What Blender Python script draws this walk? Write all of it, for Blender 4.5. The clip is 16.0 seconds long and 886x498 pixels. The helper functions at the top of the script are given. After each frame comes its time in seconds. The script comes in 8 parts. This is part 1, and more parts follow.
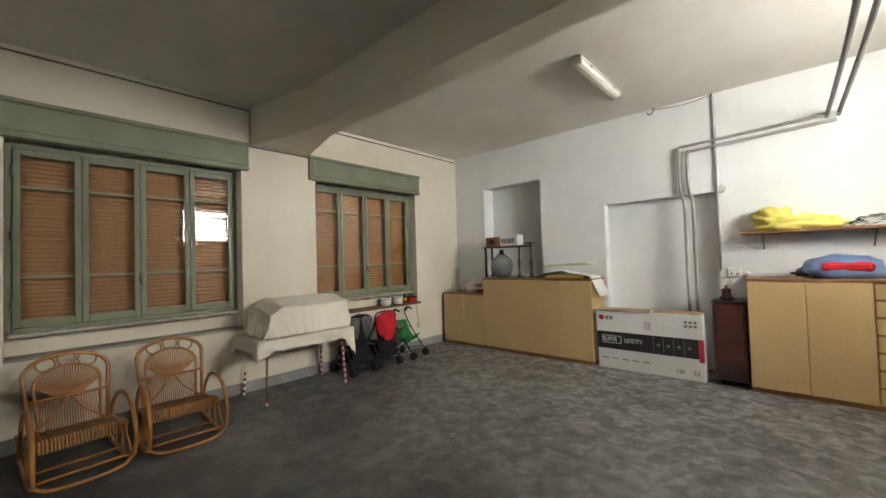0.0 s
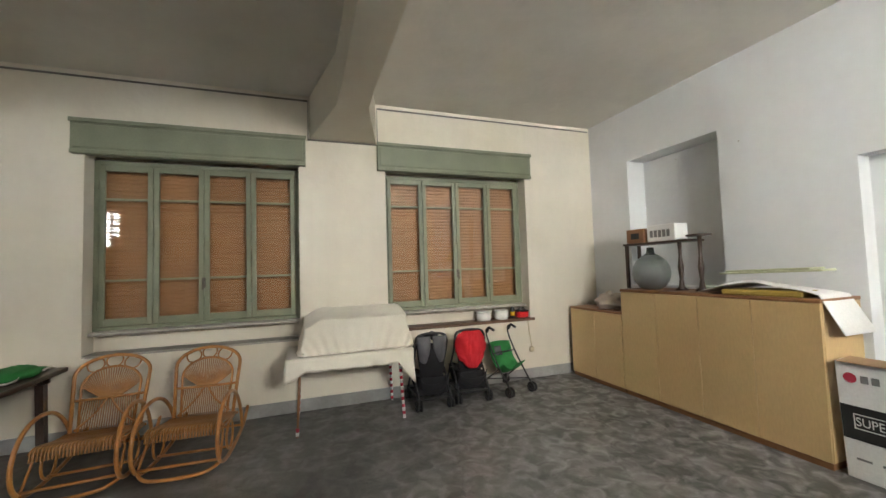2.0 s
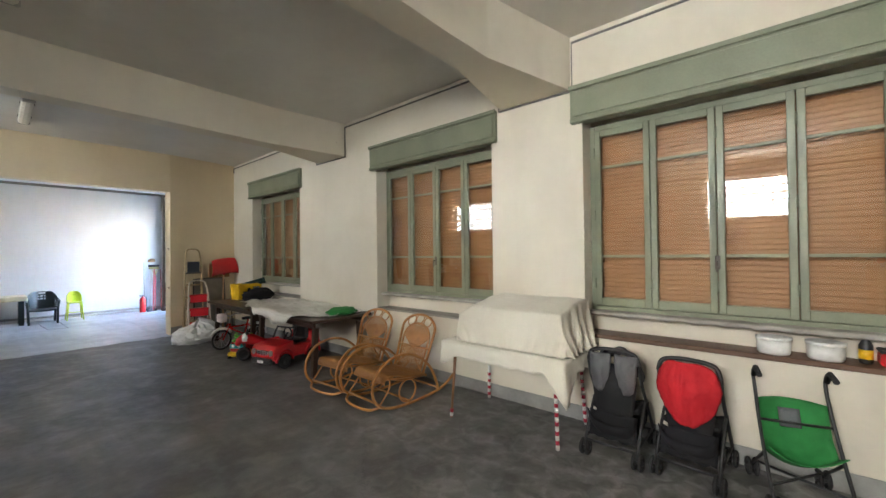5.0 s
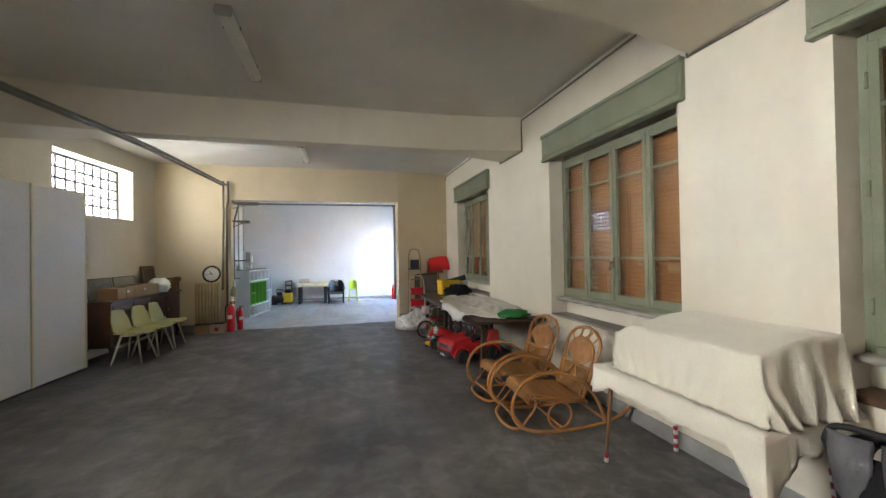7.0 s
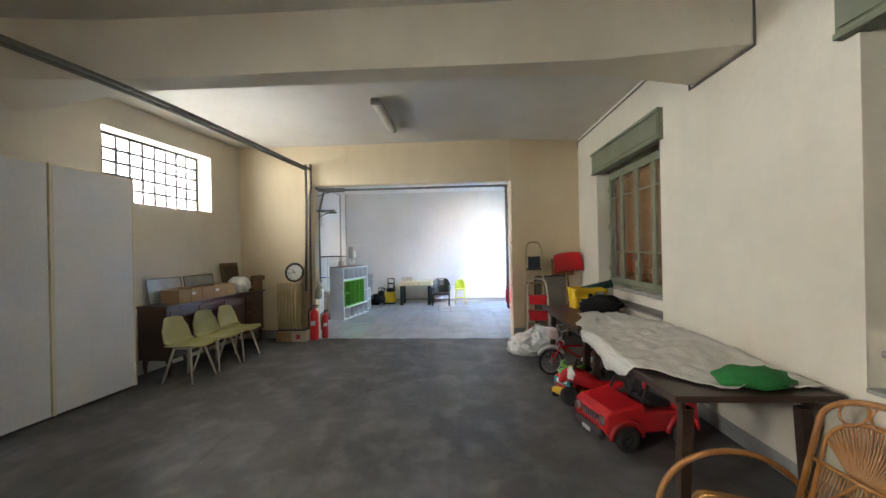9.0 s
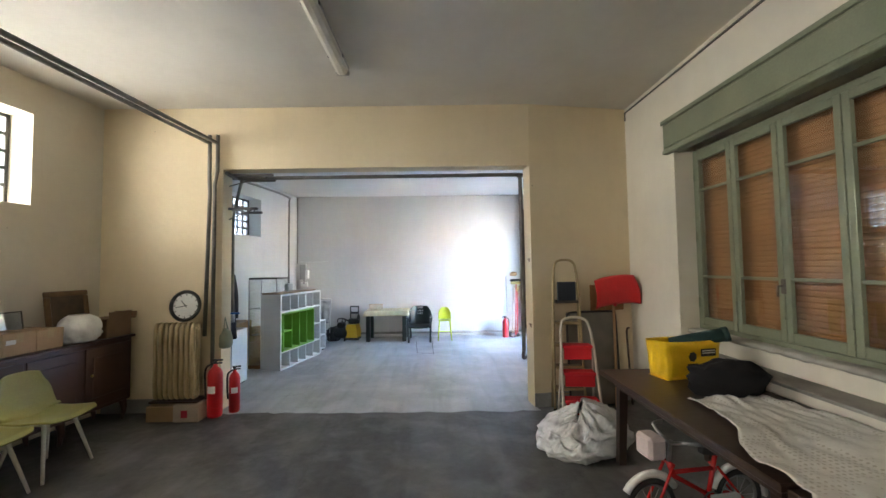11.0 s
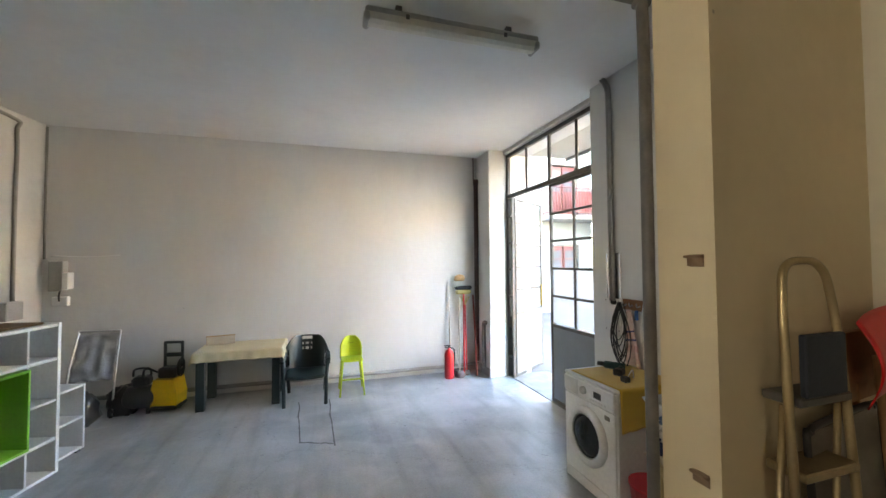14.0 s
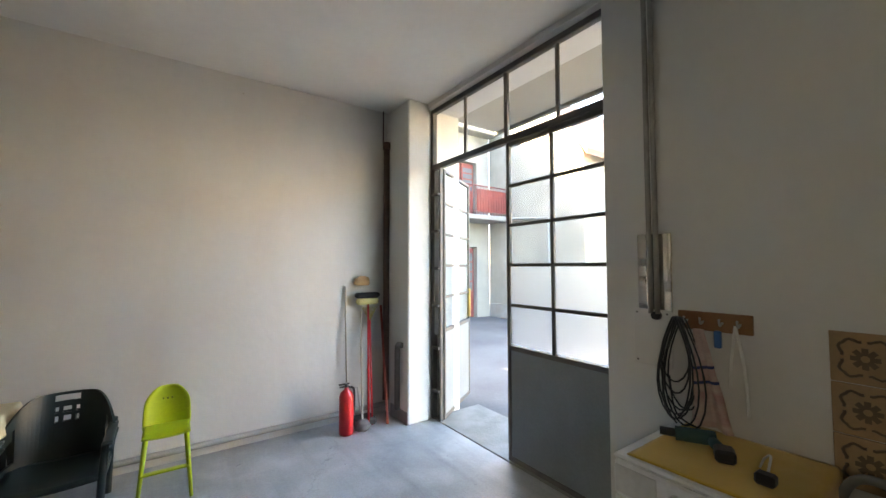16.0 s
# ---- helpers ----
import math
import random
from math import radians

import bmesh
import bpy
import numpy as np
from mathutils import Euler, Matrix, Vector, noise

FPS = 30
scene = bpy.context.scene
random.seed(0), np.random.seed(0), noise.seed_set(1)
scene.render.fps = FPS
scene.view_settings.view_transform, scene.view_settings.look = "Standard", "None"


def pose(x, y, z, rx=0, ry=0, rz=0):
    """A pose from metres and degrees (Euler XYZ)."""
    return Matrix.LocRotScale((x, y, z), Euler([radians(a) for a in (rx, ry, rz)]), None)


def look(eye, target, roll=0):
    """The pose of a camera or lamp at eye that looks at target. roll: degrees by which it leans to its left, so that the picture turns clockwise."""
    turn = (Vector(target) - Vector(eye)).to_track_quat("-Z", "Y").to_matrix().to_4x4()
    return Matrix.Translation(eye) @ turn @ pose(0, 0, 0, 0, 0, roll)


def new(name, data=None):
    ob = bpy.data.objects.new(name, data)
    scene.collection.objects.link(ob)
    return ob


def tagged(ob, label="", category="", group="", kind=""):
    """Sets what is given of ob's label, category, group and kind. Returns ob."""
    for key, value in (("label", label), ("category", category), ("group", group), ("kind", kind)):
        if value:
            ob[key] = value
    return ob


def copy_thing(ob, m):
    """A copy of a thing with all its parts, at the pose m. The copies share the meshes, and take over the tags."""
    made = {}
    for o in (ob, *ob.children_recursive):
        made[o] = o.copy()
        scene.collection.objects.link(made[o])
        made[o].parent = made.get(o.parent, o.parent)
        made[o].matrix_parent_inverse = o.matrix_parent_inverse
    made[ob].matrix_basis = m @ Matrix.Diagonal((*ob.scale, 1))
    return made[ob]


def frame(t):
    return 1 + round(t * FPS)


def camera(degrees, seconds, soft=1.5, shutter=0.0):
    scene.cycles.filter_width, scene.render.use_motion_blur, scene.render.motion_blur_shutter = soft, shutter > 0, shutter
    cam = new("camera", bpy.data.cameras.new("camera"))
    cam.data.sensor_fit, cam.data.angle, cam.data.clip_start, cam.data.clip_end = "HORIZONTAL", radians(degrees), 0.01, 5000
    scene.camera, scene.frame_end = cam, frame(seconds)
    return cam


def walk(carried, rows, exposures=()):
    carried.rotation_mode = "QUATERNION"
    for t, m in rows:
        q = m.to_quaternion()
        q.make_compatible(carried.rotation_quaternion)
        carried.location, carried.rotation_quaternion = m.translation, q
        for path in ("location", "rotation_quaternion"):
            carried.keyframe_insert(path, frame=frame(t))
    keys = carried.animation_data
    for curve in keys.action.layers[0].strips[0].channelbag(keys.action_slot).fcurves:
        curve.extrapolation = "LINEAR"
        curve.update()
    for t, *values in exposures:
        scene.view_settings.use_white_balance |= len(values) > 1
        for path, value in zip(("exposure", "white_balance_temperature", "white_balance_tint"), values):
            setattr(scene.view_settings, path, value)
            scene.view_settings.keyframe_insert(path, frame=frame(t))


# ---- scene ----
cam = camera(98.3, 16.0)
PATH = [
    (0, (1.168, 0.684, 1.588), (-0.177, 2.163, 1.646), -1.8),
    (0.5, (1.084, 1.19, 1.581), (-0.448, 2.476, 1.608), -1.7),
    (1, (0.986, 1.668, 1.591), (-0.605, 2.879, 1.643), -2.0),
    (1.5, (0.886, 2.15, 1.597), (-0.868, 3.103, 1.713), -1.9),
    (2, (0.753, 2.622, 1.567), (-1.126, 3.299, 1.669), -1.8),
    (2.5, (0.607, 3.016, 1.542), (-1.353, 3.395, 1.672), -1.4),
    (3, (0.392, 3.376, 1.582), (-1.601, 3.231, 1.667), -1.1),
    (3.5, (0.166, 3.669, 1.602), (-1.73, 3.047, 1.734), -0.8),
    (3.7, (0.075, 3.816, 1.592), (-1.757, 3.021, 1.698), -0.8),
    (6, (-0.761, 5.326, 1.598), (-1.964, 3.73, 1.646), -0.7),
    (6.5, (-1.053, 5.31, 1.644), (-1.902, 3.5, 1.697), -1.1),
    (7, (-1.315, 5.063, 1.631), (-1.829, 3.131, 1.652), -1.0),
    (7.5, (-1.503, 4.673, 1.631), (-1.709, 2.684, 1.662), -1.0),
    (8, (-1.68, 4.119, 1.616), (-1.652, 2.119, 1.624), -0.8),
    (10.3, (-1.723, 1.11, 1.682), (-1.621, -0.888, 1.677), -1.2),
    (10.5, (-1.637, 0.874, 1.678), (-1.59, -1.125, 1.659), -0.7),
    (11, (-1.541, 0.273, 1.679), (-1.573, -1.724, 1.771), -0.8),
    (11.5, (-1.468, -0.378, 1.649), (-1.484, -2.377, 1.687), -0.6),
    (12, (-1.457, -1.044, 1.716), (-1.677, -3.031, 1.753), -0.9),
    (12.5, (-1.382, -1.679, 1.673), (-1.649, -3.657, 1.798), -1.0),
    (13, (-1.443, -2.298, 1.709), (-1.795, -4.267, 1.738), -0.9),
    (13.5, (-1.372, -2.807, 1.749), (-1.856, -4.745, 1.853), -0.5),
    (14, (-1.361, -3.317, 1.747), (-1.948, -5.228, 1.81), -0.4),
    (14.5, (-1.405, -3.828, 1.703), (-2.271, -5.631, 1.664), -0.1),
    (15, (-1.46, -4.262, 1.68), (-2.463, -5.992, 1.708), -0.0),
    (15.5, (-1.544, -4.716, 1.663), (-2.637, -6.391, 1.688), -0.0),
    (16, (-1.709, -5.129, 1.633), (-2.858, -6.763, 1.725), -0.1),
]
EXPOSURES = [(0, 5.92, 6100, 10), (1.5, 6.1, 6000, 10), (3.5, 6.42, 5900, 10), (6.5, 6.45, 5850, 10), (7, 6.5, 5900, 10), (8, 6.55, 5950, 10), (11, 6.52, 6200, 10), (12, 6.42, 6600, 10), (13.5, 5.95, 7300, 10), (14.5, 5.58, 7800, 10), (15.2, 5.17, 8000, 10), (16, 4.94, 8000, 10)]
walk(cam, [(t, look(eye, target, roll)) for t, eye, target, roll in PATH], EXPOSURES)

# ---- light ----
world = bpy.data.worlds.new("sky")
scene.world = world
world.use_nodes = True
wn = world.node_tree.nodes
wn.clear()
sky = wn.new("ShaderNodeTexSky")
sky.sky_type, sky.sun_disc = "NISHITA", False
sky.sun_elevation, sky.sun_rotation = radians(35), radians(138)
sky_bg = wn.new("ShaderNodeBackground")
sky_bg.inputs["Strength"].default_value = 0.15
sky_out = wn.new("ShaderNodeOutputWorld")
world.node_tree.links.new(sky.outputs[0], sky_bg.inputs[0])
world.node_tree.links.new(sky_bg.outputs[0], sky_out.inputs[0])
sun_data = bpy.data.lights.new("sun", "SUN")
sun_data.energy, sun_data.angle, sun_data.color = 4.8, radians(0.5), (1.0, 0.88, 0.70)
sun = new("sun", sun_data)
sun.matrix_world = look((20, -22, 21), (0, 0, 0))


def window_light(name, m, width, height, watts, colour):
    data = bpy.data.lights.new(name, "AREA")
    data.shape, data.size, data.size_y, data.energy, data.color = "RECTANGLE", width, height, watts, colour
    new(name, data).matrix_world = m


# ---- materials ----
MATS = {}


def mat(name, col, rough=0.6, col2=None, scale=3.0, fine=45.0, bump=0.06, metal=0.0, amount=0.5, fine_amount=0.12, coat=0.0, sheen=0.0, stretch=None):
    """Base colour varied at two scales by noise, with a fine relief."""
    if name in MATS:
        return MATS[name]
    m = bpy.data.materials.new(name)
    m.use_nodes = True
    n, l = m.node_tree.nodes, m.node_tree.links
    b = n["Principled BSDF"]
    b.inputs["Roughness"].default_value, b.inputs["Metallic"].default_value = rough, metal
    b.inputs["Coat Weight"].default_value, b.inputs["Sheen Weight"].default_value = coat, sheen
    co = n.new("ShaderNodeTexCoord")
    mp = n.new("ShaderNodeMapping")
    mp.inputs["Scale"].default_value = stretch or (1, 1, 1)
    l.new(co.outputs["Object"], mp.inputs[0])
    big, small = n.new("ShaderNodeTexNoise"), n.new("ShaderNodeTexNoise")
    big.inputs["Scale"].default_value, big.inputs["Detail"].default_value = scale, 5
    small.inputs["Scale"].default_value, small.inputs["Detail"].default_value = fine, 3
    for t in (big, small):
        l.new(mp.outputs[0], t.inputs["Vector"])
    ramp = n.new("ShaderNodeMapRange")
    ramp.inputs["From Min"].default_value, ramp.inputs["From Max"].default_value = 0.32, 0.68
    ramp.inputs["To Max"].default_value = amount * 2
    l.new(big.outputs["Fac"], ramp.inputs[0])
    mix = n.new("ShaderNodeMix")
    mix.data_type = "RGBA"
    mix.inputs[6].default_value = (*col, 1)
    mix.inputs[7].default_value = (*(col2 or tuple(0.8 * c for c in col)), 1)
    l.new(ramp.outputs[0], mix.inputs[0])
    grain = n.new("ShaderNodeMapRange")
    grain.inputs["To Min"].default_value, grain.inputs["To Max"].default_value = 1 - fine_amount, 1 + fine_amount
    l.new(small.outputs["Fac"], grain.inputs[0])
    mul = n.new("ShaderNodeVectorMath")
    mul.operation = "SCALE"
    l.new(mix.outputs[2], mul.inputs[0])
    l.new(grain.outputs[0], mul.inputs["Scale"])
    l.new(mul.outputs[0], b.inputs["Base Color"])
    if bump:
        bp = n.new("ShaderNodeBump")
        bp.inputs["Strength"].default_value, bp.inputs["Distance"].default_value = min(1, bump * 6), 0.004
        l.new(small.outputs["Fac"], bp.inputs["Height"])
        l.new(bp.outputs[0], b.inputs["Normal"])
    MATS[name] = m
    return m


def glass(name, tint=(0.95, 0.97, 0.96), rough=0.0):
    m = bpy.data.materials.new(name)
    m.use_nodes = True
    b = m.node_tree.nodes["Principled BSDF"]
    b.inputs["Base Color"].default_value = (*tint, 1)
    b.inputs["Transmission Weight"].default_value, b.inputs["Roughness"].default_value, b.inputs["IOR"].default_value = 1, rough, 1.48
    return m


def wall_paint(name, col, stain, damp=0.5):
    """Old lime paint: broad patches, drips and a rough trowelled relief."""
    m = mat(name, col, 0.85, stain, 0.7, 14.0, 0.12, amount=damp, fine_amount=0.03)
    n, l = m.node_tree.nodes, m.node_tree.links
    b = n["Principled BSDF"]
    co = n["Texture Coordinate"]
    mp = n.new("ShaderNodeMapping")
    mp.inputs["Scale"].default_value = (2.2, 2.2, 0.5)
    drip = n.new("ShaderNodeTexNoise")
    drip.inputs["Scale"].default_value, drip.inputs["Detail"].default_value = 1.5, 6
    l.new(co.outputs["Object"], mp.inputs[0])
    l.new(mp.outputs[0], drip.inputs["Vector"])
    rg = n.new("ShaderNodeMapRange")
    rg.inputs["From Min"].default_value, rg.inputs["From Max"].default_value = 0.5, 0.75
    rg.inputs["To Min"].default_value, rg.inputs["To Max"].default_value = 1.0, 0.955
    l.new(drip.outputs["Fac"], rg.inputs[0])
    mul = n.new("ShaderNodeVectorMath")
    mul.operation = "SCALE"
    l.new(b.inputs["Base Color"].links[0].from_socket, mul.inputs[0])
    l.new(rg.outputs[0], mul.inputs["Scale"])
    l.new(mul.outputs[0], b.inputs["Base Color"])
    return m


def floor_mat(name, dark, mid, pale, wear, gloss=(0.35, 0.7), dusty=None, crack=0.75):
    """Worn cement: pale scuffs over a dark dusty skin."""
    m = bpy.data.materials.new(name)
    m.use_nodes = True
    n, l = m.node_tree.nodes, m.node_tree.links
    b = n["Principled BSDF"]
    co = n.new("ShaderNodeTexCoord")
    a, c, d, e = (n.new("ShaderNodeTexNoise") for _ in range(4))
    for t, s, dt in ((a, 0.8, 6), (c, 3.2, 7), (d, 70.0, 3), (e, 14.0, 5)):
        t.inputs["Scale"].default_value, t.inputs["Detail"].default_value = s, dt
        l.new(co.outputs["Object"], t.inputs["Vector"])
    c.inputs["Distortion"].default_value = 0.4
    r1 = n.new("ShaderNodeMapRange")
    r1.inputs["From Min"].default_value, r1.inputs["From Max"].default_value = 0.38, 0.66
    l.new(a.outputs["Fac"], r1.inputs[0])
    m1, m2 = n.new("ShaderNodeMix"), n.new("ShaderNodeMix")
    m1.data_type = m2.data_type = "RGBA"
    m1.inputs[6].default_value, m1.inputs[7].default_value = (*dark, 1), (*mid, 1)
    l.new(r1.outputs[0], m1.inputs[0])
    r2 = n.new("ShaderNodeMapRange")
    r2.inputs["From Min"].default_value, r2.inputs["From Max"].default_value, r2.inputs["To Max"].default_value = 0.46, 0.74, wear
    l.new(c.outputs["Fac"], r2.inputs[0])
    l.new(r2.outputs[0], m2.inputs[0])
    l.new(m1.outputs[2], m2.inputs[6])
    m2.inputs[7].default_value = (*pale, 1)
    g = n.new("ShaderNodeMapRange")
    g.inputs["To Min"].default_value, g.inputs["To Max"].default_value = 0.8, 1.2
    l.new(d.outputs["Fac"], g.inputs[0])
    mu = n.new("ShaderNodeVectorMath")
    mu.operation = "SCALE"
    skin = m2.outputs[2]
    if dusty:
        # grey dust and chipped patches that thicken towards one end of the hall
        sp = n.new("ShaderNodeSeparateXYZ")
        l.new(co.outputs["Object"], sp.inputs[0])
        ma = n.new("ShaderNodeMath")
        ma.operation = "MULTIPLY_ADD"
        ma.inputs[1].default_value = 7.0
        l.new(a.outputs["Fac"], ma.inputs[0])
        l.new(sp.outputs["Y"], ma.inputs[2])
        zone = n.new("ShaderNodeMapRange")
        zone.inputs["From Min"].default_value, zone.inputs["From Max"].default_value = 4.9, 9.4
        l.new(ma.outputs[0], zone.inputs[0])
        chips = n.new("ShaderNodeTexVoronoi")
        chips.feature = "DISTANCE_TO_EDGE"
        chips.inputs["Scale"].default_value = 6.0
        wv = n.new("ShaderNodeVectorMath")
        wv.operation = "MULTIPLY_ADD"
        wv.inputs[1].default_value = (0.16, 0.16, 0.16)
        l.new(c.outputs["Color"], wv.inputs[0])
        l.new(co.outputs["Object"], wv.inputs[2])
        l.new(wv.outputs[0], chips.inputs["Vector"])
        edge = n.new("ShaderNodeMapRange")
        edge.inputs["From Max"].default_value, edge.inputs["To Min"].default_value, edge.inputs["To Max"].default_value = 0.20, 1.0, 0.5
        l.new(chips.outputs["Distance"], edge.inputs[0])
        grit = n.new("ShaderNodeMapRange")
        grit.inputs["From Min"].default_value, grit.inputs["From Max"].default_value = 0.40, 0.60
        flake = n.new("ShaderNodeTexNoise")
        flake.inputs["Scale"].default_value, flake.inputs["Detail"].default_value, flake.inputs["Distortion"].default_value = 7.0, 8, 0.8
        l.new(co.outputs["Object"], flake.inputs["Vector"])
        l.new(flake.outputs["Fac"], grit.inputs[0])
        f1, f2 = n.new("ShaderNodeMath"), n.new("ShaderNodeMath")
        f1.operation = f2.operation = "MULTIPLY"
        l.new(edge.outputs[0], f1.inputs[0])
        l.new(grit.outputs[0], f1.inputs[1])
        l.new(f1.outputs[0], f2.inputs[0])
        l.new(zone.outputs[0], f2.inputs[1])
        m3 = n.new("ShaderNodeMix")
        m3.data_type = "RGBA"
        l.new(f2.outputs[0], m3.inputs[0])
        l.new(skin, m3.inputs[6])
        m3.inputs[7].default_value = (*dusty, 1)
        skin = m3.outputs[2]
    l.new(skin, mu.inputs[0])
    l.new(g.outputs[0], mu.inputs["Scale"])
    # long dark drag marks and thin wandering cracks
    mp = n.new("ShaderNodeMapping")
    mp.inputs["Rotation"].default_value, mp.inputs["Scale"].default_value = (0, 0, radians(38)), (5.0, 0.5, 1.0)
    l.new(co.outputs["Object"], mp.inputs[0])
    drag = n.new("ShaderNodeTexNoise")
    drag.inputs["Scale"].default_value, drag.inputs["Detail"].default_value = 1.3, 7
    l.new(mp.outputs[0], drag.inputs["Vector"])
    dr = n.new("ShaderNodeMapRange")
    dr.inputs["From Min"].default_value, dr.inputs["From Max"].default_value, dr.inputs["To Min"].default_value, dr.inputs["To Max"].default_value = 0.50, 0.76, 1.0, 0.74
    l.new(drag.outputs["Fac"], dr.inputs[0])
    wob = n.new("ShaderNodeVectorMath")
    wob.operation = "MULTIPLY_ADD"
    wob.inputs[1].default_value = (0.25, 0.25, 0.25)
    l.new(e.outputs["Color"], wob.inputs[0])
    l.new(co.outputs["Object"], wob.inputs[2])
    cr = n.new("ShaderNodeTexVoronoi")
    cr.feature = "DISTANCE_TO_EDGE"
    cr.inputs["Scale"].default_value = 0.42
    l.new(wob.outputs[0], cr.inputs["Vector"])
    ck = n.new("ShaderNodeMapRange")
    ck.inputs["From Max"].default_value, ck.inputs["To Min"].default_value = 0.0045, crack
    l.new(cr.outputs["Distance"], ck.inputs[0])
    both = n.new("ShaderNodeMath")
    both.operation = "MULTIPLY"
    l.new(dr.outputs[0], both.inputs[0])
    l.new(ck.outputs[0], both.inputs[1])
    mu2 = n.new("ShaderNodeVectorMath")
    mu2.operation = "SCALE"
    l.new(mu.outputs[0], mu2.inputs[0])
    l.new(both.outputs[0], mu2.inputs["Scale"])
    l.new(mu2.outputs[0], b.inputs["Base Color"])
    rr = n.new("ShaderNodeMapRange")
    rr.inputs["To Min"].default_value, rr.inputs["To Max"].default_value = gloss
    l.new(e.outputs["Fac"], rr.inputs[0])
    l.new(rr.outputs[0], b.inputs["Roughness"])
    bp = n.new("ShaderNodeBump")
    bp.inputs["Strength"].default_value, bp.inputs["Distance"].default_value = 0.5, 0.006
    l.new(e.outputs["Fac"], bp.inputs["Height"])
    l.new(bp.outputs[0], b.inputs["Normal"])
    return m


def specks(m, colour, scale, size):
    n, l = m.node_tree.nodes, m.node_tree.links
    b = n["Principled BSDF"]
    co = n.new("ShaderNodeTexCoord")
    v = n.new("ShaderNodeTexVoronoi")
    v.inputs["Scale"].default_value = scale
    l.new(co.outputs["Object"], v.inputs["Vector"])
    r = n.new("ShaderNodeMapRange")
    r.inputs["From Min"].default_value, r.inputs["From Max"].default_value, r.inputs["To Min"].default_value, r.inputs["To Max"].default_value = size * 0.5, size, 0.75, 0.0
    l.new(v.outputs["Distance"], r.inputs[0])
    mx = n.new("ShaderNodeMix")
    mx.data_type = "RGBA"
    l.new(r.outputs[0], mx.inputs[0])
    l.new(b.inputs["Base Color"].links[0].from_socket, mx.inputs[6])
    mx.inputs[7].default_value = (*colour, 1)
    l.new(mx.outputs[2], b.inputs["Base Color"])


WHITEWASH = wall_paint("aged_white_paint", (0.71, 0.665, 0.565), (0.63, 0.58, 0.475))
WHITE_N = wall_paint("white_north_paint", (0.725, 0.735, 0.74), (0.65, 0.665, 0.67))
CREAM = wall_paint("cream_paint", (0.73, 0.625, 0.44), (0.67, 0.56, 0.375))
ROOMWHITE = wall_paint("store_white_paint", (0.64, 0.63, 0.605), (0.58, 0.57, 0.55))
CEIL_OLD = wall_paint("old_ceiling_paint", (0.69, 0.665, 0.61), (0.61, 0.585, 0.53))
CEIL_WHITE = wall_paint("white_ceiling_paint", (0.76, 0.76, 0.75), (0.71, 0.71, 0.70))
FLOOR_DARK = floor_mat("dark_cement", (0.068, 0.066, 0.064), (0.135, 0.13, 0.125), (0.26, 0.255, 0.245), 0.45, (0.35, 0.7), (0.34, 0.335, 0.33))
FLOOR_PALE = floor_mat("pale_cement", (0.29, 0.30, 0.31), (0.44, 0.45, 0.46), (0.58, 0.58, 0.58), 0.4, (0.18, 0.5), None, 0.8)
BAND = mat("grey_skirting_paint", (0.34, 0.34, 0.33), 0.8, (0.22, 0.22, 0.21), 3, 30, 0.1)
GREEN = mat("sage_green_paint", (0.215, 0.235, 0.16), 0.5, (0.17, 0.185, 0.125), 2.5, 60, 0.04)
SLAT = mat("brown_shutter_wood", (0.20, 0.088, 0.023), 0.6, (0.16, 0.069, 0.018), 2, 14, 0.0, fine_amount=0.05, stretch=(1, 0.15, 1))
PANE = glass("window_glass")
RIBBED = glass("ribbed_glass", (0.93, 0.96, 0.97), 0.35)
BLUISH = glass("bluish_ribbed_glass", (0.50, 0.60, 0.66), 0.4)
IRON = mat("dark_grey_iron", (0.09, 0.09, 0.09), 0.55, (0.14, 0.12, 0.10), 6, 70, 0.05, metal=0.3)
DOORGREY = mat("grey_door_paint", (0.22, 0.24, 0.25), 0.45, (0.17, 0.185, 0.19), 1.5, 60, 0.03)
PIPE = mat("dark_painted_pipe", (0.11, 0.105, 0.10), 0.45, (0.17, 0.15, 0.13), 8, 70, 0.04)
CONDUIT = mat("grey_conduit", (0.33, 0.32, 0.30), 0.5, (0.25, 0.24, 0.22), 6, 60, 0.03)
for paint, sc in ((WHITEWASH, 2.6), (WHITE_N, 2.2), (CREAM, 1.9), (ROOMWHITE, 1.8)):
    specks(paint, (0.30, 0.25, 0.19), sc, 0.022)
STONE = mat("pale_stone_sill", (0.45, 0.43, 0.38), 0.8, (0.3, 0.28, 0.25), 5, 40, 0.15)


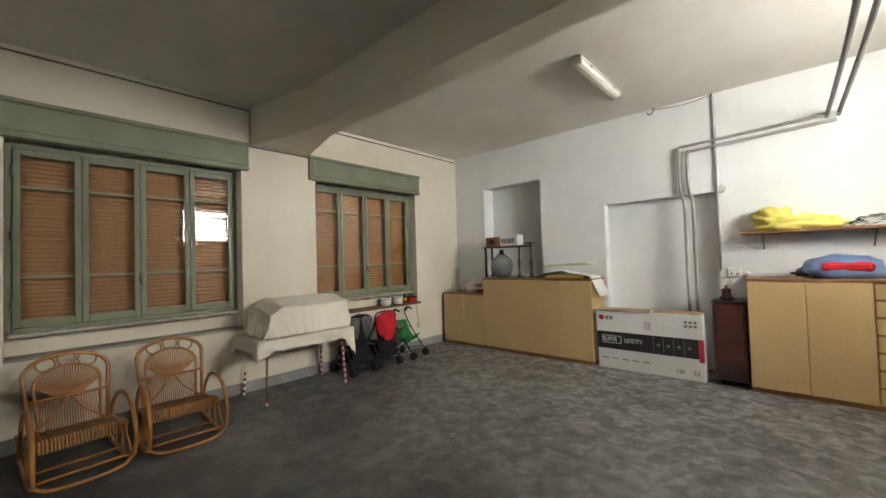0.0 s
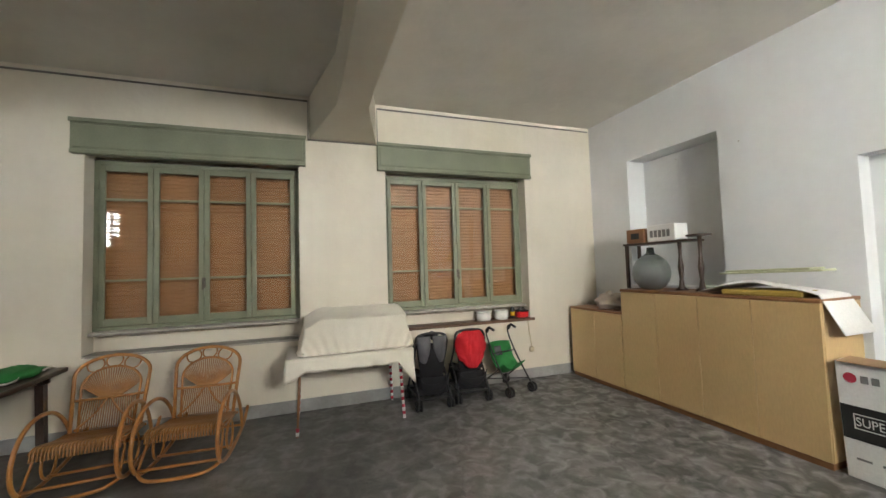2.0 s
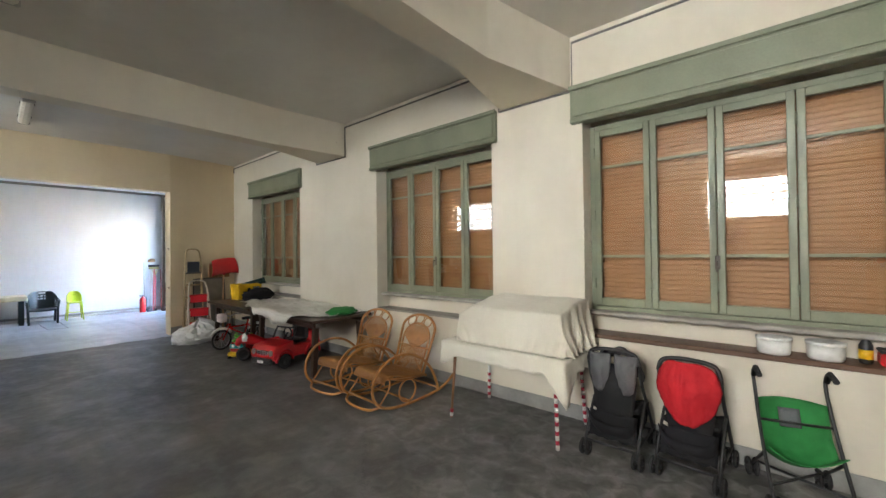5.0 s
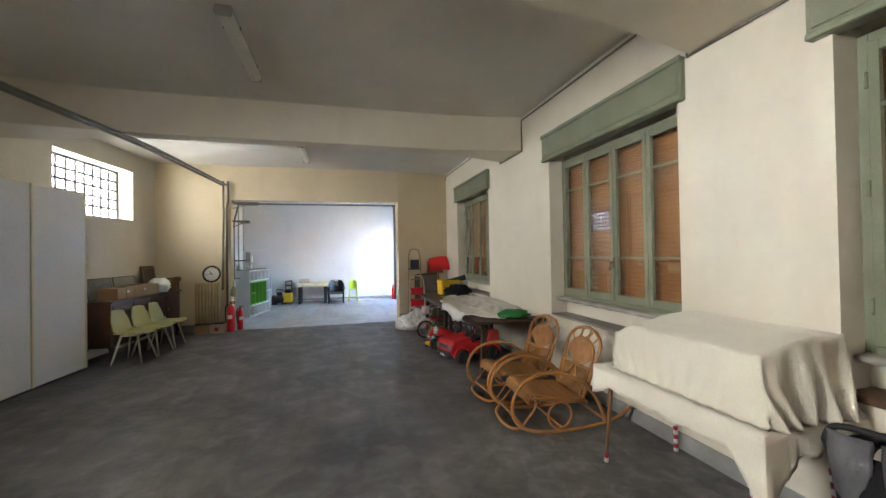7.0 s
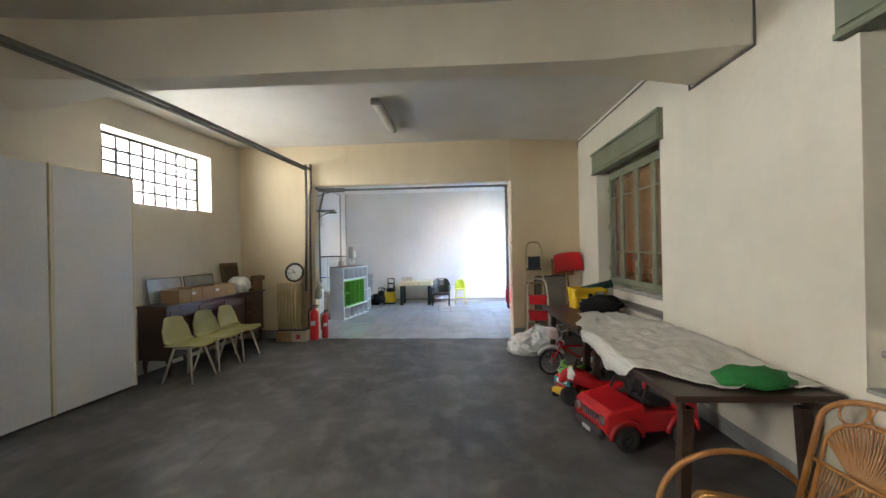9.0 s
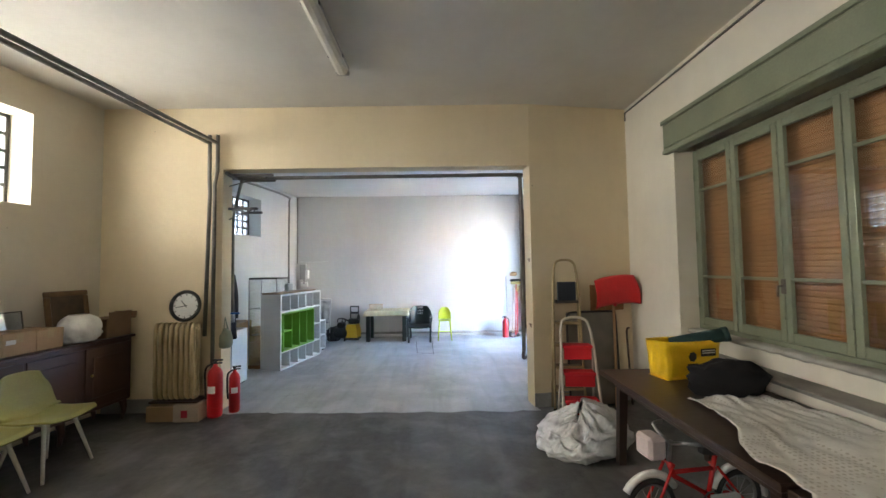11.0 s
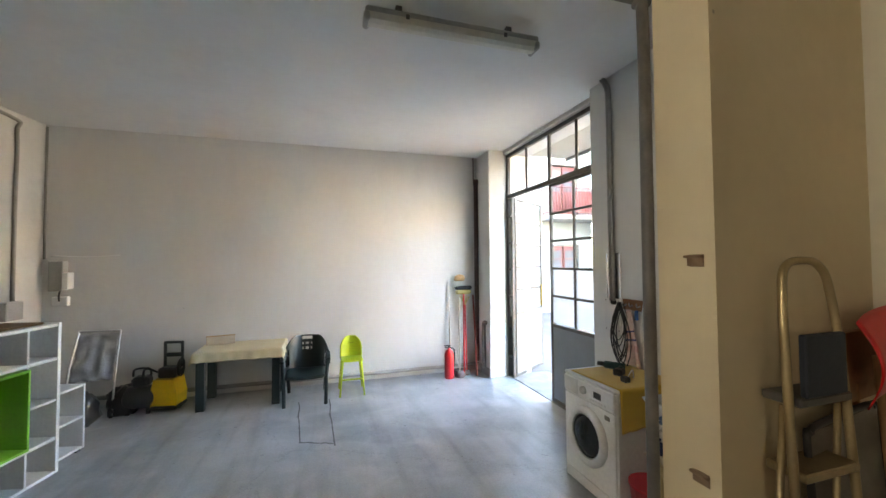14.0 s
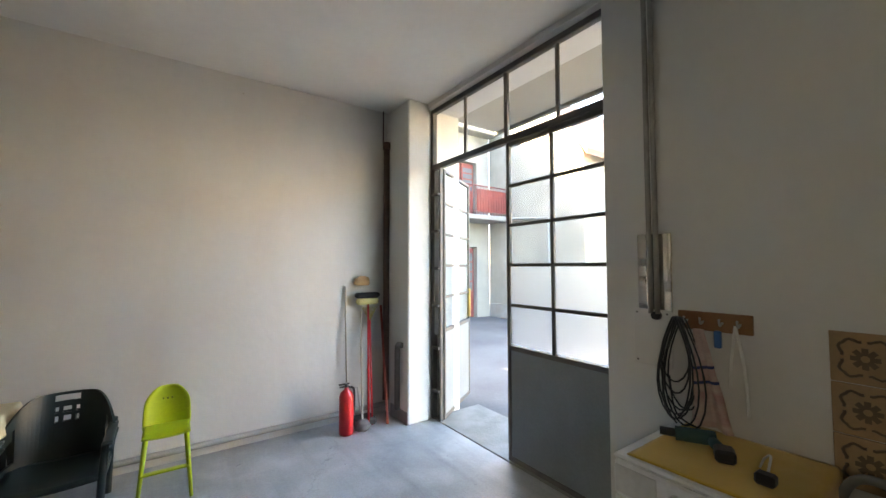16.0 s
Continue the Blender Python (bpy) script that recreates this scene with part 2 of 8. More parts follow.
# ---- mesh tools ----
def box(bm, lo, hi, bev=0.0, m=None):
    """A box, its edges chamfered by bev."""
    lo, hi = Vector(lo), Vector(hi)
    b = min(bev, 0.45 * min(hi - lo))
    if b <= 0:
        v = [bm.verts.new((m @ p) if m else p) for p in (Vector((x, y, z)) for x in (lo.x, hi.x) for y in (lo.y, hi.y) for z in (lo.z, hi.z))]
        for q in ((0, 1, 3, 2), (4, 6, 7, 5), (0, 4, 5, 1), (2, 3, 7, 6), (0, 2, 6, 4), (1, 5, 7, 3)):
            bm.faces.new([v[i] for i in q])
        return
    v = {}
    for sx in (0, 1):
        for sy in (0, 1):
            for sz in (0, 1):
                for a in range(3):
                    s = (sx, sy, sz)
                    p = Vector([(hi[i] - (b if i != a else 0)) if s[i] else (lo[i] + (b if i != a else 0)) for i in range(3)])
                    v[s, a] = bm.verts.new((m @ p) if m else p)
    def face(vs):
        bm.faces.new(vs)
    for a in range(3):
        u, w = (a + 1) % 3, (a + 2) % 3
        for e in (0, 1):
            q = []
            for cu, cw in ((0, 0), (1, 0), (1, 1), (0, 1)):
                s = [0, 0, 0]
                s[a], s[u], s[w] = e, cu, cw
                q.append(v[tuple(s), a])
            face(q if e else q[::-1])
        for cu in (0, 1):
            for cw in (0, 1):
                s0, s1 = [0, 0, 0], [0, 0, 0]
                s0[a], s1[a] = 0, 1
                for s in (s0, s1):
                    s[u], s[w] = cu, cw
                q = [v[tuple(s0), u], v[tuple(s1), u], v[tuple(s1), w], v[tuple(s0), w]]
                face(q if cu != cw else q[::-1])
    for s in [(i, j, k) for i in (0, 1) for j in (0, 1) for k in (0, 1)]:
        face([v[s, 0], v[s, 1], v[s, 2]])


def smooth_path(pts, closed=False, n=6):
    """Catmull-Rom through the points."""
    p = [Vector(q) for q in pts]
    out = []
    k = len(p)
    for i in range(k if closed else k - 1):
        a, b, c, d = (p[(i + j) % k] if closed else p[min(max(i + j, 0), k - 1)] for j in (-1, 0, 1, 2))
        for s in range(n):
            t = s / n
            out.append(0.5 * (2 * b + (c - a) * t + (2 * a - 5 * b + 4 * c - d) * t * t + (3 * b - a - 3 * c + d) * t ** 3))
    if not closed:
        out.append(p[-1])
    return out


def tube(bm, pts, r, seg=8, closed=False, m=None, radii=None):
    """A round bar along the points."""
    p = [Vector(q) for q in pts]
    k = len(p)
    up = None
    rings = []
    for i in range(k):
        t = (p[(i + 1) % k] - p[i - 1]) if closed or 0 < i < k - 1 else (p[1] - p[0] if i == 0 else p[-1] - p[-2])
        t = t.normalized() if t.length > 1e-9 else Vector((0, 0, 1))
        if up is None:
            up = t.orthogonal().normalized()
        up = (up - t * up.dot(t))
        up = up.normalized() if up.length > 1e-6 else t.orthogonal().normalized()
        side = t.cross(up)
        rr = radii[i] if radii else r
        ring = []
        for j in range(seg):
            a = 2 * math.pi * j / seg
            q = p[i] + rr * (math.cos(a) * up + math.sin(a) * side)
            ring.append(bm.verts.new((m @ q) if m else q))
        rings.append(ring)
    for i in range(k if closed else k - 1):
        a, b = rings[i], rings[(i + 1) % k]
        for j in range(seg):
            f = bm.faces.new((a[j], a[(j + 1) % seg], b[(j + 1) % seg], b[j]))
            f.smooth = True
    if not closed:
        bm.faces.new(rings[0][::-1])
        bm.faces.new(rings[-1])


def lathe(bm, profile, seg=20, m=None):
    """A turned body about z from (radius, height) pairs; ends are capped."""
    rings = []
    for r, z in profile:
        rings.append([bm.verts.new((m or Matrix()) @ Vector((r * math.cos(2 * math.pi * j / seg), r * math.sin(2 * math.pi * j / seg), z))) for j in range(seg)])
    for a, b in zip(rings, rings[1:]):
        for j in range(seg):
            f = bm.faces.new((a[j], a[(j + 1) % seg], b[(j + 1) % seg], b[j]))
            f.smooth = True
    bm.faces.new(rings[0][::-1])
    bm.faces.new(rings[-1])


def sheet(bm, nu, nv, f, m=None, close_u=False):
    """A smooth surface of f(u, v), u and v from 0 to 1."""
    g = [[bm.verts.new((m or Matrix()) @ Vector(f(i / nu, j / nv))) for j in range(nv + 1)] for i in range(nu if close_u else nu + 1)]
    k = len(g)
    for i in range(nu):
        for j in range(nv):
            q = bm.faces.new((g[i][j], g[(i + 1) % k][j], g[(i + 1) % k][j + 1], g[i][j + 1]))
            q.smooth = True


def prism(bm, outline, a, b, axis=1, m=None):
    """A flat outline of (u, w) pairs drawn out along an axis from a to b."""
    def at(u, w, t):
        c = {0: (t, u, w), 1: (u, t, w), 2: (u, w, t)}[axis]
        return (m or Matrix()) @ Vector(c)
    lo = [bm.verts.new(at(u, w, a)) for u, w in outline]
    hi = [bm.verts.new(at(u, w, b)) for u, w in outline]
    bm.faces.new(lo)
    bm.faces.new(hi[::-1])
    k = len(outline)
    for i in range(k):
        bm.faces.new((lo[i], hi[i], hi[(i + 1) % k], lo[(i + 1) % k]))


def blob(bm, size, seed, m=None, rough=0.15, nu=18, nv=12, flat=True):
    """A lumpy soft body of the given half sizes, its underside flattened onto z = 0."""
    def f(u, v):
        a, b = 2 * math.pi * u, math.pi * (v - 0.5)
        d = Vector((math.cos(a) * math.cos(b), math.sin(a) * math.cos(b), math.sin(b)))
        k = 1 + rough * (noise.noise(d * 2.2 + Vector((seed, 0, 0))) + 0.5 * noise.noise(d * 5 + Vector((0, seed, 0))))
        p = Vector((d.x * size[0], d.y * size[1], d.z * size[2])) * k
        p.z += size[2] * (0.62 if flat else 0)
        if flat:
            p.z = max(p.z, 0.0)
        return p
    sheet(bm, nu, nv, f, m, close_u=True)


def cells(bm, xs, ys, zs, solid):
    """A body of box cells; solid(x, y, z) tells of a cell's middle. Only outer faces are made."""
    full = {}
    for i in range(len(xs) - 1):
        for j in range(len(ys) - 1):
            for k in range(len(zs) - 1):
                full[i, j, k] = solid((xs[i] + xs[i + 1]) / 2, (ys[j] + ys[j + 1]) / 2, (zs[k] + zs[k + 1]) / 2)
    vs = {}
    def v(i, j, k):
        if (i, j, k) not in vs:
            vs[i, j, k] = bm.verts.new((xs[i], ys[j], zs[k]))
        return vs[i, j, k]
    for (i, j, k), s in full.items():
        if not s:
            continue
        for d, q in (((-1, 0, 0), ((0, 0, 0), (0, 0, 1), (0, 1, 1), (0, 1, 0))), ((1, 0, 0), ((1, 0, 0), (1, 1, 0), (1, 1, 1), (1, 0, 1))),
                     ((0, -1, 0), ((0, 0, 0), (1, 0, 0), (1, 0, 1), (0, 0, 1))), ((0, 1, 0), ((0, 1, 0), (0, 1, 1), (1, 1, 1), (1, 1, 0))),
                     ((0, 0, -1), ((0, 0, 0), (0, 1, 0), (1, 1, 0), (1, 0, 0))), ((0, 0, 1), ((0, 0, 1), (1, 0, 1), (1, 1, 1), (0, 1, 1)))):
            if not full.get((i + d[0], j + d[1], k + d[2]), False):
                bm.faces.new([v(i + a, j + b, k + c) for a, b, c in q])


def part(name, bm, material, parent=None, label="", solid=0.0):
    """Links bm as one mesh object, under a thing or a part. solid: thickness given to a sheet."""
    bmesh.ops.recalc_face_normals(bm, faces=bm.faces[:])
    me = bpy.data.meshes.new(name)
    bm.to_mesh(me)
    bm.free()
    me.materials.append(material)
    ob = new(name, me)
    if parent:
        ob.parent = parent
    if solid:
        md = ob.modifiers.new("thickness", "SOLIDIFY")
        md.thickness, md.offset = solid, 0
    if label:
        ob["label"] = label
    return ob


def shared(name, data, parent, place):
    """One more object on a mesh that is there already."""
    ob = new(name, data)
    ob.parent = parent
    ob.matrix_basis = place
    return ob


def thing(name, m, label, category, group=""):
    ob = new(name)
    ob.empty_display_size = 0.1
    ob.matrix_basis = m
    return tagged(ob, label, category, group)


def structure(ob, label, category):
    return tagged(ob, label, category, kind="structure")


def BM():
    return bmesh.new()


def simple(name, material, build, parent=None, label="", solid=0.0):
    bm = BM()
    build(bm)
    return part(name, bm, material, parent, label, solid)


# ---- the building ----
WX, NY, SY, DY = -3.97, 6.78, -9.12, -4.37     # west, north, south walls; wall between the rooms
WS = -3.85                                     # wall of the laundry corner
HC, HW = 3.66, 3.43                            # ceilings
E0, ES = 2.895, 0.0885                         # east wall: x = E0 + ES * y
WINDOWS = ((-3.55, -1.58), (0.57, 2.56), (3.58, 5.60))
DOOR_Y, DOOR_TOP = (-8.66, -6.50), 3.38


def wall_west():
    ys = sorted({SY - 0.4, -4.61, NY + 0.4, *DOOR_Y, *(y for w in WINDOWS for y in w)})
    def solid(x, y, z):
        for a, b in WINDOWS:
            if a < y < b and ((1.03 < z < 2.81) or (0.80 < z < 3.16 and x > -4.2)):
                return False
        return not (DOOR_Y[0] < y < DOOR_Y[1] and z < DOOR_TOP)
    for name, lo, hi, m in (("wall_west", -4.61, NY + 0.4, WHITEWASH), ("wall_west_store", SY - 0.4, -4.61, ROOMWHITE)):
        bm = BM()
        cells(bm, [-4.42, -4.2, WX], [y for y in ys if lo <= y <= hi], [-0.2, 0.0, 0.80, 1.03, 2.81, 3.16, DOOR_TOP, 4.0], solid)
        structure(part(name, bm, m), "old whitewashed masonry wall with deep openings", "wall")
    structure(simple("wall_west_laundry", ROOMWHITE, lambda bm: box(bm, (WX - 0.02, -6.46, -0.1), (WS, -4.6, HW + 0.1), 0.006)), "white plastered wall beside the glazed door", "wall")
    structure(simple("pier", ROOMWHITE, lambda bm: box(bm, (WX - 0.02, SY - 0.05, 0), (-3.72, -8.62, HW), 0.012)), "white plastered pier beside the glazed door", "pier")


def wall_north():
    def solid(x, y, z):
        if -3.26 < x < -2.04 and 1.27 < z < 2.95 and y < NY + 0.3:
            return False
        return not (-0.96 < x < 0.46 and z < 2.37 and y < NY + 0.16)
    bm = BM()
    cells(bm, [WX, -3.26, -2.04, -0.96, 0.46, 3.9], [NY, NY + 0.16, NY + 0.3, NY + 0.5], [-0.2, 0, 1.27, 2.37, 2.95, 4.0], solid)
    structure(part("wall_north", bm, WHITE_N), "white painted wall with a niche and a blocked doorway", "wall")


def wall_middle():
    bm = BM()
    prism(bm, [(WX, -4.52), (-2.68, -4.33), (-2.65, -4.545), (WX, -4.82)], -0.2, 2.90, 2)
    prism(bm, [(WX, -4.52), (-2.68, -4.33), (1.05, -4.39), (2.65, -4.40), (2.65, -4.63), (1.05, -4.60), (-2.65, -4.545), (WX, -4.82)], 2.90, 4.0, 2)
    prism(bm, [(1.05, -4.39), (2.65, -4.40), (2.65, -4.63), (1.05, -4.60)], -0.2, 2.90, 2)
    structure(part("wall_middle", bm, CREAM), "cream painted wall with a wide opening", "wall")


EAST_WINDOWS = ((-3.65, -1.78, 2.36, 3.30), (-7.66, -6.17, 2.34, 3.10), (3.75, 5.40, 2.35, 3.29))
EM = pose(E0, 0, 0, 0, 0, -math.degrees(math.atan(ES)))
EK = math.sqrt(1 + ES * ES)
S0, SS = 3.03, 0.126                           # east wall of the store: x = S0 + SS * y
SM = pose(S0, 0, 0, 0, 0, -math.degrees(math.atan(SS)))


def east_store(y):
    return S0 + SS * y


def wall_east():
    ys = sorted({(SY - 0.4) * EK, -4.61 * EK, (NY + 0.5) * EK, *(y * EK for w in EAST_WINDOWS for y in w[:2])})
    zs = sorted({-0.2, 4.0, *(z for w in EAST_WINDOWS for z in w[2:])})
    def solid(x, y, z):
        return not any(a * EK < y < b * EK and c < z < d for a, b, c, d in EAST_WINDOWS)
    for name, lo, hi, m in (("wall_east", -4.61 * EK, (NY + 0.5) * EK, WHITEWASH), ("wall_east_store", (SY - 0.4) * EK, -4.61 * EK, ROOMWHITE)):
        bm = BM()
        cells(bm, [0, 0.4], [y for y in ys if lo <= y <= hi], zs, solid)
        ob = part(name, bm, m)
        ob.matrix_basis = SM if name == "wall_east_store" else EM
        structure(ob, "whitewashed wall with high barred windows", "wall")


def wall_south():
    structure(simple("wall_south", ROOMWHITE, lambda bm: box(bm, (WX, SY - 0.4, -0.2), (2.6, SY, 4.0))), "plain white painted wall with soft stains", "wall")
    bm = BM()
    tube(bm, [(-3.72, SY + 0.03, 0.10), (1.85, SY + 0.03, 0.10)], 0.028, 8)
    structure(part("baseboard", bm, CONDUIT), "grey pipe running along the foot of the wall", "pipe")


def beam(y0, y1, south, north, name):
    """A ceiling beam, narrow in the middle, that widens where it meets the walls."""
    bm = BM()
    xs = ((WX, 0.0), (WX + 0.25, 0.22), (WX + 1.05, 0.95), (WX + 1.5, 1.0), (0.9, 1.0), (1.35, 0.95), (2.3, 0.2), (3.4, 0.0))
    lo, hi = [], []
    for x, k in xs:
        lo.append([bm.verts.new((x, y0 + south * k, z)) for z in (3.15, HC + 0.02)])
        hi.append([bm.verts.new((x, y1 - north * k, z)) for z in (3.15, HC + 0.02)])
    for i in range(len(xs) - 1):
        for q in ((lo[i][0], lo[i + 1][0], lo[i + 1][1], lo[i][1]), (hi[i][0], hi[i][1], hi[i + 1][1], hi[i + 1][0]), (lo[i][0], hi[i][0], hi[i + 1][0], lo[i + 1][0])):
            bm.faces.new(q)
    structure(part(name, bm, WHITEWASH), "plastered concrete beam widening at the wall", "beam")


def floors():
    structure(simple("floor", FLOOR_DARK, lambda bm: box(bm, (WX - 0.3, -4.58, -0.2), (3.6, NY + 0.2, 0.0))), "worn dark cement floor with pale scuffs", "floor")
    bm = BM()
    rnd = random.Random(4)
    edge = []
    x = -2.72
    while x < 1.05:
        edge.append((x, -4.24 - 0.03 * (x + 2.7) + 0.06 * rnd.random()))
        x += 0.09 + 0.1 * rnd.random()
    edge.append((1.05, -4.3))
    pts = [(2.7, -4.55), (2.7, SY - 0.1), (-4.42, SY - 0.1), (-4.42, -4.72), (-2.66, -4.56)] + edge + [(1.05, -4.55)]
    prism(bm, pts, -0.2, 0.004, 2)
    structure(part("floor_store", bm, FLOOR_PALE), "pale blue-grey worn cement floor", "floor")


def floor_seams():
    """Dark joints round a patched strip of the store floor."""
    tar = mat("dark_joint_filler", (0.12, 0.12, 0.125), 0.8, (0.2, 0.2, 0.2), 8, 60, 0.1)
    for ax, ay, bx, by in ((-1.05, -8.45, -1.13, -7.30), (-1.41, -8.45, -1.45, -7.15), (-1.12, -7.32, -1.44, -7.20)):
        bm = BM()
        d = Vector((bx - ax, by - ay, 0))
        side = Vector((-d.y, d.x, 0)).normalized()
        def strip(u, v):
            p = Vector((ax, ay, 0.0055)) + d * u + side * ((v - 0.5) * (0.014 + 0.01 * noise.noise((u * 14, ax, 2))) + 0.012 * noise.noise((u * 6, ay, 1)))
            return p
        sheet(bm, 40, 1, strip)
        structure(part("floor_seam", bm, tar, None, "", 0.002), "dark joint in the worn cement floor", "joint")


def ceilings():
    structure(simple("ceiling", CEIL_OLD, lambda bm: box(bm, (WX - 0.2, DY - 0.2, HC), (3.7, NY + 0.3, HC + 0.25))), "grey-white plaster ceiling", "ceiling")
    structure(simple("ceiling_store", CEIL_WHITE, lambda bm: prism(bm, [(WX - 0.2, SY - 0.2), (2.8, SY - 0.2), (2.8, -4.50), (1.05, -4.48), (-2.65, -4.44), (WX - 0.2, -4.68)], HW, HW + 0.25, 2)), "white plaster ceiling", "ceiling")


def skirting():
    def run(name, a, b):
        structure(simple(name, BAND, lambda bm: box(bm, a, b, 0.004)), "grey painted skirting band", "skirting")
    run("trim", (WX, -4.50, 0), (WX + 0.008, NY, 0.14))
    run("trim_north", (WX + 0.01, NY - 0.008, 0), (-0.96, NY, 0.12))
    structure(simple("trim_middle", BAND, lambda bm: prism(bm, [(WX + 0.01, -4.518), (-2.682, -4.33), (-2.68, -4.318), (WX + 0.01, -4.506)], 0, 0.16, 2)), "grey painted skirting band", "skirting")
    run("trim_middle_east", (1.05, -4.40, 0), (2.45, -4.385, 0.16))
    run("trim_pier", (-3.722, -9.0, 0), (-3.712, -8.62, 0.13))


def west_window(k, y0, y1):
    """A four-leaf green casement under a shutter box, with a closed wooden roller shutter behind."""
    w = structure(thing(f"window_{k}", pose(-4.18, y0, 0), "green four-leaf wooden casement over a closed brown roller shutter", "window"), "", "")
    wide = y1 - y0
    bm = BM()
    box(bm, (WX + 4.18 - 0.06, -0.10, 2.81), (WX + 4.18 + 0.045, wide + 0.08, 3.16), 0.006)
    face = WX + 4.18 + 0.045
    box(bm, (face, -0.07, 2.87), (face + 0.012, wide + 0.05, 3.10), 0.005)
    box(bm, (face, -0.10, 2.811), (face + 0.014, wide + 0.08, 2.85), 0.005)
    box(bm, (face, -0.11, 3.12), (face + 0.02, wide + 0.09, 3.165), 0.006)
    part("shutter_box", bm, GREEN, w, "sage green shutter box")
    bm = BM()
    for a, b in (((-0.05, 0.0, 1.03), (0.02, 0.05, 2.81)), ((-0.05, wide - 0.05, 1.03), (0.02, wide, 2.81)), ((-0.05, 0.05, 2.76), (0.02, wide - 0.05, 2.81)), ((-0.05, 0.05, 1.03), (0.03, wide - 0.05, 1.075))):
        box(bm, a, b, 0.004)
    part("window_frame", bm, GREEN, w)
    lw = (wide - 0.10) / 4
    leaf_bm = BM()
    s = 0.052
    z0, z1 = 1.08, 2.755
    for a, b in (((0, 0.003, z0), (0.035, s, z1)), ((0, lw - s, z0), (0.035, lw - 0.003, z1)), ((0, s, z0), (0.035, lw - s, z0 + 0.075)), ((0, s, z1 - 0.06), (0.035, lw - s, z1)),
                 ((0.005, s, 1.535), (0.03, lw - s, 1.56)), ((0.005, s, 2.385), (0.03, lw - s, 2.41))):
        box(leaf_bm, a, b, 0.003)
    leaf = part("casement", leaf_bm, GREEN, w)
    leaf.location = (0.005, 0.05, 0)
    panes = []
    for a, b in ((z0 + 0.07, 1.54), (1.555, 2.39), (2.405, z1 - 0.055)):
        p = simple("pane", PANE, lambda bm: box(bm, (0.015, s - 0.004, a), (0.018, lw - s + 0.004, b)), leaf)
        p.visible_shadow = False
        panes.append(p)
    hinge = simple("hinge", GREEN, lambda bm: [tube(bm, [(0.04, 0.0, z), (0.04, 0.0, z + 0.09)], 0.008, 6) for z in (1.25, 1.9, 2.5)], leaf)
    for i in (1, 2, 3):
        o = shared("casement", leaf.data, w, pose(0.005, 0.05 + i * lw, 0))
        for p in panes:
            q = shared("pane", p.data, o, Matrix())
            q.visible_shadow = False
        shared("hinge", hinge.data, o, Matrix())
    simple("handle", IRON, lambda bm: (box(bm, (0.035, -0.018, 1.44), (0.05, 0.018, 1.55), 0.005), tube(bm, [(0.05, 0, 1.5), (0.085, 0, 1.5), (0.09, 0, 1.42)], 0.009, 8)), w, "dark iron handle").location = (0.005, 0.05 + 2 * lw, 0)
    sh = structure(thing("roller_shutter", pose(-4.27, y0, 0), "closed brown wooden roller shutter behind the glass", "shutter"), "", "")
    slat = BM()
    prism(slat, [(-0.006, -0.001), (0.005, -0.001), (0.009, 0.010), (0.009, 0.033), (0.005, 0.0445), (-0.006, 0.0445)], 0.002, wide - 0.002, 1)
    first = part("slat", slat, SLAT, sh)
    first.location = (0, 0, 1.03)
    for i in range(1, 41):
        shared("slat", first.data, sh, pose(0, 0, 1.03 + 0.0435 * i))
    sill = BM()
    sheet(sill, 40, 3, lambda u, v: (-4.2 + 0.17 * v + (0.02 * noise.noise((u * 30, k, 0)) if v == 1 else 0), y0 + 0.02 + u * (wide - 0.04), 1.03 - 0.004 - 0.012 * v + 0.01 * noise.noise((u * 20, v * 3, k))))
    structure(part("window_sill", sill, STONE, None, "", 0.03), "crumbling plaster window sill", "sill")


def ledges():
    for k, (a, b) in enumerate(WINDOWS):
        if k == 2:
            structure(simple("shelf_board", mat("brown_board", (0.16, 0.085, 0.05), 0.5, (0.11, 0.06, 0.035), 3, 50, 0.05, stretch=(1, 0.1, 1)), lambda bm: box(bm, (-4.2, a + 0.01, 0.803), (WX + 0.03, b + 0.06, 0.84), 0.005)), "brown wooden board on the ledge under the window", "shelf")
        else:
            structure(simple("ledge", mat("grey_ledge", (0.36, 0.34, 0.30), 0.7, (0.26, 0.245, 0.22), 4, 40, 0.1), lambda bm: box(bm, (-4.2, a + 0.005, 0.801), (WX + 0.015, b - 0.005, 0.825), 0.004)), "grey stone ledge under the window", "ledge")


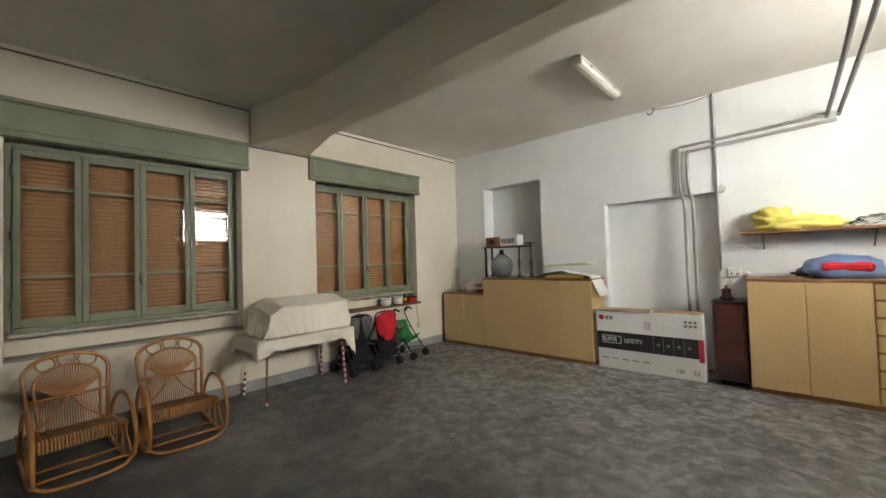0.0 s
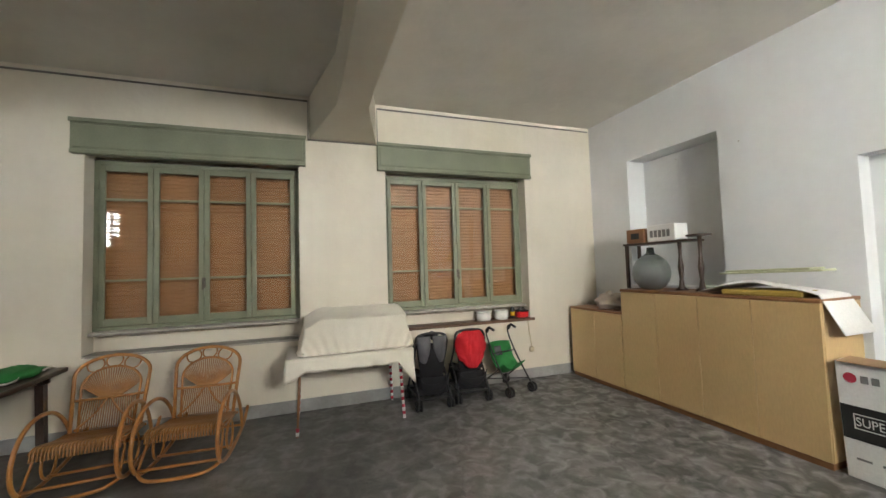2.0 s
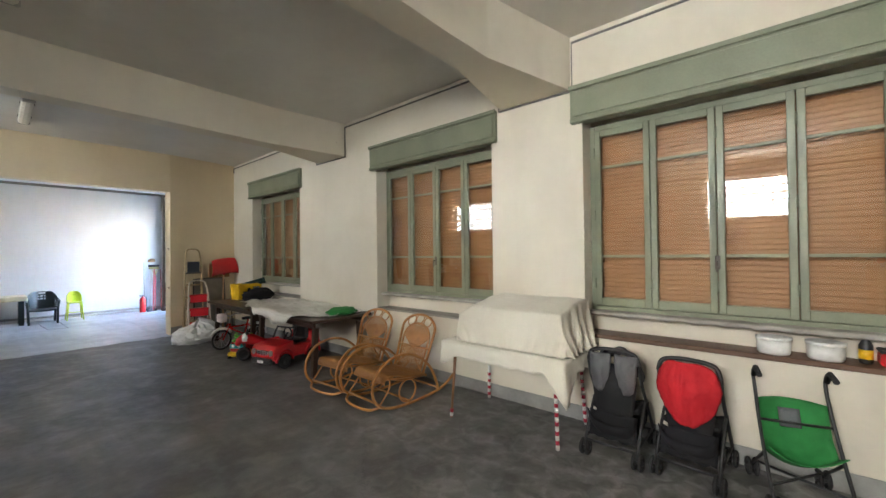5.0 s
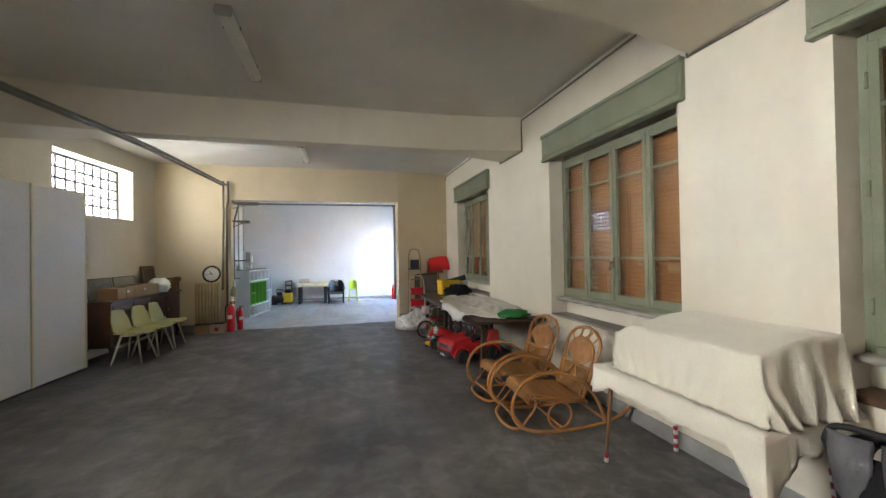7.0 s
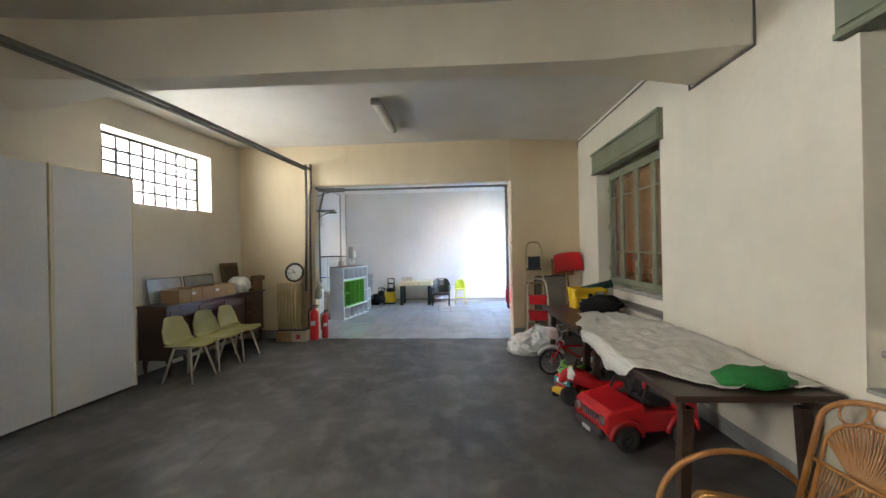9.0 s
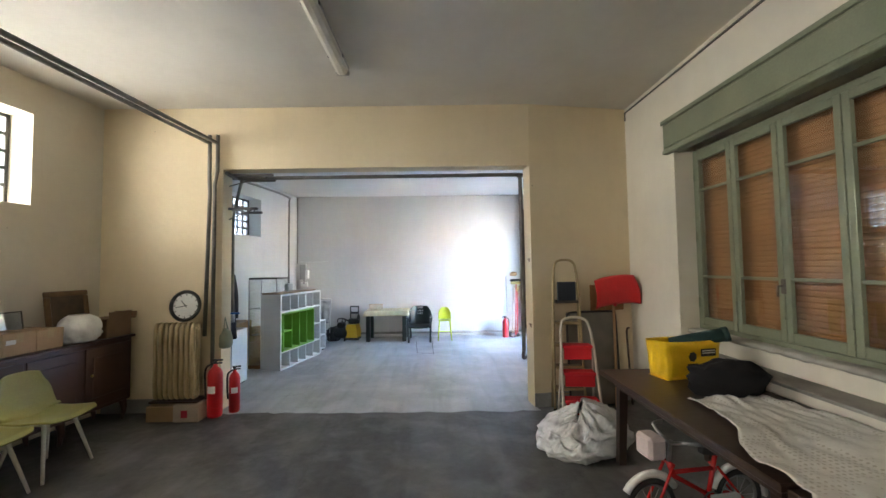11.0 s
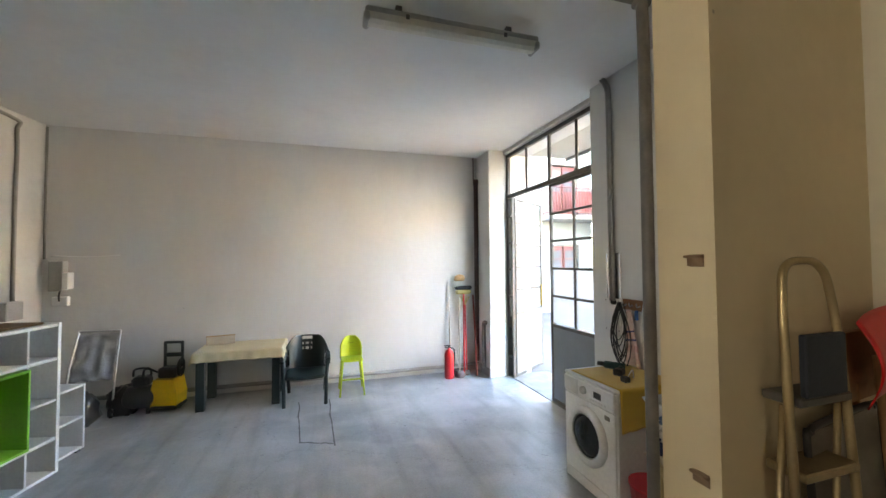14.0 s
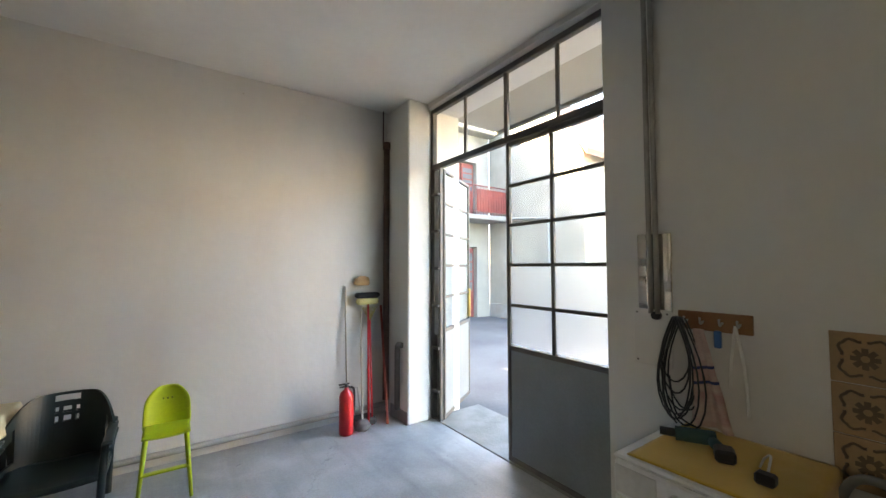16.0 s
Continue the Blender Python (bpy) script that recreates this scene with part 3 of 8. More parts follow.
def east_window(k, y0, y1, z0, z1):
    w = structure(thing(f"window_{k}", (SM if k == 5 else EM) @ pose(0.26, y0 * EK, z0), "high steel-barred window of small white panes", "window"), "", "")
    wide, high = (y1 - y0) * EK, z1 - z0
    cols, rows = 9, 5
    bm = BM()
    for a, b in (((0, 0, 0), (0.04, 0.035, high)), ((0, wide - 0.035, 0), (0.04, wide, high)), ((0, 0.035, 0), (0.04, wide - 0.035, 0.035)), ((0, 0.035, high - 0.035), (0.04, wide - 0.035, high))):
        box(bm, a, b, 0.003)
    part("window_frame", bm, IRON, w)
    pw, ph = (wide - 0.07) / cols, (high - 0.07) / rows
    up = simple("bar", IRON, lambda bm: box(bm, (0.005, -0.017, 0.035), (0.035, 0.017, high - 0.035), 0.003), w)
    up.location = (0, 0.035 + pw, 0)
    for i in range(2, cols):
        shared("bar", up.data, w, pose(0, 0.035 + i * pw, 0))
    across = simple("bar", IRON, lambda bm: box(bm, (-0.012, 0.035, -0.018), (0.03, wide - 0.035, 0.018), 0.003), w)
    across.location = (0, 0, 0.035 + ph)
    for i in range(2, rows):
        shared("bar", across.data, w, pose(0, 0, 0.035 + i * ph))
    first = simple("pane", PANE, lambda bm: box(bm, (0.018, 0.005, 0.005), (0.022, pw - 0.005, ph - 0.005)), w)
    first.visible_shadow = False
    first.location = (0, 0.035, 0.035)
    for i in range(cols):
        for j in range(rows):
            if i or j:
                shared("pane", first.data, w, pose(0, 0.035 + i * pw, 0.035 + j * ph)).visible_shadow = False
    window_light("window_light", (SM if k == 5 else EM) @ pose(0.38, (y0 + y1) / 2 * EK, (z0 + z1) / 2, 0, 0, 90) @ pose(0, 0, 0, -90, 0, 0) @ pose(0, 0, 0, 0, 180, 0), wide, high, WATTS[k - 4], (1.0, 0.92, 0.80))


WATTS = (1.75, 0.03, 5.2)


def glazed_door():
    """Iron and glass doors to the yard: transom lights, a fixed leaf and an open leaf."""
    y0, y1 = DOOR_Y
    ym, yl = -7.50, -8.50
    fr = structure(thing("door_frame", pose(-4.06, 0, 0), "grey iron door frame with transom lights", "door frame"), "", "")
    bm = BM()
    for a, b in (((-0.03, y0, 0), (0.03, y0 + 0.04, DOOR_TOP)), ((-0.03, y1 - 0.04, 0), (0.03, y1, DOOR_TOP)), ((-0.03, y0 + 0.04, DOOR_TOP - 0.05), (0.03, y1 - 0.04, DOOR_TOP)),
                 ((-0.03, y0 + 0.04, 2.70), (0.03, y1 - 0.04, 2.755)), ((-0.02, yl - 0.02, 0), (0.02, yl + 0.005, 2.70)), ((-0.02, ym - 0.02, 2.755), (0.02, ym + 0.02, DOOR_TOP - 0.05)),
                 ((-0.015, -8.09, 2.755), (0.015, -8.06, DOOR_TOP - 0.05)), ((-0.015, -6.97, 2.755), (0.015, -6.94, DOOR_TOP - 0.05))):
        box(bm, a, b, 0.004)
    for z in (0.3, 0.75, 1.2, 1.6, 2.0, 2.4):
        box(bm, (0.0, y0 + 0.035, z), (0.05, y0 + 0.16, z + 0.03), 0.004)
    part("bars", bm, IRON, fr)
    for a, b in ((y0 + 0.04, -8.09), (-8.06, ym - 0.02), (ym + 0.02, -6.97), (-6.94, y1 - 0.04)):
        simple("pane", PANE, lambda bm: box(bm, (-0.003, a, 2.755), (0.003, b, DOOR_TOP - 0.05)), fr).visible_shadow = False
    simple("post", CONDUIT, lambda bm: box(bm, (-0.02, y0 + 0.05, 0.9), (0.02, yl - 0.03, 2.68), 0.004), fr)

    def leaf(m, name, label, wide, side):
        d = structure(thing(name, m, label, "door"), "", "")
        bm = BM()
        zs = [0.97 + (2.66 - 0.97) * i / 5 for i in range(6)]
        s = 0.035
        for a, b in (((-0.02, 0, 0.02), (0.02, s, 2.695)), ((-0.02, wide - s, 0.02), (0.02, wide, 2.695)), ((-0.02, s, 2.66), (0.02, wide - s, 2.695)), ((-0.02, s, 0.93), (0.02, wide - s, 0.97)), ((-0.02, s, 0.02), (0.02, wide - s, 0.06))):
            box(bm, a, b, 0.004)
        box(bm, (-0.016, wide / 2 - 0.014, 0.97), (0.016, wide / 2 + 0.014, 2.66), 0.003)
        for z in zs[1:-1]:
            box(bm, (-0.014, s, z - 0.013), (0.018, wide / 2 - 0.014, z + 0.013), 0.003)
            box(bm, (-0.014, wide / 2 + 0.014, z - 0.013), (0.018, wide - s, z + 0.013), 0.003)
        part("leaf_frame", bm, IRON, d)
        simple("panel", DOORGREY, lambda bm: box(bm, (-0.012, s, 0.06), (0.012, wide - s, 0.93), 0.003), d, "flat grey sheet-iron panel")
        for i in range(5):
            for a, b in ((s, wide / 2 - 0.014), (wide / 2 + 0.014, wide - s)):
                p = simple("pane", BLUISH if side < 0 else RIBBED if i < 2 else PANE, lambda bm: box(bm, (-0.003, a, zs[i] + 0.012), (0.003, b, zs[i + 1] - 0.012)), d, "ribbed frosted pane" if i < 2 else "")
                p.visible_shadow = False
        return d
    leaf(pose(-4.06, ym, 0), "door_1", "closed grey iron door leaf with small panes", y1 - 0.04 - ym, 1)
    d = leaf(pose(-4.08, yl, 0, 0, 0, 124.0), "door_2", "grey iron door leaf standing open to the yard", 0.92, -1)
    simple("door_handle", mat("brass", (0.5, 0.36, 0.12), 0.35, (0.4, 0.28, 0.1), metal=0.9), lambda bm: (box(bm, (-0.035, 0.87, 1.0), (0.035, 0.9, 1.35), 0.004), tube(bm, [(-0.06, 0.885, 1.06), (-0.06, 0.80, 1.06)], 0.01)), d, "worn brass lock rail")
    structure(simple("door_sill", mat("grey_threshold_stone", (0.24, 0.235, 0.22), 0.75, (0.17, 0.165, 0.155), 5, 40, 0.12), lambda bm: box(bm, (-4.7, y0, -0.06), (-4.03, y1, 0.012), 0.01)), "worn pale stone threshold", "threshold")


def outside():
    asphalt = mat("yard_asphalt", (0.075, 0.075, 0.08), 0.9, (0.12, 0.12, 0.12), 0.8, 25, 0.15)
    structure(simple("ground", asphalt, lambda bm: box(bm, (-600, -600, -0.5), (600, 600, -0.06))), "grey asphalt yard with cracks", "ground")
    wallm = wall_paint("weathered_plaster", (0.40, 0.38, 0.33), (0.30, 0.30, 0.27), 0.6)
    pale = wall_paint("pale_plaster", (0.37, 0.345, 0.295), (0.25, 0.24, 0.21), 0.55)
    redp = mat("red_iron_paint", (0.24, 0.055, 0.045), 0.5, (0.17, 0.045, 0.04))
    roofm = mat("roof_tiles", (0.3, 0.16, 0.1), 0.8, (0.2, 0.12, 0.08), 2, 20)
    b = thing("apartment_house", pose(-10.6, -15.0, -0.06), "weathered two-storey house with a red balcony", "house")
    bm = BM()
    cells(bm, [0, 0.55, 1.75, 3.2, 4.6, 9.0], [-6, -0.3, 0], [0, 0.12, 2.35, 3.35, 5.2, 6.4], lambda x, y, z: not (y > -0.3 and ((0.55 < x < 1.75 and z < 2.35) or (0.55 < x < 1.75 and 3.35 < z < 5.2) or (3.2 < x < 4.6 and 3.35 < z < 5.2))))
    part("wall", bm, wallm, b)
    simple("roof", roofm, lambda bm: prism(bm, [(0.5, 6.35), (0.5, 6.5), (-6.5, 8.4), (-6.5, 6.35)], -0.3, 9.4, 0), b)
    simple("cornice", pale, lambda bm: box(bm, (-0.0, 0.0, 6.1), (9.2, 0.45, 6.34), 0.03), b)
    for name, x0, x1, z0, z1 in (("door", 0.6, 1.7, 0.0, 2.3), ("door", 0.6, 1.7, 3.35, 5.15), ("shutter", 3.25, 4.55, 3.35, 5.15)):
        d = simple(name, redp, lambda bm: [box(bm, (x0 + (x1 - x0) * i / 2 + 0.02, -0.16, z0 + 0.02), (x0 + (x1 - x0) * (i + 1) / 2 - 0.02, -0.1, z1), 0.01) for i in (0, 1)], b, "dark red door with panes")
        for i in range(2):
            for j in range(4):
                zz = z0 + 0.9 + j * (z1 - z0 - 1.0) / 4
                xx = x0 + (x1 - x0) * i / 2 + 0.08
                simple("pane", mat("dim_glass", (0.16, 0.17, 0.18), 0.15), lambda bm: box(bm, (xx, -0.1, zz), (xx + (x1 - x0) / 2 - 0.16, -0.092, zz + (z1 - z0 - 1.0) / 4 - 0.05)), d)
    bal = simple("balcony", mat("grey_concrete", (0.3, 0.29, 0.27), 0.8), lambda bm: box(bm, (0.0, 0.0, 3.15), (2.2, 0.95, 3.3), 0.02), b)
    simple("railing", redp, lambda bm: ([tube(bm, [(0.05 + 0.11 * i, 0.9, 3.3), (0.05 + 0.11 * i, 0.9, 4.2)], 0.01, 6) for i in range(20)], tube(bm, [(0, 0.9, 4.2), (2.2, 0.9, 4.2), (2.2, 0.0, 4.2)], 0.02, 6), [tube(bm, [(2.2, 0.9 - 0.11 * i, 3.3), (2.2, 0.9 - 0.11 * i, 4.2)], 0.01, 6) for i in range(8)], tube(bm, [(0, 0.9, 3.4), (2.2, 0.9, 3.4), (2.2, 0.0, 3.4)], 0.015, 6)), bal)
    simple("panel", redp, lambda bm: box(bm, (0.02, 0.875, 3.42), (1.3, 0.885, 4.1), 0.002), bal)
    simple("notice", mat("paper_white", (0.8, 0.8, 0.78), 0.7), lambda bm: box(bm, (1.0, -0.09, 0.75), (1.2, -0.085, 1.05)), b)
    g = thing("gable_house", pose(-10.6, -15.0, -0.06), "pale plastered house wing with a sloping roof", "house")
    bm = BM()
    prism(bm, [(0.0, 0), (3.75, 0), (3.75, 4.75), (2.9, 6.3), (0.0, 8.2)], -8, -0.012, 0)
    part("wall", bm, pale, g)
    simple("roof", roofm, lambda bm: prism(bm, [(4.0, 4.62), (4.0, 4.78), (2.9, 6.45), (0.0, 8.35), (0.0, 8.21), (2.9, 6.31)], -8.2, 0.2, 0), g)
    simple("plinth", mat("grey_concrete", (0.3, 0.29, 0.27)), lambda bm: box(bm, (0.0, 0.05, 0), (0.04, 3.75, 0.45), 0.01), g)
    simple("downpipe", CONDUIT, lambda bm: tube(bm, [(0.06, 2.6, 0.1), (0.06, 2.6, 3.1), (0.06, 0.2, 3.3)], 0.045, 8), g)
    # added out of view: its sunlit wall throws warm light in through the yard door
    f = thing("light_bounce_house", pose(-15.0, -9.5, -0.06), "long unseen ochre plaster house added to bounce warm sunlight through the door", "house")
    ochre = wall_paint("ochre_plaster", (0.55, 0.48, 0.37), (0.46, 0.40, 0.30), 0.5)
    simple("wall", ochre, lambda bm: box(bm, (-7, 0, 0), (0, 26, 4.3), 0.02), f)
    simple("roof", roofm, lambda bm: prism(bm, [(0.5, 4.3), (-3.5, 5.8), (-7.5, 4.3)], -0.4, 26.4, 1), f)
    # added, unseen: blocks the sun that would fall through the high east windows
    e = thing("sun_block_building", pose(6.5, 0, -0.06), "tall plain plastered unseen building added to keep the sun off the east windows", "building")
    simple("wall", pale, lambda bm: box(bm, (0, -40, 0), (6, 40, 13)), e)
    simple("roof", roofm, lambda bm: prism(bm, [(-0.4, 13), (3, 14.4), (6.4, 13)], -40.4, 40.4, 1), e)
    c = thing("canopy", pose(-4.42, -8.9, 3.46), "concrete canopy over the yard door", "canopy")
    simple("slab", pale, lambda bm: box(bm, (-0.95, -0.15, 0.06), (0, 12, 0.2), 0.01), c)
    simple("edge_trim", IRON, lambda bm: box(bm, (-1.0, -0.17, 0.02), (-0.95, 12.02, 0.2), 0.006), c, "dark metal gutter edge")


wall_west()
wall_north()
wall_middle()
wall_east()
wall_south()
beam(2.69, 3.47, 0.24, 0.26, "beam")
beam(-0.93, -0.18, 0.34, 0.16, "beam_south")
floors()
floor_seams()
ceilings()
skirting()
for i, (ya, yb) in enumerate(WINDOWS):
    west_window(i + 1, ya, yb)
ledges()
for i, w in enumerate(EAST_WINDOWS):
    east_window(i + 4, *w)
glazed_door()
outside()

# ---- materials of the things ----
RATTAN = mat("honey_rattan", (0.46, 0.215, 0.055), 0.28, (0.31, 0.13, 0.032), 9, 90, 0.05, coat=0.3)
WICKER = mat("rattan_spokes", (0.42, 0.205, 0.062), 0.38, (0.29, 0.13, 0.036), 12, 90, 0.05)
LINEN = mat("off_white_cotton", (0.72, 0.68, 0.58), 0.9, (0.64, 0.60, 0.50), 2.5, 120, 0.1, sheen=0.2)
BLACKP = mat("black_plastic", (0.018, 0.018, 0.02), 0.45, (0.03, 0.03, 0.03), 4, 70, 0.03)
BLACKC = mat("black_cloth", (0.009, 0.009, 0.011), 0.95, (0.015, 0.015, 0.017), 5, 150, 0.1)
GREYC = mat("grey_cloth", (0.14, 0.14, 0.15), 0.9, (0.10, 0.10, 0.11), 5, 150, 0.1)
REDC = mat("red_cloth", (0.62, 0.012, 0.022), 0.8, (0.48, 0.008, 0.016), 4, 150, 0.08)
GREENC = mat("green_cloth", (0.03, 0.24, 0.05), 0.8, (0.02, 0.17, 0.035), 5, 150, 0.08)
STEEL = mat("steel", (0.5, 0.5, 0.5), 0.3, (0.4, 0.4, 0.4), 8, 60, 0.02, metal=0.9)
REDP = mat("red_plastic", (0.6, 0.015, 0.02), 0.3, (0.5, 0.01, 0.015), 3, 50, 0.02, coat=0.3)
WHITEP = mat("white_plastic", (0.75, 0.75, 0.73), 0.4, (0.68, 0.68, 0.66), 3, 60, 0.02)
YELLOWP = mat("yellow_plastic", (0.85, 0.55, 0.01), 0.4, (0.75, 0.45, 0.01), 3, 50, 0.02)
LIME = mat("lime_plastic", (0.50, 0.60, 0.02), 0.4, (0.44, 0.54, 0.02), 3, 50, 0.02)
DARKW = mat("dark_brown_wood", (0.055, 0.032, 0.022), 0.4, (0.035, 0.02, 0.014), 3, 50, 0.05, stretch=(0.3, 1, 1))
RUBBER = mat("black_rubber", (0.02, 0.02, 0.02), 0.8, (0.03, 0.03, 0.03), 10, 80, 0.05)
BEECH = mat("cream_laminate", (0.56, 0.40, 0.19), 0.45, (0.52, 0.365, 0.17), 1.5, 60, 0.02, stretch=(1, 1, 0.3))
TEAK = mat("brown_edging", (0.27, 0.13, 0.05), 0.45, (0.2, 0.09, 0.035), 4, 60, 0.04)
CARD = mat("cardboard", (0.40, 0.27, 0.15), 0.85, (0.33, 0.215, 0.12), 3, 60, 0.06)
PAPER = mat("white_paper", (0.78, 0.78, 0.76), 0.6, (0.7, 0.7, 0.69), 3, 60, 0.03)
BLACKINK = mat("black_print", (0.012, 0.012, 0.013), 0.5, (0.02, 0.02, 0.02))
GREYINK = mat("grey_print", (0.2, 0.2, 0.2), 0.6)
REDINK = mat("red_print", (0.45, 0.02, 0.05), 0.5)
CLEAR = glass("clear_glass", (0.9, 0.96, 0.94))
POLY = mat("milky_polythene", (0.78, 0.79, 0.78), 0.45, (0.69, 0.70, 0.70), 6, 40, 0.1, coat=0.12)
YELLOWPOLY = mat("yellow_polythene", (0.78, 0.70, 0.16), 0.4, (0.66, 0.58, 0.12), 6, 40, 0.1, coat=0.2)
WOODLIGHT = mat("pale_wood", (0.42, 0.25, 0.12), 0.5, (0.34, 0.19, 0.09), 4, 60, 0.04, stretch=(1, 1, 0.2))


def spin(o, r, axis, n=24):
    """Points of a circle about o."""
    u, w = {0: ((0, 1, 0), (0, 0, 1)), 1: ((1, 0, 0), (0, 0, 1)), 2: ((1, 0, 0), (0, 1, 0))}[axis]
    u, w, o = Vector(u), Vector(w), Vector(o)
    return [o + r * (math.cos(2 * math.pi * i / n) * u + math.sin(2 * math.pi * i / n) * w) for i in range(n)]


def wheel(parent, at, r, axis=1, tyre=0.02, spokes=0, rim=None, rim_label="", name="wheel"):
    """A wheel of tyre, rim and, if wanted, spokes about an axis."""
    w = simple(name, BLACKP if not spokes else STEEL, lambda bm: tube(bm, [Vector(at) - 0.02 * Vector([i == axis for i in range(3)]), Vector(at) + 0.02 * Vector([i == axis for i in range(3)])], 0.018, 10), parent)
    simple("tyre", RUBBER, lambda bm: tube(bm, spin(at, r - tyre, axis), tyre, 8, True), w)
    def rb(bm):
        tube(bm, spin(at, r - 2 * tyre, axis), tyre * 0.6, 6, True)
        ring = spin(at, r - 2 * tyre, axis, spokes or 5)
        for p in ring:
            tube(bm, [at, p], 0.0025 if spokes else tyre * 0.5, 5)
    simple("rim", rim or STEEL, rb, w, rim_label)
    return w


# ---- west side of the long room ----
def rocking_chair(m):
    c = thing("rocking_chair", m, "honey-coloured bent rattan rocking chair", "chair", "rattan rocking chairs")
    R = 0.016
    for s in (-1, 1):
        y = 0.285 * s
        simple("rocker", RATTAN, lambda bm: tube(bm, smooth_path([(-0.66, y, 0.16), (-0.45, y, 0.055), (-0.1, y, 0.016), (0.25, y, 0.025), (0.44, y, 0.09), (0.52, y, 0.22), (0.49, y, 0.38), (0.36, y, 0.5), (0.16, y, 0.54), (-0.06, y, 0.49), (-0.25, y, 0.34), (-0.36, y, 0.14), (-0.38, y, 0.05)]), R, 8), c)
        simple("ring", RATTAN, lambda bm: tube(bm, spin((0.06, y * 0.95, 0.15), 0.115, 1), 0.011, 7, True), c)
        simple("brace", RATTAN, lambda bm: (tube(bm, smooth_path([(0.32, y * 0.92, 0.33), (0.1, y * 0.92, 0.27), (-0.2, y * 0.92, 0.25)]), 0.012, 7), tube(bm, smooth_path([(0.42, y * 0.97, 0.1), (0.3, y * 0.95, 0.24), (0.3, y * 0.92, 0.34)]), 0.01, 6)), c)
    for x, z in ((0.43, 0.1), (-0.4, 0.06), (0.05, 0.04), (0.3, 0.32), (-0.2, 0.25)):
        simple("stretcher", RATTAN, lambda bm: tube(bm, [(x, -0.285, z), (x, 0.285, z)], 0.012, 7), c)
    st = simple("seat", RATTAN, lambda bm: tube(bm, [(0.335, -0.27, 0.325), (0.335, 0.27, 0.325), (-0.19, 0.27, 0.255), (-0.19, -0.27, 0.255)], 0.011, 7, True), c, "seat of close rattan canes")
    cane = simple("cane", WICKER, lambda bm: tube(bm, smooth_path([(0.36, 0, 0.27), (0.33, 0, 0.345), (0.2, 0, 0.33), (0.0, 0, 0.285), (-0.2, 0, 0.265)], n=3), 0.0085, 5), st)
    cane.location = (0, -0.26, 0)
    for i in range(1, 26):
        shared("cane", cane.data, st, pose(0, -0.26 + 0.52 * i / 25, 0))
    lean = lambda t: (-0.19 - 0.22 * t, 0.26 + 0.60 * t)
    simple("front_bow", RATTAN, lambda bm: tube(bm, smooth_path([(0.42, -0.285, 0.08), (0.50, -0.2, 0.05), (0.53, 0, 0.045), (0.50, 0.2, 0.05), (0.42, 0.285, 0.08)]), 0.014, 8), c)
    def arch(bm, w, h, r):
        pts = []
        for a in range(0, 17):
            th = math.pi * a / 16
            x, z = lean(h - 0.26 + 0.26 * math.sin(th))
            pts.append((x, w * math.cos(th), z))
        x, z = lean(0)
        tube(bm, [(x, w * 0.88, z)] + pts + [(x, -w * 0.88, z)], r, 8)
    b = simple("backrest", RATTAN, lambda bm: arch(bm, 0.275, 1.0, R), c)
    simple("inner_arch", RATTAN, lambda bm: arch(bm, 0.215, 0.84, 0.011), b)
    bar = 0.42
    x0, z0 = lean(bar)
    simple("crossbar", RATTAN, lambda bm: tube(bm, [(x0, -0.262, z0), (x0 + 0.012, 0, z0), (x0, 0.262, z0)], 0.012, 7), b)
    for i in range(33):
        th = math.pi * (0.02 + 0.96 * i / 32)
        x, z = lean(0.58 + 0.26 * math.sin(th))
        y = 0.212 * math.cos(th)
        simple("spoke", WICKER, lambda bm: tube(bm, smooth_path([(x0, 0.30 * y, z0), ((x + x0) / 2 - 0.008, 0.68 * y, (z + z0) / 2), (x, y, z)], n=3), 0.0052, 5), b)
    for i in range(25):
        y = 0.205 * (2 * i / 24 - 1)
        x1, z1 = lean(0.02)
        simple("spoke", WICKER, lambda bm: tube(bm, [(x1, y, z1), (x0, 0.92 * y, z0)], 0.0045, 5), b)
    for s in (-1, 0, 1):
        xa, za = lean(0.925 - 0.045 * abs(s))
        simple("scroll", RATTAN, lambda bm: tube(bm, [Vector((xa - 0.035 * math.sin(a), 0.135 * s + 0.062 * math.cos(a), za + 0.055 * math.sin(a))) for a in [2 * math.pi * i / 14 for i in range(14)]], 0.007, 6, True), b)
    for s in (-1, 1):
        x1, z1 = lean(0.04)
        simple("diagonal", RATTAN, lambda bm: tube(bm, smooth_path([(x1 + 0.01, 0.215 * s, z1), ((x1 + x0) / 2 + 0.025, 0.09 * s, (z1 + z0) / 2), (x0 + 0.015, 0.012 * s, z0)]), 0.009, 6), b)
    return c


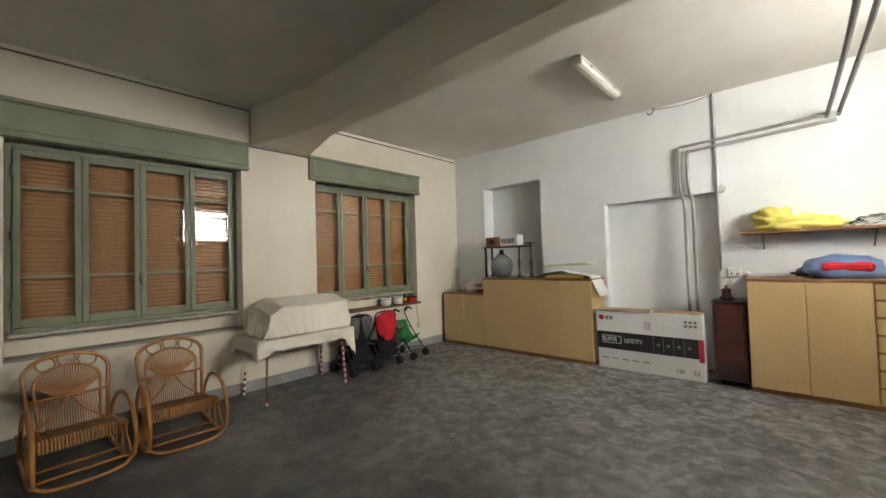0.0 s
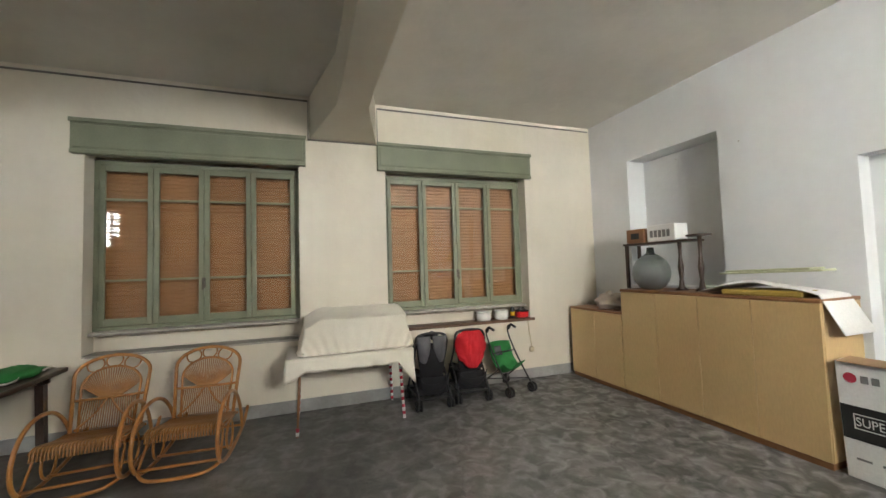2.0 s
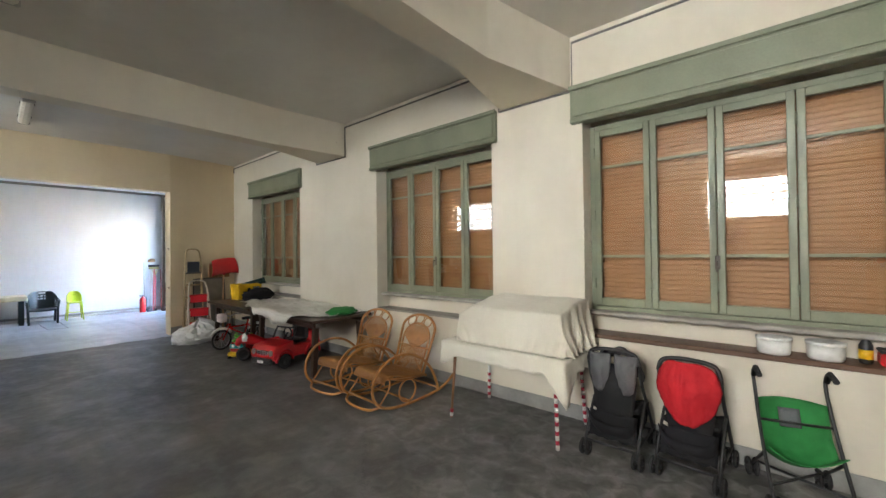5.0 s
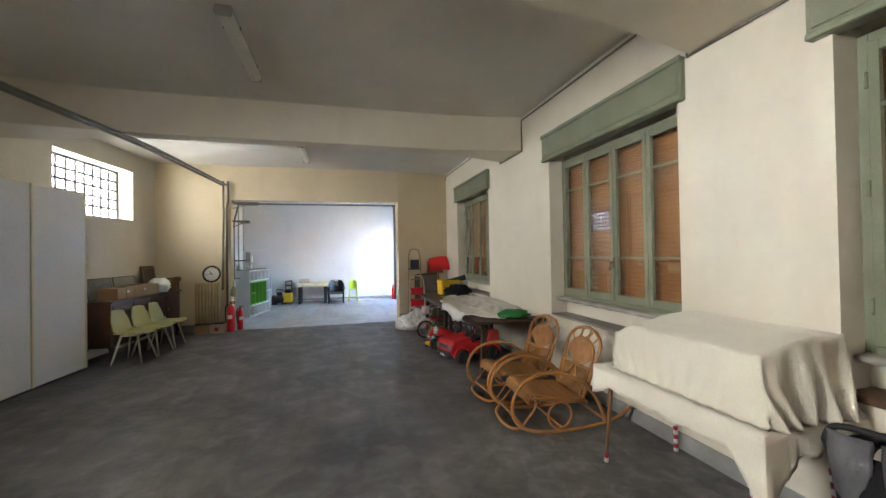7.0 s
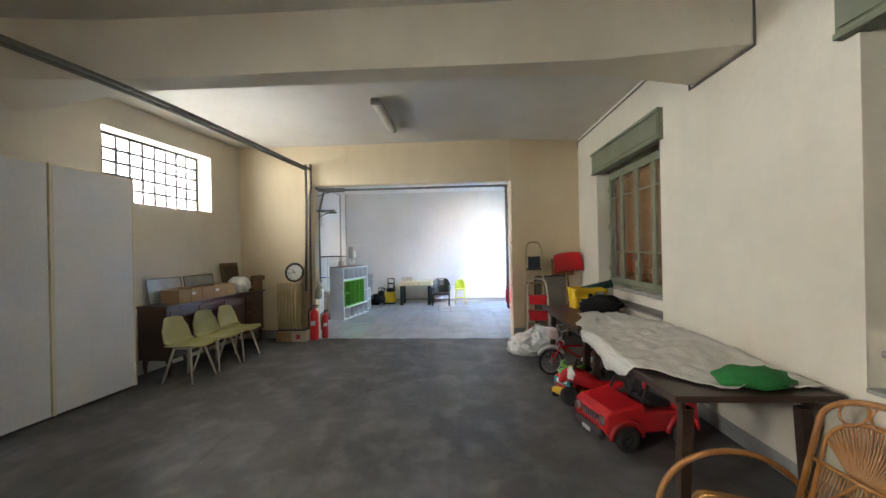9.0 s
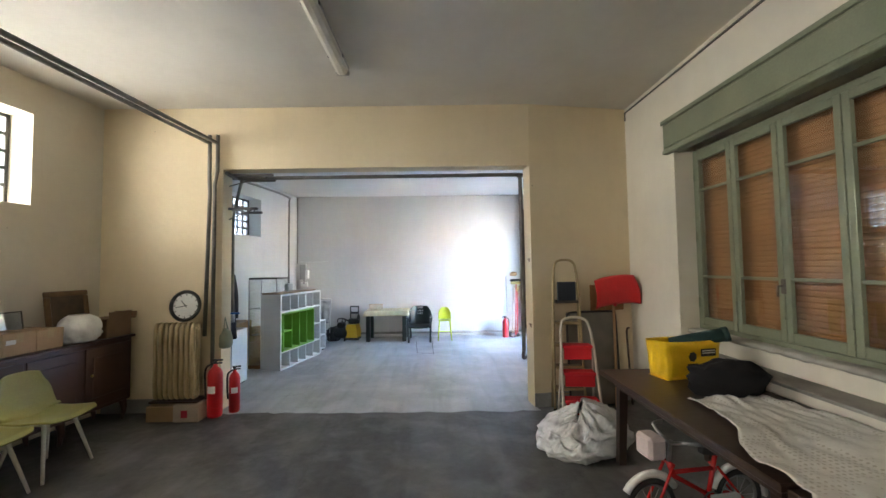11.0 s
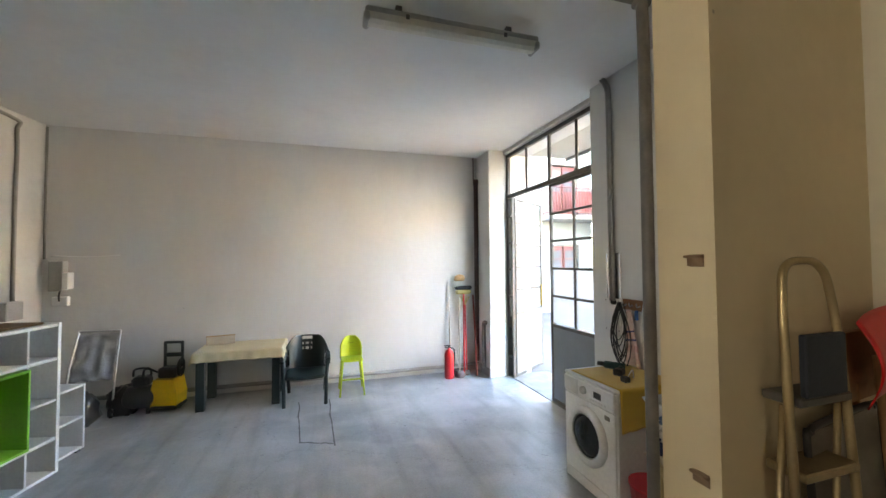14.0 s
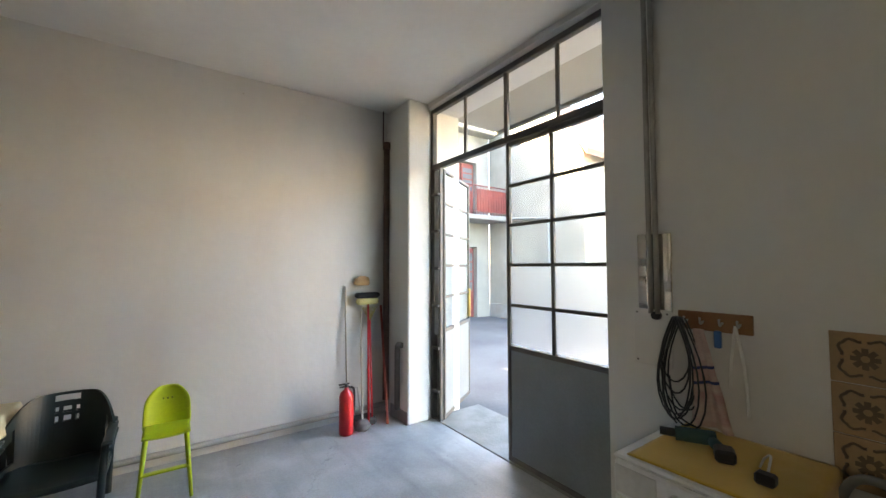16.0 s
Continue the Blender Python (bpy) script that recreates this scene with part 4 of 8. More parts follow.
def covered_table():
    C = pose(-3.60, 3.06, 0)
    t = thing("folding_table", C, "thin-legged table with red and white striped legs", "table")
    simple("tabletop", DARKW, lambda bm: box(bm, (-0.33, -0.58, 0.70), (0.34, 0.58, 0.728), 0.006), t)
    white = mat("white_tape", (0.75, 0.73, 0.7), 0.5)
    for x, y, first in ((0.35, -0.53, 0.88), (0.30, 0.53, 0.0), (-0.31, -0.53, 0.6), (-0.31, 0.53, 0.3)):
        top, foot = Vector((x * 0.88, y * 0.94, 0.70)), Vector((x, y, 0))
        leg = simple("leg", TEAK if first > 0.8 else WHITEP, lambda bm: tube(bm, [top, foot], 0.014, 8, radii=[0.016, 0.011]), t, "" if first > 0.8 else "leg wound with red and white tape")
        a, k = max(first, 0.06), 0
        while a < 0.97:
            simple("tape", (REDINK, white)[k % 2], lambda bm: tube(bm, [top.lerp(foot, a), top.lerp(foot, a + 0.045)], 0.0165, 8), leg, ("red tape ring", "white tape ring")[k % 2])
            a, k = a + 0.052, k + 1

    def skirt(u, v):
        a = u * 4
        k, f = int(a) % 4, a - int(a)
        c = [(-0.36, -0.63), (0.37, -0.63), (0.37, 0.63), (-0.36, 0.63)]
        g = Vector(c[k]).lerp(Vector(c[(k + 1) % 4]), f)
        north = (k == 1 and f > 0.5) or (k == 2 and f < 0.5)
        corner = (max(0, 1 - 3.2 * f) if k == 2 else max(0, 1 - 7 * min(f, 1 - f))) if k in (0, 1, 2) else 0
        drop = 0.125 + 0.014 * abs(math.sin(u * 75)) + (0.24 if north else 0.10) * corner + 0.012 * noise.noise((u * 25, 1, 4))
        d = g.normalized() * ((0.016 * noise.noise((u * 46, v * 2, 3.3)) + 0.008 * noise.noise((u * 110, v, 1.3)) + 0.012) * v)
        return (g.x + d.x, g.y + d.y, 0.735 - drop * v)
    cl = BM()
    sheet(cl, 220, 6, skirt, close_u=True)
    sheet(cl, 12, 20, lambda u, v: (-0.36 + 0.73 * u, -0.63 + 1.26 * v, 0.735 + 0.003 * noise.noise((u * 9, v * 9, 1))))
    ob = part("tablecloth", cl, LINEN, None, "", 0.003)
    ob.matrix_basis = C
    tagged(ob, "cream cotton tablecloth with a scalloped edge", "tablecloth")

    def ease(q):
        q = min(1, max(0, q))
        return q * q * (3 - 2 * q)

    def crown(x, y):
        """The top climbs from the front edge to a ridge at the back; one end is cut off at a slant."""
        z = 0.42 - 0.07 * min(1, max(0, (x + 0.06) / 0.36))
        return z - 0.075 * ease((-y - 0.34) / 0.18) + 0.010 * noise.noise((x * 7, y * 5, 5)) + 0.004 * noise.noise((x * 22, y * 17, 8))

    def cover(u, v):
        a, b = 2 * u - 1, 2 * v - 1
        r = max(abs(a), abs(b))
        top = 0.60
        k = min(1, r / top)
        d = (a / r, b / r) if r > 1e-6 else (0, 0)
        x, y = 0.30 * d[0] * k, 0.515 * d[1] * k
        z = crown(x, y)
        if r > top:
            f = (r - top) / (1 - top)
            side = 1.0 if abs(b) > abs(a) else 0.35
            run = (a if abs(b) > abs(a) else b * 2.2)
            fold = side * f * (0.035 * math.sin(run * 17 + 2 * noise.noise((a * 3, b * 3, 1))) + 0.04 * noise.noise((a * 5, b * 5, 7)))
            x += d[0] * (0.012 * f + (fold * 0.5 if abs(a) >= abs(b) else 0))
            y += d[1] * ((0.05 if b > 0 else 0.03) * f + (fold if abs(b) > abs(a) else 0))
            z = z * (1 - f) + 0.004
        elif r > top - 0.03:
            z -= 0.006
        return (x, y, z)
    ob = simple("dust_sheet", LINEN, lambda bm: sheet(bm, 90, 90, cover), None, "", 0.004)
    ob.matrix_basis = pose(-3.60, 3.12, 0.742)
    tagged(ob, "off-white dust sheet draped over a long box", "dust sheet")


def stroller(m, cloth, label, kind):
    s = thing("stroller", m, label, "stroller", "folded strollers")
    w, tall = 0.20, 0.86
    tube_m = BLACKP
    if kind == "umbrella":
        def fr(bm):
            for y in (-w, w):
                tube(bm, smooth_path([(0.30, y, 0.10), (0.05, y, 0.42), (-0.10, y * 0.98, 0.68), (-0.13, y, 0.80), (-0.06, y, 0.85), (0.0, y, 0.83)]), 0.011, 8)
                tube(bm, [(-0.20, y, 0.10), (0.12, y, 0.33), (0.05, y, 0.42)], 0.010, 8)
            tube(bm, [(0.24, -w, 0.17), (-0.16, w, 0.14)], 0.009, 6)
            tube(bm, [(0.24, w, 0.17), (-0.16, -w, 0.14)], 0.009, 6)
            tube(bm, [(-0.02, -w, 0.50), (-0.02, w, 0.50)], 0.009, 6)
        simple("chassis", tube_m, fr, s)
        for y in (-w, w):
            simple("grip", RUBBER, lambda bm: tube(bm, [(-0.115, y, 0.78), (-0.06, y, 0.85), (0.03, y, 0.82)], 0.018, 8), s)
        def sling(u, v):
            y = w * 0.97 * (2 * v - 1)
            sag = 0.10 * (1 - (2 * v - 1) ** 2)
            t = u * 3
            pts = [(0.20, 0.40), (0.06, 0.33), (-0.03, 0.42), (-0.10, 0.62)]
            i = min(2, int(t))
            f = t - i
            x = pts[i][0] * (1 - f) + pts[i + 1][0] * f
            z = pts[i][1] * (1 - f) + pts[i + 1][1] * f
            return (x - sag * (0.3 + 0.7 * (u > 0.4)), y, z - sag * (u < 0.6))
        simple("seat", cloth, lambda bm: sheet(bm, 18, 10, sling), s, "bright green seat sling", 0.006)
        simple("patch", GREYC, lambda bm: sheet(bm, 4, 4, lambda u, v: (-0.10 - 0.045 * u, -0.06 + 0.12 * v, 0.44 + 0.12 * u)), s, "grey printed panel", 0.004)
    else:
        def fr(bm):
            for y in (-w, w):
                tube(bm, smooth_path([(0.34, y, 0.09), (0.12, y, 0.38), (-0.05, y, 0.60), (-0.13, y, 0.78)]), 0.013, 8)
                tube(bm, [(-0.26, y, 0.09), (0.0, y, 0.42), (0.08, y, 0.46)], 0.012, 8)
                tube(bm, [(0.28, y, 0.15), (-0.2, y, 0.15)], 0.009, 6)
            tube(bm, smooth_path([(-0.13, -w, 0.78), (-0.12, -w * 0.8, 0.86), (-0.11, 0, 0.88), (-0.12, w * 0.8, 0.86), (-0.13, w, 0.78)]), 0.016, 8)
            tube(bm, [(0.30, -w, 0.13), (0.30, w, 0.13)], 0.011, 6)
            tube(bm, [(-0.22, -w, 0.13), (-0.22, w, 0.13)], 0.011, 6)
        simple("chassis", tube_m, fr, s)
        simple("seat", BLACKC, lambda bm: (sheet(bm, 10, 10, lambda u, v: (-0.10 + 0.30 * u, -0.18 + 0.36 * v, 0.40 - 0.04 * math.sin(math.pi * v) + 0.02 * noise.noise((u * 4, v * 4, 3)))), sheet(bm, 12, 10, lambda u, v: (-0.10 - 0.05 * math.sin(math.pi * v) * math.sin(math.pi * u), (0.13 + 0.06 * u) * (2 * v - 1), 0.30 + 0.46 * u))), s, "black padded seat back", 0.035)
        simple("basket", BLACKC, lambda bm: sheet(bm, 12, 12, lambda u, v: (-0.22 + 0.46 * u, -0.18 + 0.36 * v, 0.13 + 0.16 * (2 * u - 1) ** 4 + 0.10 * (2 * v - 1) ** 4 + 0.02 * noise.noise((u * 5, v * 5, 2)))), s, "black mesh basket", 0.008)
        simple("flap", BLACKC, lambda bm: sheet(bm, 8, 10, lambda u, v: (-0.13 - 0.05 * u, -0.18 + 0.36 * v, 0.36 - 0.20 * u + 0.02 * noise.noise((v * 6, u * 3, 5)))), s, "black apron hanging behind the seat", 0.012)
        if kind == "hood":
            def hood(u, v):
                a = math.pi * (0.02 + 0.96 * v)
                bulge = 1 + 0.10 * noise.noise((u * 4, v * 6, 7)) + 0.05 * noise.noise((u * 11, v * 13, 2))
                return (-0.10 + 0.24 * u, -0.20 * math.cos(a) * bulge * (1 - 0.12 * u), 0.60 + (0.285 - 0.10 * u * u) * math.sin(a) * bulge)
            simple("hood", cloth, lambda bm: sheet(bm, 16, 28, hood), s, "slack grey hood", 0.006)
            for y0 in (-0.185, 0.015):
                simple("hood_flap", cloth, lambda bm: sheet(bm, 14, 12, lambda u, v: (-0.135 - 0.055 * math.sin(math.pi * (0.15 + 0.8 * u)) * math.sin(math.pi * v) + 0.012 * noise.noise((u * 6, v * 5, y0)), y0 + 0.17 * (0.5 + (v - 0.5) * (1 - 0.35 * u * u)), 0.85 - 0.32 * u + 0.03 * (2 * v - 1) ** 2 * u)), s, "hanging grey lappet", 0.012)
        else:
            def cover(u, v):
                y = 2 * v - 1
                wide = 0.215 * (1 - 0.30 * u ** 3) * (1 - 0.22 * (1 - u) ** 4)
                bulge = (0.045 + 0.075 * math.sin(math.pi * min(1, 0.25 + 0.7 * u))) * (1 - y * y) * (1 + 0.35 * noise.noise((u * 3, v * 3, 9)))
                crease = 0.012 * noise.noise((u * 3, v * 14, 4)) + 0.006 * noise.noise((u * 12, v * 12, 6))
                return (-0.135 - bulge - crease - 0.02 * u, wide * y + 0.01 * noise.noise((u * 6, 2, v)), 0.885 - 0.07 * y ** 4 * (1 - u) - (0.47 - 0.10 * y * y + 0.035 * noise.noise((v * 4, 1, 3))) * u)
            simple("cover", cloth, lambda bm: sheet(bm, 30, 30, cover), s, "red cloth hanging over the handle", 0.008)
    r = 0.065
    for x in (0.30, -0.22):
        for y in (-w, w):
            wheel(s, (x, y - 0.02, r), r, 1, 0.014, rim=BLACKP)
            wheel(s, (x, y + 0.025, r), r, 1, 0.014, rim=BLACKP)
    return s


def ledge_things():
    for y in (4.92, 5.19):
        p = thing("paint_tub", pose(-4.06, y, 0.84), "round white plastic tub with a lid", "tub", "tubs on the board")
        simple("tub", WHITEP, lambda bm: lathe(bm, [(0.088, 0), (0.095, 0.012), (0.098, 0.1)], 24), p)
        simple("lid", PAPER, lambda bm: lathe(bm, [(0.103, 0.1), (0.104, 0.118), (0.09, 0.122)], 24), p, "white lid with a raised rim")
    b = thing("bottle", pose(-4.08, 5.38, 0.84), "dark bottle with a yellow label", "bottle")
    simple("body", BLACKP, lambda bm: lathe(bm, [(0.03, 0), (0.034, 0.01), (0.034, 0.12), (0.014, 0.16), (0.014, 0.19)], 16), b)
    simple("label", YELLOWP, lambda bm: lathe(bm, [(0.0348, 0.03), (0.0348, 0.09)], 16), b)
    k = thing("tool_case", pose(-4.07, 5.52, 0.84), "small red and black tool case", "tool case")
    simple("case", REDP, lambda bm: box(bm, (-0.07, -0.085, 0), (0.07, 0.085, 0.085), 0.015), k)
    simple("lid", BLACKP, lambda bm: box(bm, (-0.075, -0.09, 0.085), (0.075, 0.09, 0.105), 0.01), k)
    simple("handle", BLACKP, lambda bm: tube(bm, [(0, -0.05, 0.105), (0, -0.045, 0.13), (0, 0.045, 0.13), (0, 0.05, 0.105)], 0.007), k)
    o = thing("junction_plate", pose(WX, 5.60, 0.40), "yellowed round cable plate hanging by the wall foot", "socket")
    simple("plate", mat("yellowed_plastic", (0.6, 0.52, 0.34), 0.5), lambda bm: (lathe(bm, [(0.042, 0), (0.04, 0.010), (0.02, 0.013)], 14, pose(0, 0, 0, 0, 90, 0)),), o)
    simple("cable", mat("yellowed_plastic", (0.6, 0.52, 0.34)), lambda bm: tube(bm, smooth_path([(0.012, 0, 0.05), (0.02, -0.03, 0.2), (0.012, -0.05, 0.40)]), 0.006, 6), o)


def work_table(m, y0, y1, label):
    t = thing("trestle_table", m, label, "table", "dark work tables")
    simple("tabletop", DARKW, lambda bm: box(bm, (-0.48, y0, 0.71), (0.48, y1, 0.75), 0.006), t)
    simple("apron", DARKW, lambda bm: (box(bm, (-0.42, y0 + 0.1, 0.63), (-0.39, y1 - 0.1, 0.71), 0.004), box(bm, (0.36, y0 + 0.1, 0.63), (0.39, y1 - 0.1, 0.71), 0.004)), t)
    for x in (-0.36, 0.34):
        for y, d in ((y0 + 0.14, 0.05), (y1 - 0.14, -0.05)):
            simple("leg", DARKW, lambda bm: prism(bm, [(x - 0.035, 0.63), (x + 0.035, 0.63), (x + 0.03 + 0.03 * (1 if x > 0 else -1), 0), (x - 0.03 + 0.03 * (1 if x > 0 else -1), 0)], y - 0.03, y + 0.03, 1), t)
    return t


def dotted():
    m = mat("dotted_oilcloth", (0.70, 0.68, 0.63), 0.5, (0.62, 0.60, 0.55), 1.5, 60, 0.05)
    n, l = m.node_tree.nodes, m.node_tree.links
    b = n["Principled BSDF"]
    v = n.new("ShaderNodeTexVoronoi")
    v.inputs["Scale"].default_value, v.inputs["Randomness"].default_value = 36, 0.1
    l.new(n["Texture Coordinate"].outputs["Object"], v.inputs["Vector"])
    less = n.new("ShaderNodeMath")
    less.operation = "LESS_THAN"
    less.inputs[1].default_value = 0.26
    l.new(v.outputs["Distance"], less.inputs[0])
    mx = n.new("ShaderNodeMix")
    mx.data_type = "RGBA"
    l.new(less.outputs[0], mx.inputs[0])
    l.new(b.inputs["Base Color"].links[0].from_socket, mx.inputs[6])
    mx.inputs[7].default_value = (0.46, 0.43, 0.36, 1)
    l.new(mx.outputs[2], b.inputs["Base Color"])
    return m


def oilcloth():
    def f(u, v):
        y = -2.35 + 2.75 * u
        wob = 0.05 * math.exp(-((u - 0.66) / 0.20) ** 2) - 1.9 * max(0, u - 0.82) + 0.10 * math.exp(-((u - 0.27) / 0.07) ** 2) + 0.03 * noise.noise((u * 5, 0.3, 2)) + 0.02 * noise.noise((u * 14, 0.3, 5))
        x = -3.93 + 0.25 * max(0, 0.2 - u) * 3 + (0.985 + wob - 0.95 * max(0, 0.45 - u)) * v
        z = 0.762 + 0.05 * max(0, noise.noise((u * 5, v * 2.5, 9))) + 0.03 * abs(noise.noise((u * 13, v * 7, 4))) + 0.012 * noise.noise((u * 30, v * 16, 4)) + 0.03 * math.exp(-((u - 0.55) / 0.2) ** 2)
        over = x + 2.95
        if over > 0:
            z -= over * 2.0 + 0.02
            x = -2.95 + over * 0.35 + 0.012
        return (x, y + 0.12 * (v - 0.5) * noise.noise((v * 3, u * 2, 6)), z)
    ob = simple("oilcloth", dotted(), lambda bm: sheet(bm, 90, 40, f), None, "", 0.004)
    tagged(ob, "pale dotted oilcloth rumpled over the work tables", "cloth")


def table_things():
    b = thing("shopping_bag", pose(-3.58, -2.93, 0.75, 0, 0, 12), "open yellow plastic shopping bag with a black emblem", "bag")
    def bag(u, v):
        a = 4 * u
        k, f = int(a) % 4, a - int(a)
        c = [(-0.25, -0.11), (0.25, -0.11), (0.25, 0.11), (-0.25, 0.11)]
        p = Vector(c[k]).lerp(Vector(c[(k + 1) % 4]), f)
        g = 0.93 + 0.10 * v
        crease = 0.02 * noise.noise((u * 12, v * 4, 1))
        return (p.x * g + crease, p.y * g + (0.03 if abs(p.x) > 0.25 and abs(p.y) < 0.09 else 0) * -math.copysign(1, p.y) * v + crease, 0.30 * v + 0.012 * noise.noise((u * 7, 3, 2)) * v)
    simple("bag_body", YELLOWP, lambda bm: (sheet(bm, 48, 10, bag, close_u=True), box(bm, (-0.25, -0.10, 0.0), (0.25, 0.10, 0.004))), b, "", 0.003)
    simple("emblem", BLACKINK, lambda bm: (lathe(bm, [(0.04, 0.001), (0.03, 0.004)], 7, pose(0.03, 0.128, 0.18, -90)), box(bm, (-0.02, 0.124, 0.10), (0.08, 0.129, 0.125), 0.002)), b, "black emblem")
    simple("label", BLACKINK, lambda bm: box(bm, (-0.20, 0.122, 0.175), (-0.055, 0.128, 0.235), 0.002), b, "black printed label")
    simple("label_text", PAPER, lambda bm: [box(bm, (-0.19, 0.128, z), (-0.065, 0.1295, z + 0.009)) for z in (0.198, 0.216)], b, "two white lines of print")
    ob = simple("rolled_mat", mat("dark_teal_cloth", (0.02, 0.06, 0.06), 0.8), lambda bm: (tube(bm, [(-3.52, -3.00, 0.99), (-3.66, -2.95, 1.03), (-3.90, -2.84, 1.10)], 0.055, 12), tube(bm, [(-3.87, -2.855, 1.092), (-3.905, -2.838, 1.102)], 0.06, 12)))
    tagged(ob, "dark teal rolled mat leaning over the yellow bag", "mat")
    ob = simple("black_bag", BLACKC, lambda bm: blob(bm, (0.30, 0.17, 0.14), 3, pose(-3.62, -2.48, 0.75, 0, 0, 12), 0.35))
    tagged(ob, "slumped black cloth bag on the table", "bag")
    ob = simple("green_cloth", GREENC, lambda bm: blob(bm, (0.22, 0.16, 0.06), 9, pose(-3.55, 0.30, 0.755), 0.3))
    tagged(ob, "crumpled dark green cloth on the table end", "cloth")


def ride_on_car():
    c = thing("ride_on_car", pose(-3.19, -0.58, 0, 0, 0, 14), "red plastic child's ride-on jeep", "toy car")
    def body(bm):
        prism(bm, [(0.40, 0.13), (0.43, 0.2), (0.41, 0.30), (0.36, 0.335), (0.08, 0.37), (0.06, 0.30), (-0.25, 0.28), (-0.28, 0.42), (-0.42, 0.44), (-0.45, 0.16), (-0.40, 0.12)], -0.235, 0.235, 1)
    ob = simple("body", REDP, body, c)
    md = ob.modifiers.new("round", "BEVEL")
    md.width, md.segments = 0.022, 2
    for x in (0.24, -0.28):
        for y in (-0.24, 0.24):
            wheel(c, (x, y, 0.105), 0.105, 1, 0.032, rim=BLACKP)
            simple("fender", REDP, lambda bm: tube(bm, [(x + 0.14 * math.cos(a), y * 0.97, 0.11 + 0.14 * math.sin(a)) for a in [math.pi * i / 10 for i in range(11)]], 0.022, 8), c)
    simple("bumper", BLACKP, lambda bm: box(bm, (0.40, -0.2, 0.09), (0.455, 0.2, 0.17), 0.02), c, "black front bumper")
    simple("grille", BLACKP, lambda bm: box(bm, (0.41, -0.12, 0.2), (0.425, 0.12, 0.275), 0.006), c)
    simple("grille_slots", STEEL, lambda bm: [box(bm, (0.424, -0.10 + 0.033 * i, 0.205), (0.429, -0.085 + 0.033 * i, 0.27), 0.002) for i in range(7)], c, "chrome grille bars")
    for y in (-0.17, 0.17):
        simple("headlight", STEEL, lambda bm: lathe(bm, [(0.04, 0.0), (0.04, 0.02), (0.025, 0.03)], 14, pose(0.41, y, 0.245, 0, 90, 0)), c, "round chrome headlight")
    simple("number_plate", PAPER, lambda bm: box(bm, (0.455, -0.06, 0.11), (0.459, 0.06, 0.145), 0.002), c)
    simple("windscreen", BLACKP, lambda bm: (tube(bm, [(0.08, -0.2, 0.36), (0.0, -0.19, 0.52), (0.0, 0.19, 0.52), (0.08, 0.2, 0.36)], 0.014, 8),), c, "black windscreen frame")
    simple("steering_wheel", BLACKP, lambda bm: (tube(bm, spin((-0.02, 0, 0.44), 0.075, 0), 0.011, 8, True), tube(bm, [(0.05, 0, 0.36), (-0.02, 0, 0.44)], 0.012)), c)
    simple("seat", BLACKP, lambda bm: (box(bm, (-0.25, -0.16, 0.28), (-0.05, 0.16, 0.33), 0.02), box(bm, (-0.30, -0.16, 0.3), (-0.23, 0.16, 0.52), 0.03)), c)


